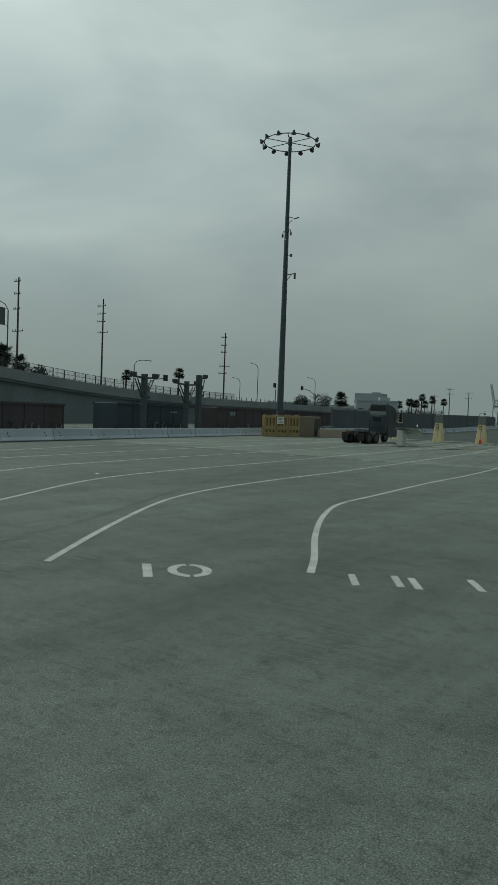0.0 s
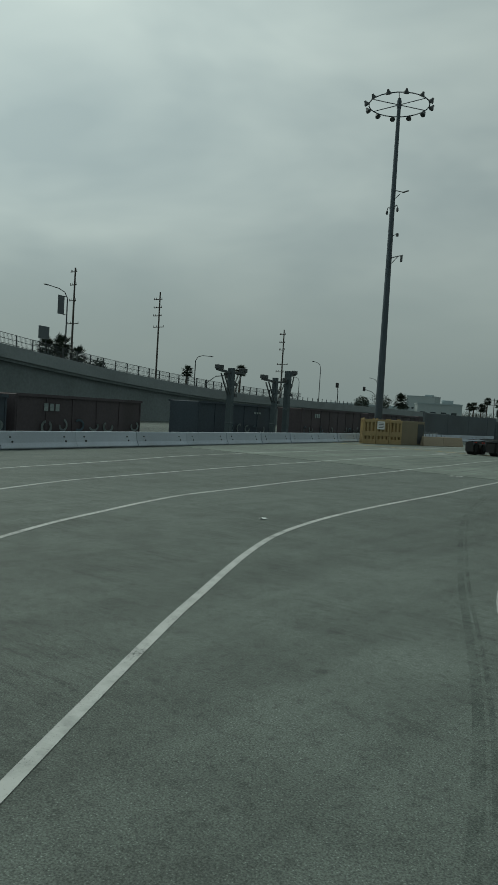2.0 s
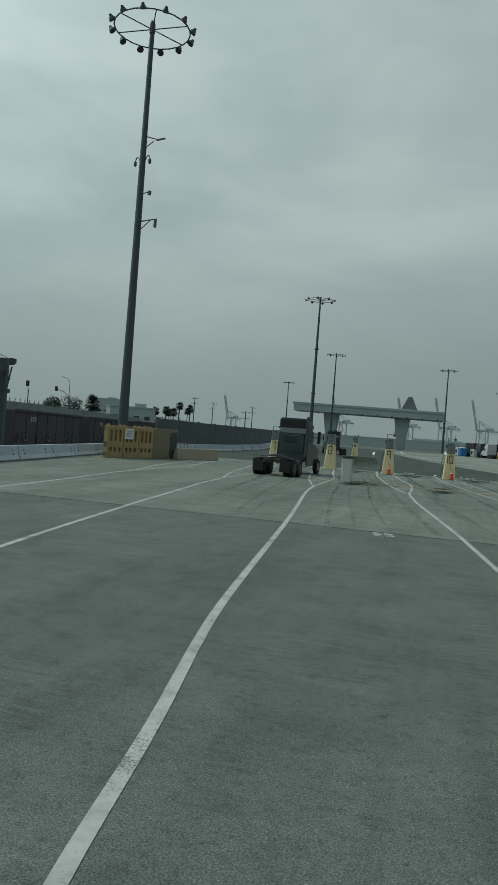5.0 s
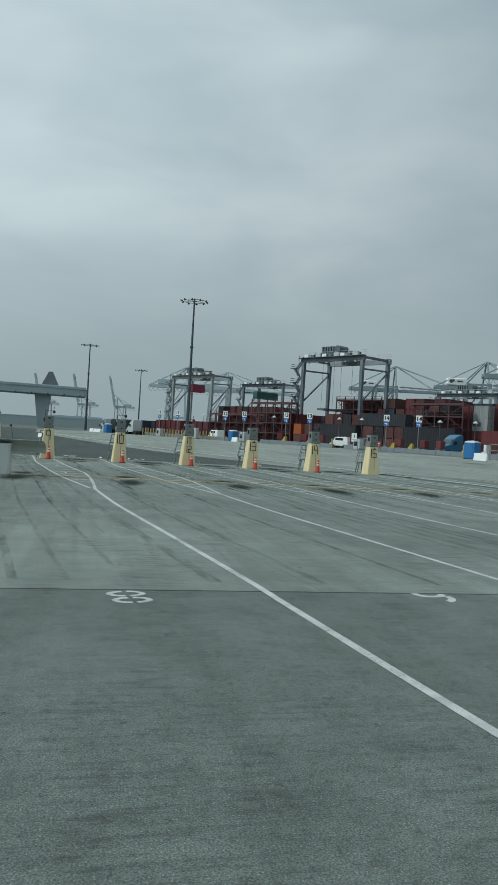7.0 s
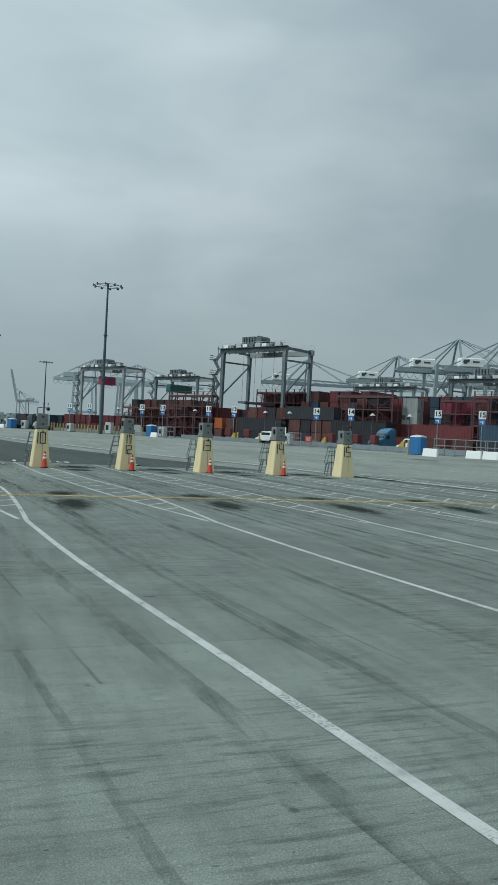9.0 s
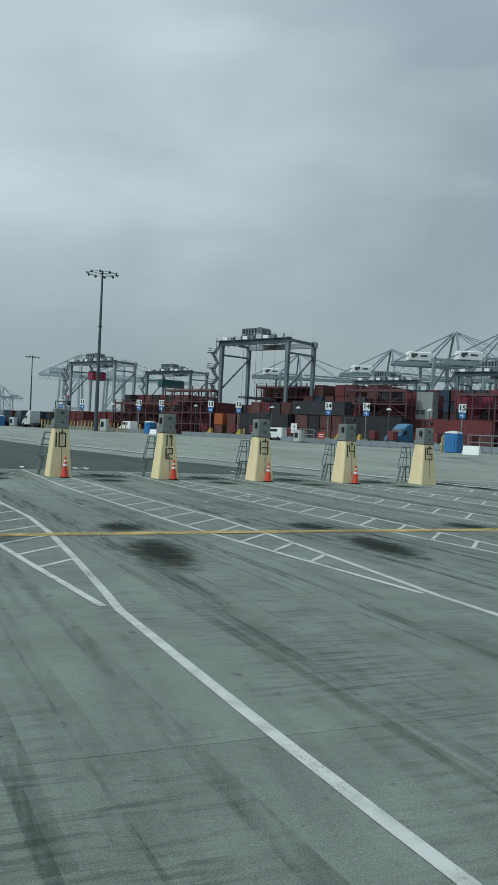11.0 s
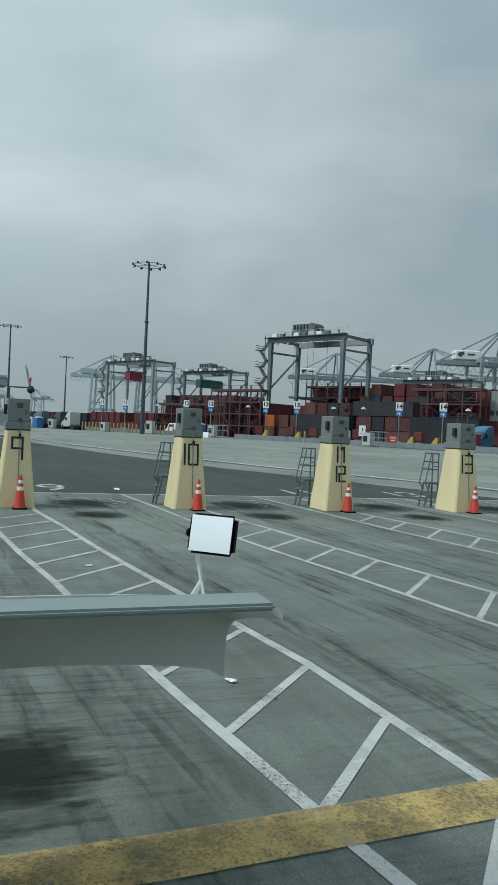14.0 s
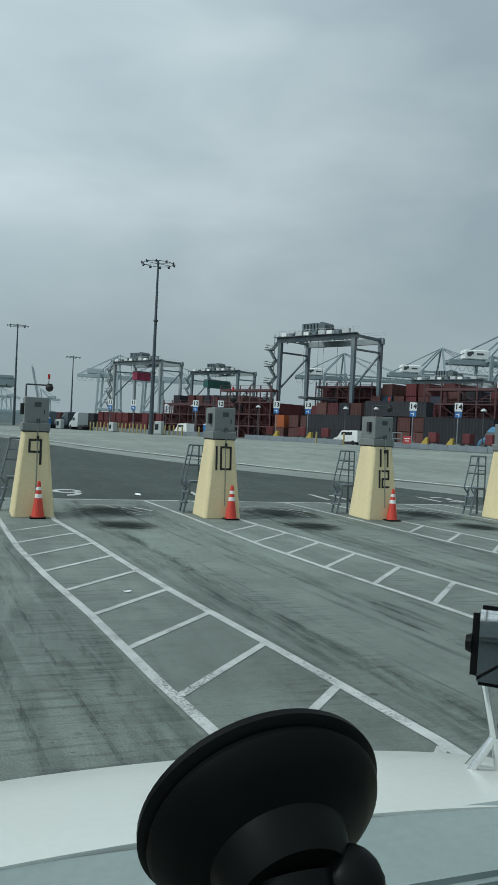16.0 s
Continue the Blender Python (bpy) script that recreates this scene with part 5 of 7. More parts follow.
def join_far():
    """The rows behind the front ones, too many to count: one object."""
    src = CONT_ME[0]
    v = np.empty(len(src.vertices) * 3)
    src.vertices.foreach_get("co", v)
    v = np.c_[v.reshape(-1, 3), np.ones(len(v) // 3)]
    faces = [tuple(p.vertices) for p in src.polygons]
    verts, polys, idx = [], [], []
    for k, (m, col) in enumerate(FARC):
        verts.append((v @ np.array(m).T)[:, :3])
        polys += [tuple(i + k * len(v) for i in f) for f in faces]
        idx += [col] * len(faces)
    me = bpy.data.meshes.new("m")
    me.from_pydata(np.concatenate(verts).tolist(), [], polys)
    for m in CONT:
        me.materials.append(m)
    me.polygons.foreach_set("material_index", idx)
    tagged(new("container_stacks", me), "rows of red and brown containers stacked deep in the yard", "containers", "", "stuff")


join_far()


def taper(bm, a, b, w0, w1):
    """An upright box leg that widens towards its top."""
    m = Matrix.Rotation(YARD_A, 3, "Z")
    lo = [bm.verts.new(a + m @ Vector((x * w0 / 2, y * w0 / 2, 0))) for x, y in ((-1, -1), (1, -1), (1, 1), (-1, 1))]
    hi = [bm.verts.new(b + m @ Vector((x * w1 / 2, y * w1 / 2, 0))) for x, y in ((-1, -1), (1, -1), (1, 1), (-1, 1))]
    for k in range(4):
        bm.faces.new((lo[k], lo[(k + 1) % 4], hi[(k + 1) % 4], hi[k]))
    bm.faces.new(lo[::-1])
    bm.faces.new(hi)


def build_rtg(s0, s1, q0, H, wb, hung=None, legs=None):
    """Rubber-tyred gantry: two portal frames, twin girders, trolley, machinery and stair tower."""
    t = thing("gantry_crane", "grey rubber-tyred gantry crane standing over container stacks", "gantry crane", "gantry cranes")
    for s in (s0, s1):
        for dq in (0, wb):
            bm = bmesh.new()
            taper(bm, Vector(yard(s, q0 + dq, 1.4)), Vector(yard(s, q0 + dq, H)), 0.6, 0.92)
            part("leg", bm, legs or RTGM, t)
        bm = bmesh.new()
        beam(bm, yard(s, q0 - 2.5, 1.9), yard(s, q0 + wb + 2.5, 1.9), 0.9, 1.2)
        part("sill_beam", bm, RTGM, t)
        bm = bmesh.new()
        beam(bm, yard(s, q0, H - 0.6), yard(s, q0 + wb, H - 0.6), 0.5, 0.6)
        beam(bm, yard(s, q0, H - 3.6), yard(s, q0 + wb, H - 3.4), 0.35, 0.4)
        beam(bm, yard(s, q0 + 0.3, H - 12), yard(s, q0 + wb - 0.4, H - 4), 0.35, 0.35)
        part("brace", bm, RTGM, t)
        for dq in (-2.0, -0.4, wb + 0.4, wb + 2.0):
            bm = bmesh.new()
            a, b = Vector(yard(s - 0.35, q0 + dq, 0.78)), Vector(yard(s + 0.35, q0 + dq, 0.78))
            rod(bm, a, b, 0.78, seg=18)
            part("wheel", bm, TYRE, t, "black rubber tyre")
    for dq in (0, wb):
        bm = bmesh.new()
        beam(bm, yard(s0 - 0.8, q0 + dq, H - 0.8), yard(s1 + 0.8, q0 + dq, H - 0.8), 0.9, 1.3)
        part("girder", bm, legs or (RTGM if dq == 0 else RTGL), t)
        bm = bmesh.new()
        for f in (0.55, 1.1):
            beam(bm, yard(s0 - 1.5, q0 + dq - 0.6, H + f), yard(s1 + 1.5, q0 + dq - 0.6, H + f), 0.06, 0.06)
        for k in range(17):
            s = s0 - 1.5 + (s1 - s0 + 3) * k / 16
            rod(bm, yard(s, q0 + dq - 0.6, H), yard(s, q0 + dq - 0.6, H + 1.1), 0.04, seg=4)
        part("handrail", bm, CABINETG, t)
    for k in range(9):
        bm = bmesh.new()
        hh = (0.95, 0.6, 0.75)[k % 3]
        box(bm, yard(s0 + (s1 - s0) * (0.08 + 0.104 * k), q0 - 0.75, H - 0.2 + hh / 2), (0.8, (1.7, 1.1, 1.4)[k % 3], hh), YARD_A)
        part("electrical_box", bm, (CABINETG, RTGM, WHITE)[k % 3], t)
    bm = bmesh.new()
    beam(bm, yard(s0 - 1.2, q0 - 0.75, H - 0.3), yard(s1 + 1.2, q0 - 0.75, H - 0.3), 1.1, 0.12)
    part("walkway", bm, RTGD, t)
    for k in range(6):
        bm = bmesh.new()
        box(bm, yard(s0 + (s1 - s0) * (0.1 + 0.16 * k), q0 - 0.3, H - 1.65), (0.35, 0.6, 0.3), YARD_A)
        part("floodlight", bm, CABINETG, t)
    sm = (s0 * 0.38 + s1 * 0.62)
    drop = 14.0 if hung is None else 3.6
    tr = bmesh.new()
    box(tr, yard(sm, q0 + wb / 2, H + 0.5), (wb + 1.5, 6.5, 0.6), YARD_A)
    trolley = part("trolley", tr, RTGD, t)
    for k in range(5):
        bm = bmesh.new()
        box(bm, yard(sm - 1.6 + 0.9 * k, q0 + 1.6, H + 1.7), (1.6, 0.5, 2.0), YARD_A)
        part("radiator", bm, RTGD if k % 2 else RTGM, trolley)
    bm = bmesh.new()
    box(bm, yard(sm - 2.3, q0 + wb - 1.5, H + 1.5), (2.6, 2.6, 1.4), YARD_A)
    part("machinery", bm, RTGD, trolley)
    bm = bmesh.new()
    a, b = Vector(yard(sm - 3.0, q0 + 1.0, H + 1.9)), Vector(yard(sm - 3.0, q0 + 4.5, H + 1.9))
    rod(bm, a, b, 1.0, seg=16)
    part("drum", bm, RTGD, trolley)
    for ds in (-2, 2):
        for dq in (1.5, wb - 1.5):
            bm = bmesh.new()
            rod(bm, yard(sm + ds, q0 + dq, H - drop), yard(sm + ds, q0 + dq, H), 0.035, seg=4)
            part("hoist_rope", bm, DARKSTEEL, trolley)
    bm = bmesh.new()
    box(bm, yard(sm, q0 + wb / 2, H - drop), (5.8 if hung == 7 else 12.0, 2.3, 0.5), YARD_A)
    part("spreader", bm, RTGD, trolley)
    # stair tower on the outer side: flights between caged landings
    st = bmesh.new()
    n = 5
    dz = (H - 4.5) / n
    for ds, dq in ((0.9, -1.1), (0.9, 0.4)):
        rod(st, yard(s1 + ds, q0 + dq, 2.5), yard(s1 + ds, q0 + dq, H + 0.3), 0.09, seg=4)
    tower = part("stair_tower", st, RTGD, t, "steel stair tower")
    for k in range(n):
        z = 3.2 + dz * k
        bm = bmesh.new()
        for dq in (-1.2, -0.5):
            beam(bm, yard(s1 + 0.9, q0 + dq, z), yard(s1 + 2.5, q0 + dq, z + dz * 0.55), 0.14, 0.4)
        for dq in (-0.3, 0.4):
            beam(bm, yard(s1 + 2.5, q0 + dq, z + dz * 0.55), yard(s1 + 0.9, q0 + dq, z + dz), 0.14, 0.4)
        part("flight", bm, RTGD, tower)
        bm = bmesh.new()
        box(bm, yard(s1 + 3.0, q0 - 0.4, z + dz * 0.55), (2.1, 1.3, 0.2), YARD_A)
        for f in (0.55, 1.1):
            for a, b in (((2.6, -1.4), (3.5, -1.4)), ((3.5, -1.4), (3.5, 0.6)), ((2.6, 0.6), (3.5, 0.6))):
                beam(bm, yard(s1 + a[0], q0 + a[1], z + dz * 0.55 + f), yard(s1 + b[0], q0 + b[1], z + dz * 0.55 + f), 0.11, 0.11)
        part("landing", bm, RTGD, tower)
    bm = bmesh.new()
    box(bm, yard(s0 + 0.9, q0 + wb / 2, 4.4), (3.4, 1.8, 2.6), YARD_A)
    part("power_house", bm, RTGM, t)
    if hung is not None:
        ob = new("shipping_container", CONT20[7] if hung == 7 else CONT_ME[hung])
        ob.matrix_basis = Matrix.Translation(yard(sm, q0 + wb / 2, H - drop - 2.8)) @ Matrix.Rotation(YARD_A, 4, "Z")
        tagged(ob, f"{CNAMES[hung]} shipping container hanging from the crane's spreader", "container")
    return t


build_rtg(33.25, 53.6, 31.5, 23.6, 10.4)
# paler legs and girders on this distant crane: haze put into their colour
build_rtg(128, 152, 60, 23.6, 9.0, 7, RTGL)
build_rtg(128, 152, 97, 23.6, 9.0, 8)
build_rtg(42, 64, 112, 20.6, 9.0)
build_rtg(-4, 18, 90, 20.8, 9.0)


def build_lane_sign(s, num, q=0.0):
    t = thing("lane_sign", f"white yard sign numbered {num} over a blue plate on a pole", "sign", "yard lane signs", yard(s, q), YARD_A - math.pi / 2 + radians(28))
    bm = bmesh.new()
    rod(bm, (0, 0, 0), (0, 0, 7.0), 0.09, seg=8)
    part("pole", bm, STEEL, t)
    bm = bmesh.new()
    frustum(bm, 1.0, 1.0, 0.9, 0.9, 0, 1.05, 0.1)
    part("footing", bm, PALE, t)
    bm = bmesh.new()
    box(bm, (0, -0.12, 6.35), (1.1, 0.06, 1.25))
    part("number_plate", bm, SIGNW, t, "white plate with a black number")
    bm = bmesh.new()
    box(bm, (0, -0.12, 5.25), (0.95, 0.06, 0.85))
    part("lower_plate", bm, SIGNB, t, "blue plate with a white mark")
    bm = bmesh.new()
    box(bm, (-0.1, -0.16, 5.3), (0.5, 0.02, 0.12))
    box(bm, (0.1, -0.16, 5.2), (0.14, 0.02, 0.45))
    part("mark", bm, SIGNW, t)
    cu = bpy.data.curves.new("t", "FONT")
    cu.body, cu.size, cu.extrude, cu.align_x, cu.align_y = num, 1.05, 0.012, "CENTER", "CENTER"
    cu.offset = 0.03
    tmp = new("number", cu)
    dg = bpy.context.evaluated_depsgraph_get()
    me = bpy.data.meshes.new_from_object(tmp.evaluated_get(dg))
    bpy.data.objects.remove(tmp)
    me.materials.clear()
    me.materials.append(BLACK)
    ob = new("number", me)
    ob.parent = t
    ob.matrix_basis = pose(0, -0.165, 6.35, 90, 0, 0)


for s, num in ((48.0, "12"), (41.2, "12"), (27.45, "13"), (20.4, "13"), (0.3, "14"), (-7.1, "14"), (-23.6, "15"), (-31, "15"), (67, "11"), (75, "11")):
    build_lane_sign(s, num)


def build_frontage():
    root = thing("low_wall", "low grey concrete kerb wall along the container yard", "kerb", "", (0, 0, 0))
    tagged(root, kind="structure")
    bm = bmesh.new()
    frustum(bm, 0.55, 2.995, 0.4, 2.995, 0, 0.82, 0.04)
    bevel(bm, 0.03)
    me = mesh(bm, mat("kerb_concrete", (0.17, 0.2, 0.22), 0.9, 0, 0.14, 0.8, 15, 0.3, (0.16, 0.175, 0.18), 0.5, streak=3, rand=0.08))
    for k in range(-24, 30):
        s = 3.0 * k
        if 30 < s < 38 or 8 < s < 12:
            continue
        ob = new("segment", me)
        ob.parent = root
        ob.matrix_basis = Matrix.Translation(yard(s, -3.4, 0)) @ Matrix.Rotation(YARD_A, 4, "Z")
    # red guard blocks on pale footings, and yellow wedges beside them
    t = u = None
    for s in (-4.2, -9.6, -13.0, 20.3, 15.4, 6.8, 27.5, -20.5, -26.0):
        if t is None:
            t = thing("guard_block", "dark red steel guard block on a concrete footing", "guard block", "guard blocks", yard(s, -1.5), YARD_A)
            bm = bmesh.new()
            frustum(bm, 1.0, 1.0, 0.85, 0.85, 0, 1.05, 0.2)
            part("footing", bm, PALE, t, "pale concrete footing")
            bm = bmesh.new()
            box(bm, (0, 0, 1.78), (1.15, 1.25, 1.45))
            bevel(bm, 0.06)
            part("block", bm, CONT[1], t)
        else:
            copy_thing(t, Matrix.Translation(yard(s, -1.5)) @ Matrix.Rotation(YARD_A + 0.02 * s, 4, "Z"))
    for s in (-3.0, -7.0, 18.4, 25.6, -18.4):
        if u is None:
            u = thing("wheel_stop", "yellow painted steel wedge standing behind the kerb wall", "wheel stop", "wheel stops", yard(s, -2.2), YARD_A)
            bm = bmesh.new()
            a = [bm.verts.new((-0.3, y, z)) for y, z in ((-0.7, 0), (0.7, 0), (0.7, 0.35), (-0.35, 1.75), (-0.7, 1.75))]
            e = [bm.verts.new((0.3, v.co.y, v.co.z)) for v in a]
            for k in range(5):
                bm.faces.new((a[k], a[(k + 1) % 5], e[(k + 1) % 5], e[k]))
            bm.faces.new(a[::-1])
            bm.faces.new(e)
            bmesh.ops.recalc_face_normals(bm, faces=bm.faces[:])
            bevel(bm, 0.03)
            part("wedge", bm, mat("wedge_yellow", (0.4, 0.3, 0.06), 0.5, 0, 0.1, 2, 20, 0.03), u)
        else:
            copy_thing(u, Matrix.Translation(yard(s, -2.2)) @ Matrix.Rotation(YARD_A, 4, "Z"))
    t = thing("warning_board", "small red warning board on two posts", "sign", "", yard(-1.8, -5.0), YARD_A - math.pi / 2 + radians(28))
    bm = bmesh.new()
    box(bm, (0, -0.05, 1.25), (1.1, 0.05, 1.1))
    part("board", bm, mat("board_red", (0.42, 0.06, 0.06), 0.5, 0, 0.08, 2, 20, 0.02), t)
    bm = bmesh.new()
    box(bm, (0, -0.08, 1.45), (0.8, 0.012, 0.12))
    box(bm, (0, -0.08, 1.1), (0.6, 0.012, 0.12))
    part("lettering", bm, SIGNW, t, "illegible white bars")
    for x in (-0.45, 0.45):
        bm = bmesh.new()
        rod(bm, (x, 0, 0), (x, 0, 1.85), 0.04, seg=6)
        part("post", bm, STEEL, t)
    # yellow bollards
    t = None
    for s in [9.2, 14.5, 38.5] + [46 + 1.2 * k for k in range(25)]:
        if t is None:
            t = thing("bollard", "yellow painted steel bollard", "bollard", "bollards", yard(s, -5.2))
            bm = bmesh.new()
            lathe(bm, [(0.14, 0), (0.14, 1.75), (0.11, 1.82), (0.05, 1.87)], 12)
            part("post", bm, mat("bollard_yellow", (0.3, 0.25, 0.09), 0.5, 0, 0.1, 2, 20, 0.03), t, "", True)
        else:
            copy_thing(t, Matrix.Translation(yard(s, -5.2)))


build_frontage()
copy_thing(bpy.data.objects["bollard"], Matrix.Translation(yard(-32.6, -25.5)))
copy_thing(bpy.data.objects["bollard"], Matrix.Translation(yard(38.6, -8.0)))


def build_gate_cabinet(s, q, h, turn):
    t = thing("gate_cabinet", "pale grey roadside equipment cabinet on a plinth", "cabinet", "gate cabinets", yard(s, q), YARD_A + turn)
    bm = bmesh.new()
    box(bm, (0, 0, 0.15 + h / 2), (1.1, 1.5, h))
    bevel(bm, 0.05)
    part("body", bm, CABINETG, t)
    bm = bmesh.new()
    box(bm, (-0.56, 0.2, h * 0.6), (0.03, 0.7, h * 0.45))
    part("panel", bm, GLASS, t)
    bm = bmesh.new()
    box(bm, (0, 0, 0.08), (1.5, 1.9, 0.16))
    part("plinth", bm, PALE, t)


for s, q, h, a in ((50.5, -7, 2.4, 0.3), (36, -4.6, 2.0, 0.1), (1.5, -6.5, 1.9, 0), (85, -6, 2.0, 0.2), (93, -6, 2.3, 0), (66, -6, 1.8, 0)):
    build_gate_cabinet(s, q, h, a)


def build_yard_lamp(s, q):
    t = thing("yard_lamp", "thin steel yard lamp with a pale conical shade", "lamp post", "yard lamps", yard(s, q))
    bm = bmesh.new()
    rod(bm, (0, 0, 0), (0, 0, 6.0), 0.09, 0.07, 8)
    part("post", bm, DARKSTEEL, t)
    bm = bmesh.new()
    lathe(bm, [(0.5, 5.95), (0.46, 6.02), (0.2, 6.28), (0.06, 6.36)], 14)
    part("shade", bm, CABINETG, t, "pale conical shade", True)


for s in (14.8, 8.8, -9.6, -16.9, 34.4, 60, 52, -34):
    build_yard_lamp(s, 3.0)


def build_jersey(s, q, n):
    root = thing("water_barrier", "white plastic road barriers standing in a short row", "barrier", "white barriers", yard(s, q), YARD_A)
    bm = bmesh.new()
    frustum(bm, 0.55, 1.9, 0.25, 1.8, 0, 0.95, 0.05)
    bevel(bm, 0.03)
    me = mesh(bm, WHITE)
    for k in range(n):
        ob = new("segment", me)
        ob.parent = root
        ob.location = (0.1 * (k % 2), -2.0 * k, 0)


def build_fence_panel(s, q, length, turn):
    """Tubular steel crowd fence with uprights and a grey meter box."""
    t = thing("fence_panel", "galvanised tubular fence panel standing at the yard gate", "fence", "fence panels", yard(s, q), YARD_A + math.pi / 2 + turn)
    bm = bmesh.new()
    for z in (0.25, 1.35, 2.2):
        rod(bm, (-length / 2, 0, z), (length / 2, 0, z), 0.06, seg=6)
    part("rail", bm, STEEL, t)
    n = int(length / 1.2)
    for k in range(n + 1):
        x = -length / 2 + length * k / n
        bm = bmesh.new()
        rod(bm, (x, 0, 0), (x, 0, 2.2), 0.06, seg=6)
        part("upright", bm, STEEL, t)


build_fence_panel(-37, -20, 7.0, 0.1)
build_fence_panel(-43, -22, 4.0, -0.2)
build_fence_panel(33, -6.5, 5.0, 0.0)
build_fence_panel(-1.8, -9.0, 2.6, 0.1)
build_jersey(32, -10.5, 1)
build_jersey(-38.5, -31, 1)
build_jersey(-42, -27, 2)
build_jersey(96, -8, 3)

def build_toilet(s, q):
    t = thing("portable_toilet", "blue plastic portable toilet with a pale roof", "toilet", "portable toilets", yard(s, q), YARD_A)
    bm = bmesh.new()
    box(bm, (0, 0, 1.15), (1.6, 1.6, 2.2))
    bevel(bm, 0.08)
    part("cabin", bm, BLUEP, t)
    bm = bmesh.new()
    lathe(bm, [(1.12, 0), (1.05, 0.1), (0.6, 0.24), (0.1, 0.3)], 4, Matrix.Translation((0, 0, 2.25)) @ Matrix.Rotation(radians(45), 4, "Z"))
    part("roof", bm, CABINETG, t)
    bm = bmesh.new()
    box(bm, (-0.82, 0, 1.1), (0.05, 1.0, 1.9))
    part("door", bm, BLUEP, t)


build_toilet(-34.2, -26)
build_toilet(38.5, -5.5)
build_toilet(86, -9)
build_toilet(89, -7)


def build_street_tractor(s, q, colour, turn, name="parked_truck", label="parked blue lorry tractor seen over a low wall"):
    t = thing(name, label, "truck", "parked trucks", yard(s, q), YARD_A + turn)
    bm = bmesh.new()
    box(bm, (0, 0, 0.9), (6.8, 1.0, 0.4))
    part("chassis", bm, DARKSTEEL, t)
    bm = bmesh.new()
    # side outline of the cab: bumper, sloping hood, screen, rounded roof and sleeper
    vs = [(-1.9, 0.75), (2.75, 0.55), (2.95, 0.8), (2.9, 1.35), (2.6, 1.75), (1.3, 2.1), (0.55, 2.95), (0.0, 3.45), (-0.8, 3.85), (-1.7, 3.95), (-1.95, 3.8)]
    rings = []
    for y, k in ((-1.22, 0.9), (-1.12, 0.98), (-0.6, 1.0), (0.6, 1.0), (1.12, 0.98), (1.22, 0.9)):
        rings.append([bm.verts.new((x * (0.97 + 0.03 * k) - 0.25 * (1 - k) * (x > 2), y * (0.86 if x > 1.5 else 1.0), 0.55 + (z - 0.55) * k)) for x, z in vs])
    n = len(vs)
    for p, q in zip(rings, rings[1:]):
        for k in range(n):
            bm.faces.new((p[k], p[(k + 1) % n], q[(k + 1) % n], q[k]))
    bm.faces.new(rings[0][::-1])
    bm.faces.new(rings[-1])
    bmesh.ops.recalc_face_normals(bm, faces=bm.faces[:])
    part("cab", bm, colour, t, "", True)
    bm = bmesh.new()
    a, b = Vector((1.2, 0, 2.25)), Vector((0.62, 0, 2.93))
    beam(bm, a, b, 2.0, 0.12)
    part("windscreen", bm, GLASS, t, "dark windscreen")
    for y in (-1.2, 1.2):
        bm = bmesh.new()
        box(bm, (0.2, y, 2.35), (0.9, 0.08, 0.6))
        part("window", bm, GLASS, t)
        bm = bmesh.new()
        box(bm, (2.72, y * 0.7, 1.2), (0.28, 0.34, 0.3))
        bevel(bm, 0.06, 2)
        part("headlight", bm, SIGNW, t, "pale headlight")
        bm = bmesh.new()
        box(bm, (0.75, y * 1.16, 2.4), (0.14, 0.12, 0.65))
        part("mirror", bm, BLACK, t)
    bm = bmesh.new()
    box(bm, (2.93, 0, 1.1), (0.08, 0.9, 0.6))
    part("grille", bm, DARKSTEEL, t)
    for x in (1.9, -2.5, -3.5):
        for y in (-1.0, 1.0):
            bm = bmesh.new()
            rod(bm, (x, y - 0.15, 0.5), (x, y + 0.15, 0.5), 0.5, seg=18)
            part("wheel", bm, TYRE, t)
    return t


build_street_tractor(-10.2, 6.0, BLUET, radians(172))
build_street_tractor(-38.5, 4.0, GREEN, radians(172), "parked_truck", "parked green and white lorry tractor beside a kerb wall")


for k, (ts, tq, paint, tone) in enumerate(((80, -4.5, CABINETG, "pale grey"), (86, -3.5, TRUCKD, "dark"), (92, -5, RTGM, "blue-grey"))):
    build_street_tractor(ts, tq, paint, radians(80 + 12 * k), "yard_tractor", tone + " yard tractor parked beside the container road")


def build_notice(s, q):
    t = thing("notice_sign", "white notice with a dark mark on a steel post", "sign", "", yard(s, q), YARD_A - math.pi / 2 + radians(28))
    bm = bmesh.new()
    rod(bm, (0, 0, 0), (0, 0, 3.0), 0.05, seg=8)
    part("post", bm, STEEL, t)
    bm = bmesh.new()
    box(bm, (0, -0.08, 2.3), (1.0, 0.04, 1.6))
    bevel(bm, 0.012)
    board = part("board", bm, SIGNW, t)
    bm = bmesh.new()
    box(bm, (0.05, -0.105, 2.5), (0.16, 0.012, 0.5))
    box(bm, (0, -0.105, 1.85), (0.6, 0.012, 0.1))
    part("mark", bm, BLACK, board, "dark bars")


build_notice(3.0, -6.0)


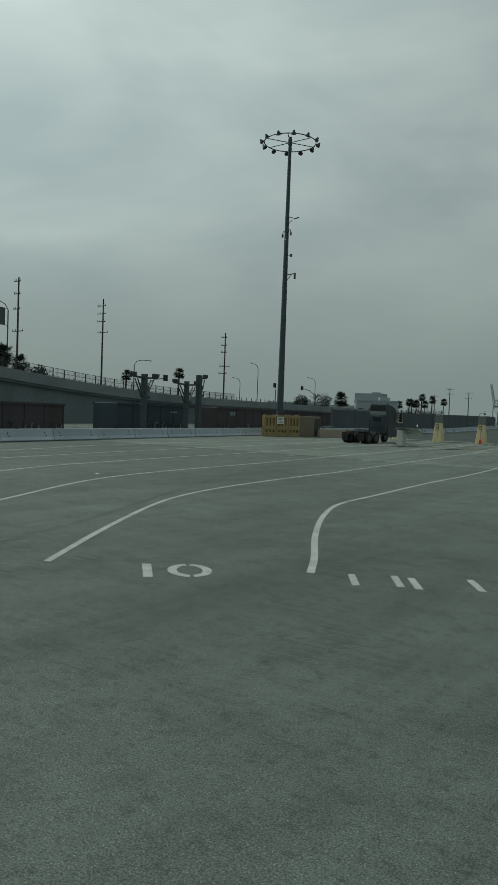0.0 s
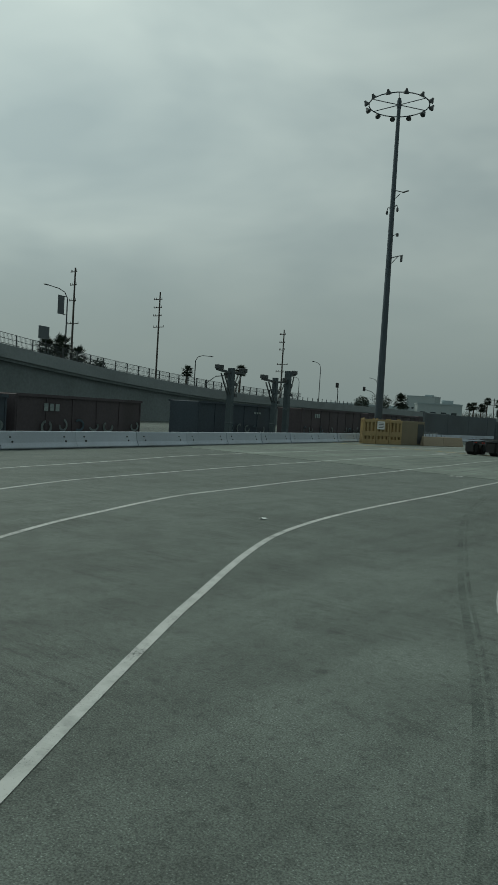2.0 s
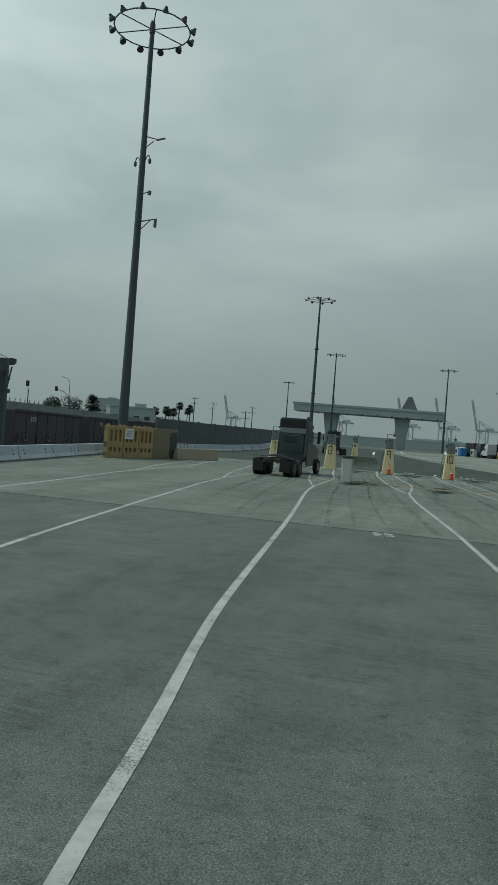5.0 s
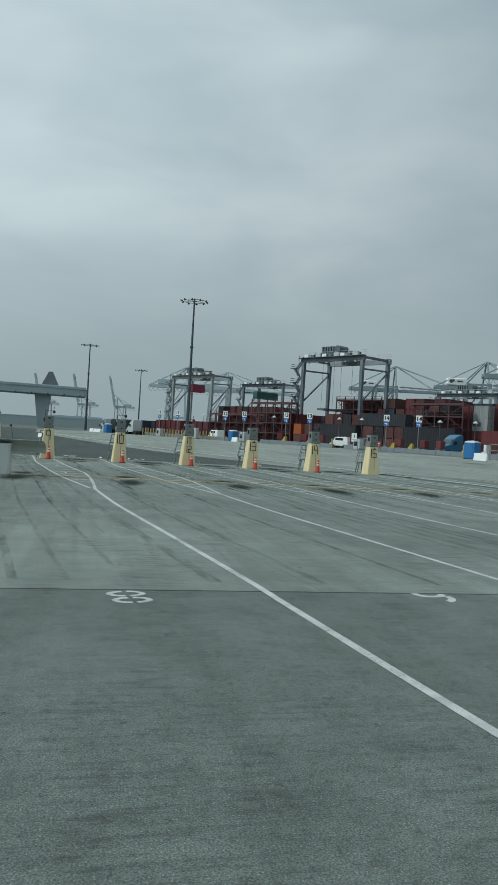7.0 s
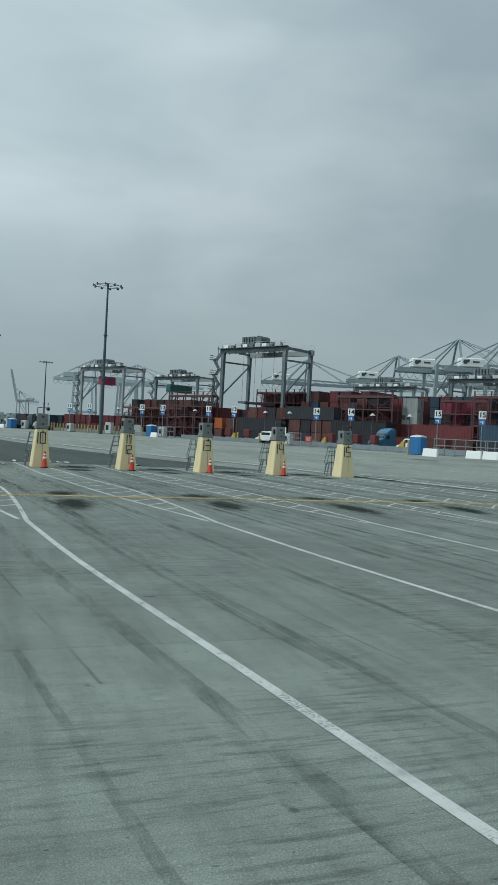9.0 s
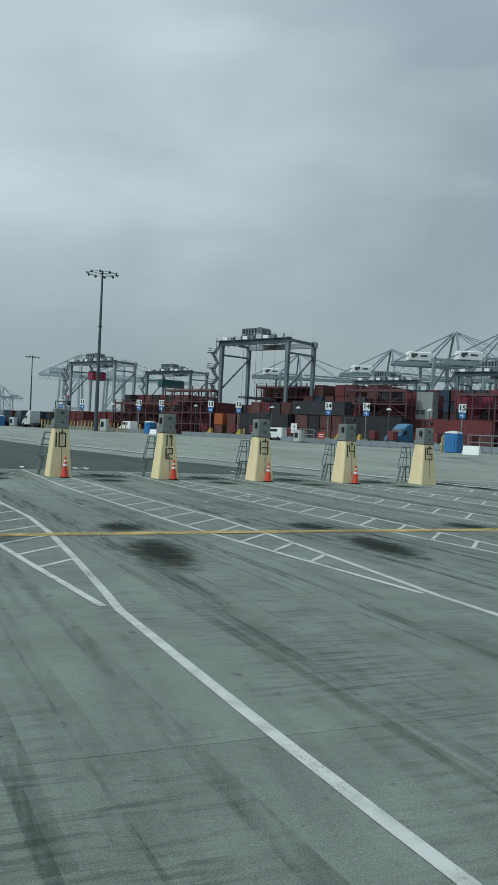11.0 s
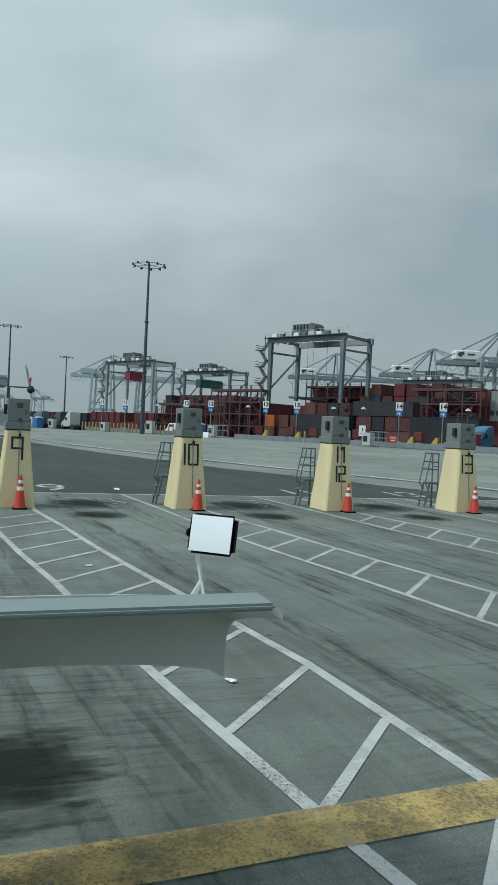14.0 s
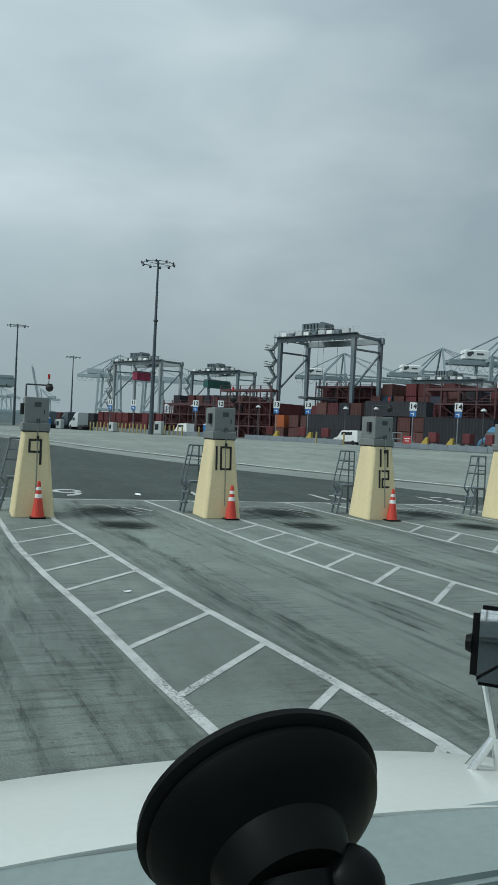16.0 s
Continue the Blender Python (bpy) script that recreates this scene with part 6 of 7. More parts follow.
def build_litter(x, y, size, seed):
    """A crumpled scrap of paper or plastic on the paving."""
    rr = random.Random(seed)
    bm = bmesh.new()
    bmesh.ops.create_grid(bm, x_segments=4, y_segments=3, size=size / 2)
    for v in bm.verts:
        v.co = Vector((v.co.x * rr.uniform(0.8, 1.2), v.co.y * rr.uniform(0.4, 0.8), 0.012 + rr.uniform(0, 0.22) * size))
    bmesh.ops.solidify(bm, geom=bm.faces[:], thickness=0.004)
    ob = solo("litter", bm, SIGNW if seed % 2 else TYRE, "crumpled pale scrap of litter on the paving" if seed % 2 else "torn strip of black tyre rubber on the paving", "litter", "", "litter on the paving")
    put(ob, x, y, max(0.0, ground_z(x, y)) if -41 < y < 4.4 else ground_z(x, y), rr.uniform(0, 6))


for k, (lx, ly, ls) in enumerate(((1.89, -61.04, 0.15), (-0.3, -15.3, 0.1), (-1.1, 6.0, 0.3), (0.9, 6.4, 0.2), (-3.9, -9.0, 0.1), (3.4, -10.6, 0.12), (6.6, 5.2, 0.35), (2.3, -14.0, 0.1), (-3.3, -14.9, 0.1), (8.4, -12.5, 0.1), (5.7, -8.4, 0.1))):
    build_litter(lx, ly, ls, 2 * k + (0 if k in (1, 3, 6, 7, 9) else 1))


def build_van(s, q, turn, h=2.2):
    t = thing("utility_van", "small white utility vehicle parked behind the kerb wall", "van", "parked vans", yard(s, q), YARD_A + turn)
    bm = bmesh.new()
    vs = [(-2.3, 0.45), (2.3, 0.45), (2.35, 1.0), (1.5, 1.15), (0.9, h - 0.1), (-2.2, h)]
    a = [bm.verts.new((x, -0.95, z)) for x, z in vs]
    b = [bm.verts.new((x, 0.95, z)) for x, z in vs]
    for k in range(len(vs)):
        bm.faces.new((a[k], a[(k + 1) % len(vs)], b[(k + 1) % len(vs)], b[k]))
    bm.faces.new(a[::-1])
    bm.faces.new(b)
    bevel(bm, 0.1, 2)
    part("body", bm, WHITE, t, "", True)
    bm = bmesh.new()
    box(bm, (-0.2, 0, h - 0.55), (2.0, 1.94, 0.5))
    part("window", bm, GLASS, t)
    for x in (1.4, -1.4):
        for y in (-0.85, 0.85):
            bm = bmesh.new()
            rod(bm, (x, y - 0.12, 0.36), (x, y + 0.12, 0.36), 0.36, seg=16)
            part("wheel", bm, TYRE, t)


build_van(-18, 2, radians(95), 2.3)
build_van(14, 3, radians(95), 2.4)
build_van(50, -1, radians(80), 2.4)
build_van(92, -3, radians(90), 2.2)
build_van(97, -3, radians(90), 2.2)

# ---------------------------------------------------------------- quay cranes


def build_sts(x, y, rz, up=False, size=1.0, material=None, house=True):
    mt = material or QUAY
    t = thing("quay_crane", "tall ship-to-shore crane, haze put into its pale colour" if up or material else "grey ship-to-shore crane with a white machinery house", "quay crane", "quay cranes", (x, y, 1), rz)
    S = size
    for gx in (-9, 9):
        for gy in (-11, 11):
            bm = bmesh.new()
            beam(bm, (gx * S, gy * S, 0), (gx * 0.8 * S, gy * S, 44 * S), 1.6 * S, 1.6 * S)
            part("leg", bm, mt, t)
    bm = bmesh.new()
    for gy in (-11, 11):
        beam(bm, (-9 * S, gy * S, 14 * S), (9 * S, gy * S, 14 * S), 1.4 * S, 1.6 * S)
        beam(bm, (-9 * S, gy * S, 15 * S), (7 * S, gy * S, 42 * S), 0.9 * S, 0.9 * S)
        beam(bm, (-8 * S, gy * S, 43 * S), (8 * S, gy * S, 43 * S), 1.2 * S, 1.2 * S)
    for gx in (-9, 9):
        beam(bm, (gx * S, -11 * S, 14 * S), (gx * S, 11 * S, 14 * S), 1.2 * S, 1.6 * S)
        beam(bm, (gx * 0.8 * S, -11 * S, 42 * S), (gx * 0.8 * S, 11 * S, 42 * S), 1.2 * S, 1.6 * S)
    part("frame", bm, mt, t)
    bm = bmesh.new()
    for gy in (-3, 3):
        beam(bm, (-26 * S, gy * S, 41 * S), (10 * S, gy * S, 41 * S), 1.2 * S, 2.4 * S)
    for k in range(9):
        xx = (-26 + 4 * k) * S
        beam(bm, (xx, -3 * S, 41 * S), (xx, 3 * S, 41 * S), 0.5 * S, 0.6 * S)
    part("girder", bm, mt, t)
    apex = Vector((7 * S, 0, 59 * S))
    bm = bmesh.new()
    for gy in (-1, 1):
        beam(bm, (7 * S, gy * 9 * S, 43 * S), apex + Vector((0, gy * 1.5 * S, 0)), 1.0 * S, 1.0 * S)
        beam(bm, (-8 * S, gy * 9 * S, 43 * S), apex + Vector((0, gy * 1.5 * S, 0)), 0.8 * S, 0.8 * S)
        beam(bm, (-25 * S, gy * 3 * S, 42 * S), apex + Vector((0, gy * 1.5 * S, 0)), 0.5 * S, 0.5 * S)
    part("apex_frame", bm, mt, t)
    bm = bmesh.new()
    L = 56 * S
    hinge = Vector((11 * S, 0, 41 * S))
    d = Vector((math.cos(radians(78)), 0, math.sin(radians(78)))) if up else Vector((1, 0, 0))
    nn = Vector((-d.z, 0, d.x))
    for gy in (-3, 3):
        o = Vector((0, gy * S, 0))
        beam(bm, hinge + o, hinge + d * L + o, 1.0 * S, 1.8 * S)
        beam(bm, hinge + o + nn * 3 * S, hinge + d * L * 0.95 + o + nn * 1.2 * S, 0.5 * S, 0.5 * S)
    for k in range(10):
        p = hinge + d * L * k / 9
        beam(bm, p + Vector((0, -3 * S, 0)), p + Vector((0, 3 * S, 0)), 0.5 * S, 0.5 * S)
        beam(bm, p + nn * 2.6 * S * (1 - 0.06 * k) + Vector((0, -3 * S, 0)), p + d * L / 9 * 0.9 + Vector((0, -3 * S, 0)), 0.35 * S, 0.35 * S)
    part("boom", bm, mt, t)
    bm = bmesh.new()
    for f in ((0.5, 0.95) if not up else (0.45,)):
        for gy in (-1, 1):
            rod(bm, apex + Vector((0, gy * 1.5 * S, 0)), hinge + d * L * f + Vector((0, gy * 3 * S, 0)), 0.17 * S, seg=4)
    part("stay", bm, mt, t)
    if house:
        bm = bmesh.new()
        box(bm, (-12 * S, 0, 45.0 * S), (12.8 * S, 6.6 * S, 4.6 * S))
        bevel(bm, 0.4 * S)
        part("machinery_house", bm, WHITE if not material else mt, t, "white machinery house")
        if not material:
            bm = bmesh.new()
            rod(bm, (-16 * S, -3.28 * S, 45.2 * S), (-16 * S, -3.42 * S, 45.2 * S), 1.2 * S, seg=12)
            rod(bm, (-14.6 * S, -3.28 * S, 45.8 * S), (-14.6 * S, -3.42 * S, 45.8 * S), 0.8 * S, seg=10)
            box(bm, (-10.4 * S, -3.33 * S, 45.3 * S), (3.6 * S, 0.12 * S, 0.9 * S))
            part("emblem", bm, DARKSTEEL, t, "dark painted marks")
        bm = bmesh.new()
        for k in range(8):
            for j in range(6):
                u0, u1 = j / 6, (j + 1) / 6
                x0 = (-26 + 4.2 * k) * S
                z = lambda u: 39.5 * S - 3.2 * S * 4 * u * (1 - u)
                rod(bm, (x0 + 4.2 * S * u0, -4.5 * S, z(u0)), (x0 + 4.2 * S * u1, -4.5 * S, z(u1)), 0.12 * S, seg=3)
        part("festoon_cable", bm, DARKSTEEL, t)
    return t


BOOM = radians(-16)
for hx, hy in ((198, 328), (184, 252), (197.5, 234.5), (169, 386), (240, 240), (262, 300)):
    build_sts(hx + 13 * 0.85 * math.cos(BOOM), hy + 13 * 0.85 * math.sin(BOOM), BOOM, False, 0.85)
# farthest cranes, their haze carried by the base colour alone
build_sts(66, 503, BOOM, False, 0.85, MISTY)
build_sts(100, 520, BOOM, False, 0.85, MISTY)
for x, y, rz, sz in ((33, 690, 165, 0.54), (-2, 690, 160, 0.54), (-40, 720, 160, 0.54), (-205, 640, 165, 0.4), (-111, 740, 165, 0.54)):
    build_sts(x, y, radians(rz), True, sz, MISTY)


# ---------------------------------------------------------------- gate canopy in the distance
def build_canopy():
    t = thing("gate_canopy", "long grey gate canopy on flared columns, far off", "canopy")
    y = 225
    a, b = Vector((-58, y, 14.6)), Vector((-2, y + 3, 14.2))
    bm = bmesh.new()
    beam(bm, a, b, 14, 2.6)
    beam(bm, a + Vector((0, -7, 1.5)), b + Vector((0, -7, 1.5)), 0.6, 1.0)
    bevel(bm, 0.1)
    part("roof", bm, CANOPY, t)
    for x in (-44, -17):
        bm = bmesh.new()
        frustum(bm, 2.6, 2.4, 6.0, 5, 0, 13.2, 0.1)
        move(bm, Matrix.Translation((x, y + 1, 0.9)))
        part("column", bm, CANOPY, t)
    bm = bmesh.new()
    for k in range(9):
        rod(bm, (-48 + 5.5 * k, y - 6, 13.4), (-48 + 5.5 * k, y - 6, 12.6), 0.25, seg=8)
    part("lamp", bm, DARKSTEEL, t)
    bm = bmesh.new()
    frustum(bm, 7, 5, 1.5, 1.5, 0, 6, 0.2)
    move(bm, Matrix.Translation((-15, y + 8, 15.8)))
    solo("stockpile", bm, WALLD, "dark peaked hood standing behind the canopy", "hood")


build_canopy()


# ---------------------------------------------------------------- bobtail tractor ahead
def wheel(bm_t, bm_r, x, y, r=0.52, w=0.28):
    rod(bm_t, (x - w / 2, y, r), (x + w / 2, y, r), r, seg=24)
    rod(bm_r, (x - w / 2 - 0.01, y, r), (x + w / 2 + 0.01, y, r), r * 0.56, seg=18)


def build_bobtail(x, y, rz, z0=0.0):
    t = thing("truck_tractor", "dark bobtail truck tractor with a tall roof fairing, facing away", "truck", "bobtail tractors", (x, y, z0), rz)
    bm = bmesh.new()
    for sx in (-0.45, 0.45):
        box(bm, (sx, 1.2, 0.95), (0.12, 8.0, 0.28))
    for yy in (-2.6, -1.2, 0.3, 1.8):
        box(bm, (0, yy, 0.95), (0.9, 0.15, 0.22))
    part("chassis", bm, DARKSTEEL, t)
    bm = bmesh.new()
    box(bm, (0, -1.3, 1.2), (0.95, 1.1, 0.1))
    lathe(bm, [(0.45, 1.24), (0.45, 1.3)], 16, Matrix.Translation((0, -1.3, 0)))
    part("fifth_wheel", bm, DARKSTEEL, t)
    bm = bmesh.new()
    box(bm, (0, 2.75, 1.95), (1.95, 1.9, 2.1))
    bevel(bm, 0.1, 2)
    cab = part("cab", bm, TRUCKD, t, "", True)
    bm = bmesh.new()
    vs = [(1.8, 3.0), (3.7, 3.0), (3.5, 3.3), (2.8, 3.6), (1.8, 3.7)]
    a = [bm.verts.new((-0.97, p, z)) for p, z in vs]
    b = [bm.verts.new((0.97, p, z)) for p, z in vs]
    for k in range(5):
        bm.faces.new((a[k], a[(k + 1) % 5], b[(k + 1) % 5], b[k]))
    bm.faces.new(a[::-1])
    bm.faces.new(b)
    bmesh.ops.recalc_face_normals(bm, faces=bm.faces[:])
    bevel(bm, 0.08, 2)
    part("roof_fairing", bm, TRUCKD, t, "", True)
    # black plate on the closed back: shade of the fairing's hollow as colour
    bm = bmesh.new()
    box(bm, (0, 1.78, 3.32), (1.7, 0.06, 0.5))
    part("fairing_recess_shade", bm, BLACK, t)
    bm = bmesh.new()
    box(bm, (0, 1.77, 2.86), (1.75, 0.06, 0.34))
    bevel(bm, 0.02)
    part("upper_panel", bm, TRUCKW, t, "pale grey upper panel")
    bm = bmesh.new()
    box(bm, (0, 1.77, 2.05), (1.6, 0.08, 1.2))
    bevel(bm, 0.03)
    part("rear_panel", bm, TRUCKD, t)
    bm = bmesh.new()
    box(bm, (-0.1, 1.73, 2.3), (0.9, 0.04, 0.5))
    bevel(bm, 0.015)
    part("rear_window", bm, GLASS, cab, "dark rear window")
    bm = bmesh.new()
    box(bm, (0, 4.75, 1.4), (1.8, 2.3, 1.15))
    bevel(bm, 0.2, 2)
    part("bonnet", bm, TRUCKD, t, "", True)
    for sx in (-1.0, 1.0):
        bm = bmesh.new()
        box(bm, (sx, 2.75, 1.35), (0.08, 1.8, 1.5))
        bevel(bm, 0.03)
        part("side_fairing", bm, TRUCKD, t)
        bm = bmesh.new()
        box(bm, (sx * 1.28, 3.9, 2.5), (0.16, 0.25, 0.85))
        rod(bm, (sx * 0.95, 3.6, 2.5), (sx * 1.28, 3.9, 2.5), 0.03, seg=6)
        part("mirror", bm, BLACK, t)
    bm = bmesh.new()
    rod(bm, (0.98, 1.66, 1.2), (0.98, 1.66, 3.8), 0.09, seg=10)
    part("exhaust_stack", bm, DARKSTEEL, t)
    for yy in (-0.6, -1.95):
        for sx in (-0.95, 0.95):
            bt, br = bmesh.new(), bmesh.new()
            wheel(bt, br, sx - 0.17, yy)
            wheel(bt, br, sx + 0.17, yy)
            w = part("wheel", bt, TYRE, t, "dual rubber tyres")
            part("rim", br, DARKSTEEL, w)
    for sx in (-1.0, 1.0):
        bt, br = bmesh.new(), bmesh.new()
        wheel(bt, br, sx, 4.9)
        w = part("wheel", bt, TYRE, t)
        part("rim", br, STEEL, w)
    for sx in (-0.85, 0.85):
        bm = bmesh.new()
        box(bm, (sx, -2.72, 0.62), (0.66, 0.03, 0.7))
        box(bm, (sx, -2.2, 1.18), (0.66, 1.0, 0.03))
        part("mud_flap", bm, BLACK, t)
    bm = bmesh.new()
    box(bm, (0, -2.76, 0.98), (1.0, 0.05, 0.14))
    bar = part("tail_bar", bm, BLACK, t)
    for dx in (-0.4, -0.26, 0.26, 0.4):
        bm = bmesh.new()
        rod(bm, (dx, -2.78, 0.98), (dx, -2.8, 0.98), 0.05, seg=10)
        part("tail_lamp", bm, RED, bar, "round red tail lamp")
    bm = bmesh.new()
    for k in range(3):
        pts = [(-0.3 + 0.3 * k, 1.8, 1.9), (-0.2 + 0.25 * k, 0.9, 1.4), (-0.1 + 0.1 * k, 0.0, 1.2)]
        for a, b in zip(pts, pts[1:]):
            rod(bm, a, b, 0.025, seg=6)
    part("air_hose", bm, BLACK, t)


build_bobtail(-10.3, -15.8, radians(-3.5))
build_bobtail(-17.2, 55, radians(20), ground_z(-17.2, 55))


# ---------------------------------------------------------------- the truck that carries the view, where it comes to rest
EYE = Vector((-5.727, -19.506, 2.353))      # the driver's eye, where the truck stands


def build_host_truck():
    """Only what shows over the dashboard: the hood on its nose, the cowl and the fender mirror."""
    t = thing("delivery_truck", "white truck hood with a chrome fender mirror, standing in its lane", "truck", "", (EYE.x + 0.449, EYE.y + 2.075, 0))
    org = Vector(t.location)
    bm = bmesh.new()
    rows = []
    prof = [(0.12, 1.05), (0.115, 1.18), (0.09, 1.3), (0.05, 1.37), (-0.06, 1.43), (-0.3, 1.5), (-0.55, 1.56), (-0.74, 1.6)]
    for y, z in prof:
        row = []
        for k in range(29):
            f = (k - 14) / 14
            crown = -0.03 * f ** 4 - 0.012 * f * f - 0.9 * max(0, abs(f) - 0.93) ** 1.2
            row.append(bm.verts.new((1.08 * f, y - 0.13 * f * f, z + crown)))
        rows.append(row)
    for p, q in zip(rows, rows[1:]):
        for k in range(28):
            bm.faces.new((p[k], p[k + 1], q[k + 1], q[k]))
    ext = bmesh.ops.extrude_face_region(bm, geom=bm.faces[:])
    for v in [e for e in ext["geom"] if isinstance(e, bmesh.types.BMVert)]:
        v.co.z -= 0.035
    part("hood", bm, HOODW, t, "glossy white hood", True)
    bm = bmesh.new()
    box(bm, (0, -0.86, 1.575), (2.0, 0.24, 0.035))
    bevel(bm, 0.012, 2)
    part("cowl", bm, COWL, t, "grey-green cowl")
    bm = bmesh.new()
    frustum(bm, 0.62, 0.66, 0.66, 0.72, 0.0, 1.4, 0.06)
    move(bm, Matrix.Translation((-0.7, -0.44, 0)))
    bevel(bm, 0.03, 2)
    part("nose", bm, HOODW, t, "white painted nose under the hood", True)
    # fender mirror on its chrome tripod, its glass turned to the driver
    c = EYE + Vector((1.256, 1.533, -0.513))
    m = Matrix.Translation(-org) @ look(c, c * 2 - EYE + Vector((0.1, 0, 0.12)))
    bm = bmesh.new()
    box(bm, (0, 0, -0.03), (0.25, 0.2, 0.07), m=m)
    bevel(bm, 0.022, 3)
    mir = part("mirror_housing", bm, RUBBER, t, "black fender mirror housing", True)
    bm = bmesh.new()
    box(bm, (0.006, 0, 0.008), (0.222, 0.178, 0.004), m=m)
    part("mirror_glass", bm, MIRROR, mir, "mirror glass")
    bm = bmesh.new()
    rod(bm, m @ Vector((-0.125, 0.0, -0.03)), m @ Vector((-0.14, 0.0, -0.03)), 0.026, 0.02, 16)
    part("pivot_knob", bm, RUBBER, mir)
    o = EYE - org
    top, knee = o + Vector((1.206, 1.626, -0.6)), o + Vector((1.241, 1.606, -0.756))
    bm = bmesh.new()
    rod(bm, top + Vector((0, 0, 0.03)), knee, 0.011, seg=10)
    for q in ((1.166, 1.646, -0.906), (1.276, 1.606, -0.916), (1.226, 1.746, -0.936)):
        rod(bm, knee, o + Vector(q), 0.011, seg=10)
    part("mirror_stay", bm, CHROME, mir, "chrome tubular stay", True)


def build_phone_mount():
    """Suction cup for the windscreen with its arm, low before the eye."""
    right, up, back = Vector((0.95, -0.312, 0)), Vector((0.13, 0.395, 0.909)), Vector((-0.284, -0.864, 0.416))
    at = EYE + Vector((0.097, 0.27, -0.143)) + right * 0.0035
    t = thing("phone_mount", "black rubber suction cup phone mount with a plastic arm", "phone mount", "", at)
    nrm = (0.62 * back + 0.785 * (0.42 * right - 0.905 * up)).normalized()
    m = nrm.to_track_quat("Z", "Y").to_matrix().to_4x4()
    bm = bmesh.new()
    lathe(bm, [(0.044, -0.004), (0.0475, -0.002), (0.048, 0.001), (0.046, 0.003), (0.0445, 0.0035), (0.0455, 0.006), (0.044, 0.009), (0.036, 0.015), (0.026, 0.02), (0.023, 0.03), (0.021, 0.034)], 64, m)
    part("suction_cup", bm, RUBBER, t, "black rubber cup", True)
    neck = m @ Vector((0, 0, 0.03))
    low = neck + right * 0.012 - up * 0.05 + back * 0.015
    bm = bmesh.new()
    rod(bm, neck, low, 0.017, 0.014, 20)
    part("neck", bm, RUBBER, t, "black plastic neck", True)
    bm = bmesh.new()
    rod(bm, neck + right * 0.02, low + right * 0.035 - up * 0.02, 0.01, 0.012, 16)
    bmesh.ops.create_uvsphere(bm, u_segments=16, v_segments=10, radius=0.013, matrix=Matrix.Translation(neck + right * 0.02))
    rod(bm, low + right * 0.035 - up * 0.02, Vector((0.05, 0.83, -0.62)), 0.008, 0.008, 10)
    part("arm", bm, RUBBER, t, "black ball-joint arm", True)


build_phone_mount()
build_host_truck()

# ---------------------------------------------------------------- beyond the railway


def build_signal_column(s, top, arms, wide):
    x, y, _ = rail(s, 5.0)
    t = thing("camera_column", "dark steel inspection column with bracket arms and cameras", "column", "inspection columns", (x, y, -2.2), RAIL_A)
    H = top + 2.2
    bm = bmesh.new()
    box(bm, (0, 0, H / 2), (wide, wide, H))
    for k in range(int(H / 1.4)):
        box(bm, (0, 0, 0.7 + 1.4 * k), (wide + 0.06, wide + 0.06, 0.1))
    bevel(bm, 0.02)
    part("shaft", bm, COLUMN, t)
    for side, reach in arms:
        bm = bmesh.new()
        beam(bm, (0, 0, H - 0.4), (side * reach, 0, H - 0.25), 0.16, 0.18)
        for dy in (-0.15, 0.15):
            beam(bm, (side * 0.2, dy, H - 2.2), (side * reach * 0.6, dy, H - 0.5), 0.09, 0.09)
        br = part("bracket", bm, DARKSTEEL, t)
        for f in (0.72, 0.98):
            bm = bmesh.new()
            box(bm, (side * reach * f, 0, H - 0.05), (0.36, 0.3, 0.34))
            bevel(bm, 0.03)
            part("camera", bm, DARKSTEEL, br)
    for k, z in enumerate((H - 1.3, H - 2.2)):
        bm = bmesh.new()
        box(bm, (wide / 2 + 0.2 + 0.1 * (k % 2), -0.1, z), (0.4, 0.24, 0.28))
        part("camera_box", bm, DARKSTEEL, t)


build_signal_column(25.8, 5.75, ((1, 2.3), (-1, 2.3)), 0.46)
build_signal_column(33.8, 5.5, ((-1, 2.6), (1, 2.6)), 0.42)
build_signal_column(36.4, 6.3, ((1, 1.6),), 0.5)


def lamp_at(s, d, top, reach, flip):
    x, y, _ = rail(s, d)
    lamp = put(build_street_lamp(top - ground_z(x, y), reach), x, y, ground_z(x, y), RAIL_A + (math.pi if flip else 0))
    return lamp


lamp_at(64.0, 58, 19.9, 4.5, False)
lamp_at(102.4, 58, 13.4, 6.0, True)
lamp_at(167, 58, 17.0, 5.0, False)
lamp_at(216, 58, 15.6, 7.0, False)
lamp_at(190, 75, 14.0, 5.0, False)


def build_signal(s, d, z, arm, flip):
    x, y, _ = rail(s, d)
    g = ground_z(x, y)
    t = thing("traffic_signal", "dark traffic signal mast arm with signal heads", "traffic signal", "traffic signals", (x, y, g), RAIL_A + (math.pi if flip else 0))
    bm = bmesh.new()
    rod(bm, (0, 0, 0), (0, 0, z - g - 1.5), 0.16, 0.13, 8)
    pts = [(0, 0, z - g - 2.2), (arm * 0.4, 0, z - g - 0.6), (arm, 0, z - g)]
    for a, b in zip(pts, pts[1:]):
        rod(bm, a, b, 0.1, 0.08, 8)
    part("mast_arm", bm, DARKSTEEL, t)
    for k in range(2):
        bm = bmesh.new()
        box(bm, (arm - 0.2 - 1.0 * k, 0, z - g), (0.5, 0.4, 1.4))
        bevel(bm, 0.05)
        part("signal_head", bm, BLACK, t)


build_signal(105.5, 57, 9.9, 9, False)
build_signal(214, 57, 11.6, 14, True)
build_signal(176, 56, 11.3, 1.5, True)


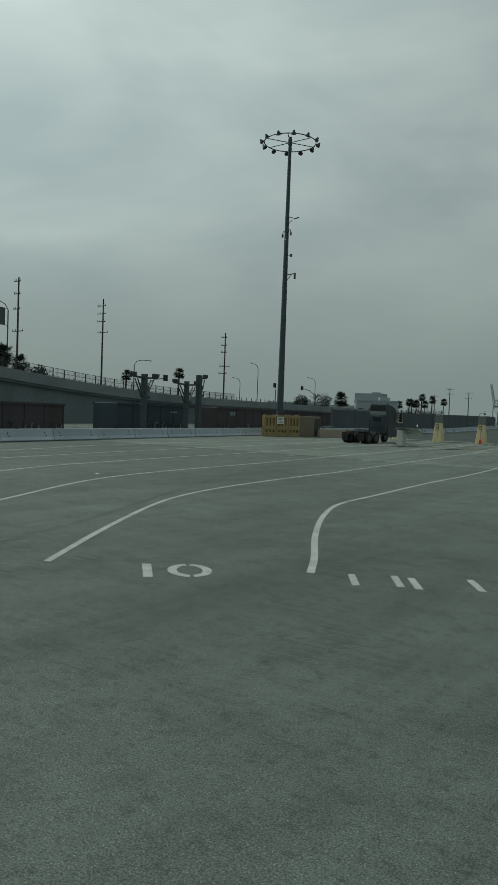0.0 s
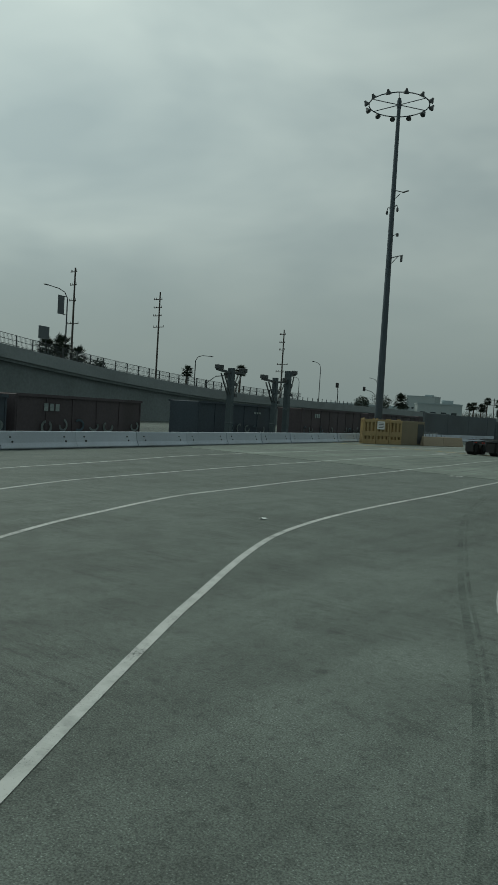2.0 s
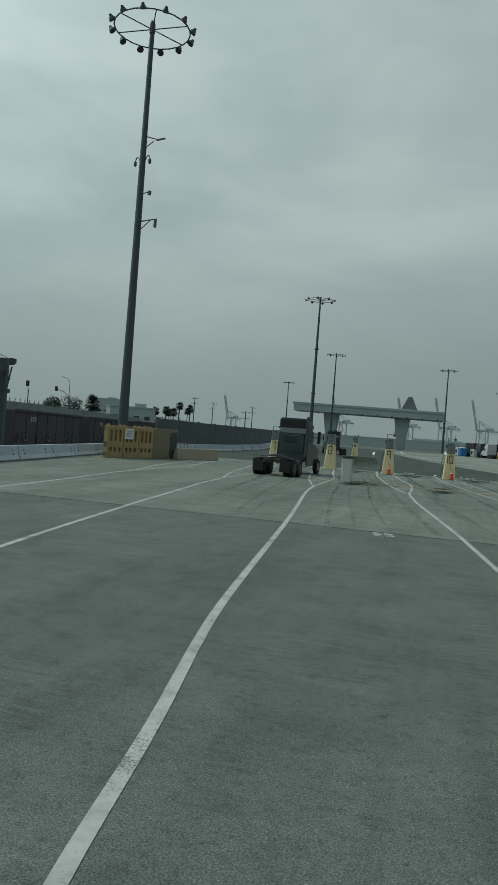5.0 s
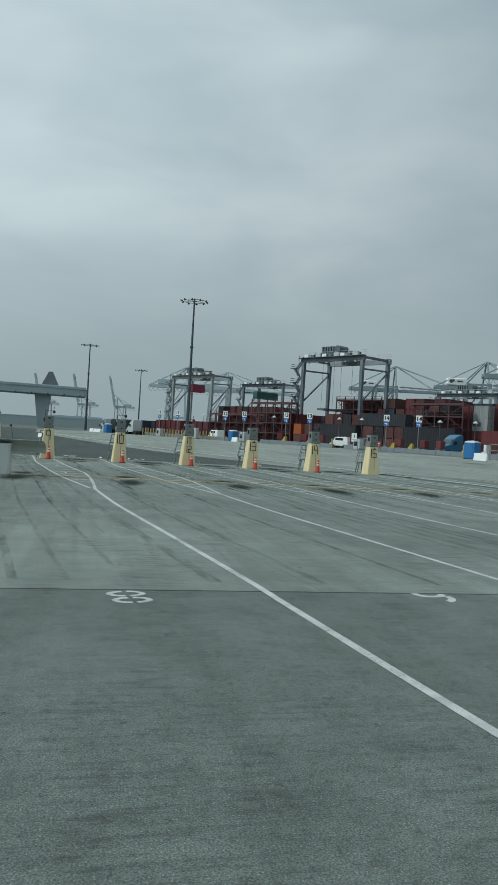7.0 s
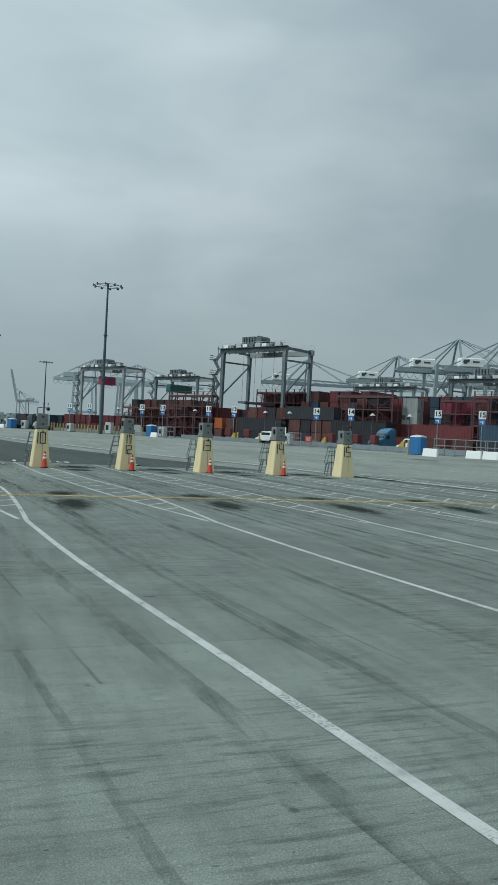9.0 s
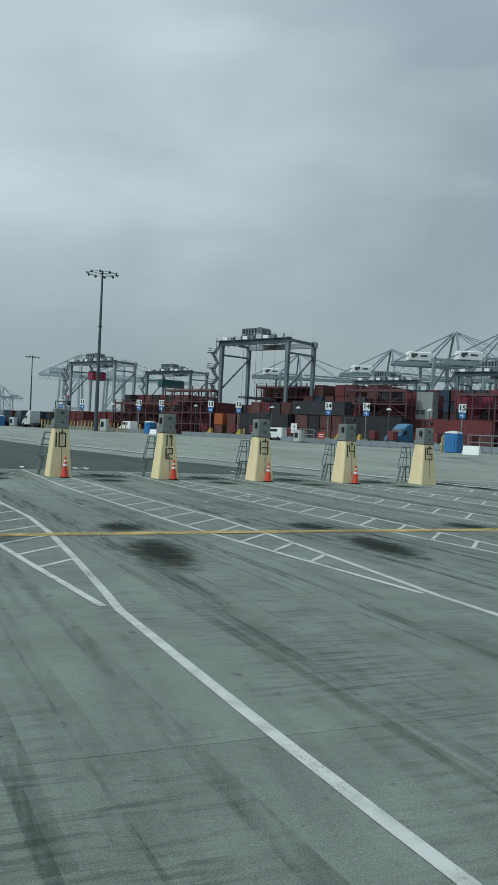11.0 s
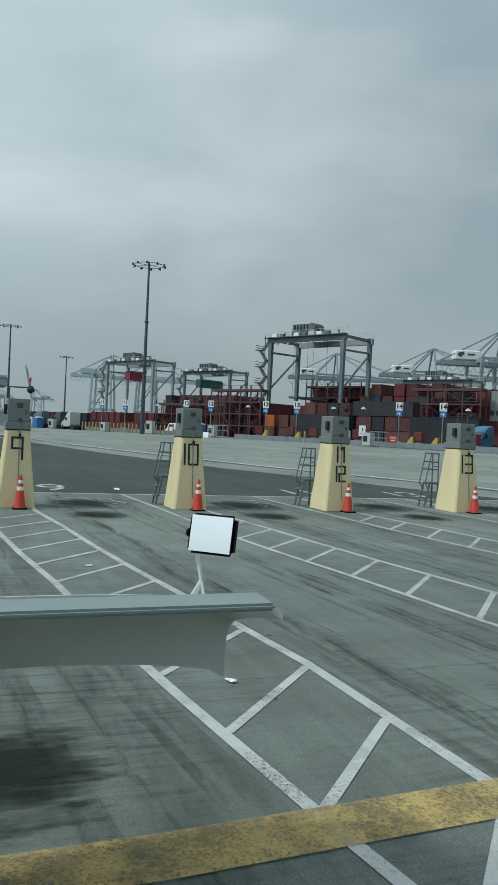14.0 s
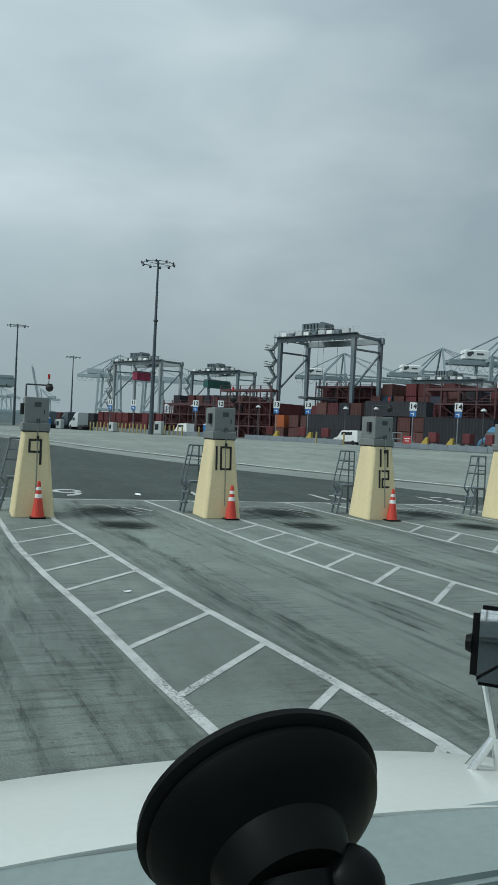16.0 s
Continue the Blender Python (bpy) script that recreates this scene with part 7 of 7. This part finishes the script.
def build_banner():
    x, y, _ = rail(62.6, 58)
    t = thing("street_banner", "dark cloth banner hanging from a street lamp", "banner", "", (x, y, 15.9), RAIL_A)
    bm = bmesh.new()
    box(bm, (0, 0, 1.4), (1.4, 0.06, 2.9))
    part("cloth", bm, WALLD, t)
    bm = bmesh.new()
    for z in (0.0, 2.85):
        rod(bm, (-0.7, 0, z), (1.4, 0, z), 0.05, seg=6)
    part("bracket", bm, DARKSTEEL, t)
    x, y, _ = rail(57.1, 56)
    g = ground_z(x, y)
    t = thing("road_sign", "back of a square road sign on two posts", "sign", "", (x, y, g), RAIL_A)
    bm = bmesh.new()
    box(bm, (0, 0, 12.3 - g), (2.2, 0.06, 1.9))
    part("plate", bm, WALLD, t)
    bm = bmesh.new()
    rod(bm, (-0.6, 0.1, 0), (-0.6, 0.1, 12 - g), 0.07, seg=6)
    rod(bm, (0.6, 0.1, 0), (0.6, 0.1, 12 - g), 0.07, seg=6)
    part("post", bm, DARKSTEEL, t)


build_banner()
for k, (s, d, top, sp) in enumerate(((64, 59, 11.0, 2.6), (69, 60, 9.8, 2.4), (62.5, 61, 10.6, 2.4), (66, 61.5, 10.0, 2.4), (100.6, 59, 9.6, 1.9), (122.8, 59, 11.6, 2.1))):
    x, y, _ = rail(s, d)
    g = ground_z(x, y)
    put(build_palm(top - g, 10 + k, sp), x, y, g)
for k, (s, d, top, r) in enumerate(((73, 60, 9.6, 2.6), (71.5, 61, 9.0, 2.4), (74.5, 60.5, 8.9, 2.2), (212, 62, 9.6, 3.4))):
    x, y, _ = rail(s, d)
    g = ground_z(x, y)
    put(build_tree(top - g, r, 30 + k), x, y, g)
for k, (x, y, top, sp) in enumerate(((-100.9, 209.7, 11.6, 2.4), (-103.5, 210.5, 8.8, 2.6), (-97, 211.2, 10.6, 2.4), (-106, 209, 9.4, 2.6), (-131, 196, 9.5, 5.0), (-158.5, 381, 14.0, 3.6), (-170, 378, 12.5, 4.0), (-178, 376, 13.0, 4.0), (-186, 374, 12.0, 4.0))):
    put(build_palm(top - ground_z(x, y), 50 + k, sp), x, y, ground_z(x, y))
for k, (x, y, top, r) in enumerate(((-138, 193, 11.5, 5), (-165, 379, 9, 7), (-176, 376, 9, 7), (-188, 372, 9, 7))):
    put(build_tree(top - ground_z(x, y), r, 70 + k), x, y, ground_z(x, y))


def build_house(x, y, w, d, h, rz, label, panes=True):
    t = thing("far_building", label, "building", "far buildings", (x, y, ground_z(x, y)), rz)
    bm = bmesh.new()
    box(bm, (0, 0, h / 2), (w, d, h))
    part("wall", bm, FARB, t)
    bm = bmesh.new()
    box(bm, (0, 0, h + 0.15), (w + 0.4, d + 0.4, 0.5))
    box(bm, (w * 0.2, 0, h + 1.0), (w * 0.25, d * 0.4, 1.6))
    part("roof", bm, CANOPY, t)
    for k in range(int(w / 4) if panes else 0):
        bm = bmesh.new()
        box(bm, (-w / 2 + 2 + 4 * k, -d / 2 - 0.02, h * 0.55), (2.0, 0.1, 1.4))
        part("window", bm, GLASS, t)


build_house(-118, 203, 17, 12, 8.3, RAIL_A - 1.2, "pale flat-roofed building beyond the railway")
build_house(-150, 190, 22, 14, 6.5, RAIL_A - 1.2, "grey low building beyond the railway")
build_house(-30, 420, 120, 30, 5.5, 0.05, "long grey warehouse beyond the canopy, mist put into its colour", False)
build_house(90, 460, 160, 30, 6, 0.0, "long grey warehouse, mist put into its colour", False)
build_house(-300, 560, 26, 20, 24, 0.2, "plant building far away, mist put into its pale colour")
build_house(-330, 545, 40, 20, 12, 0.2, "low plant building far away, mist put into its pale colour")
build_tyre_marks()
build_slabs()
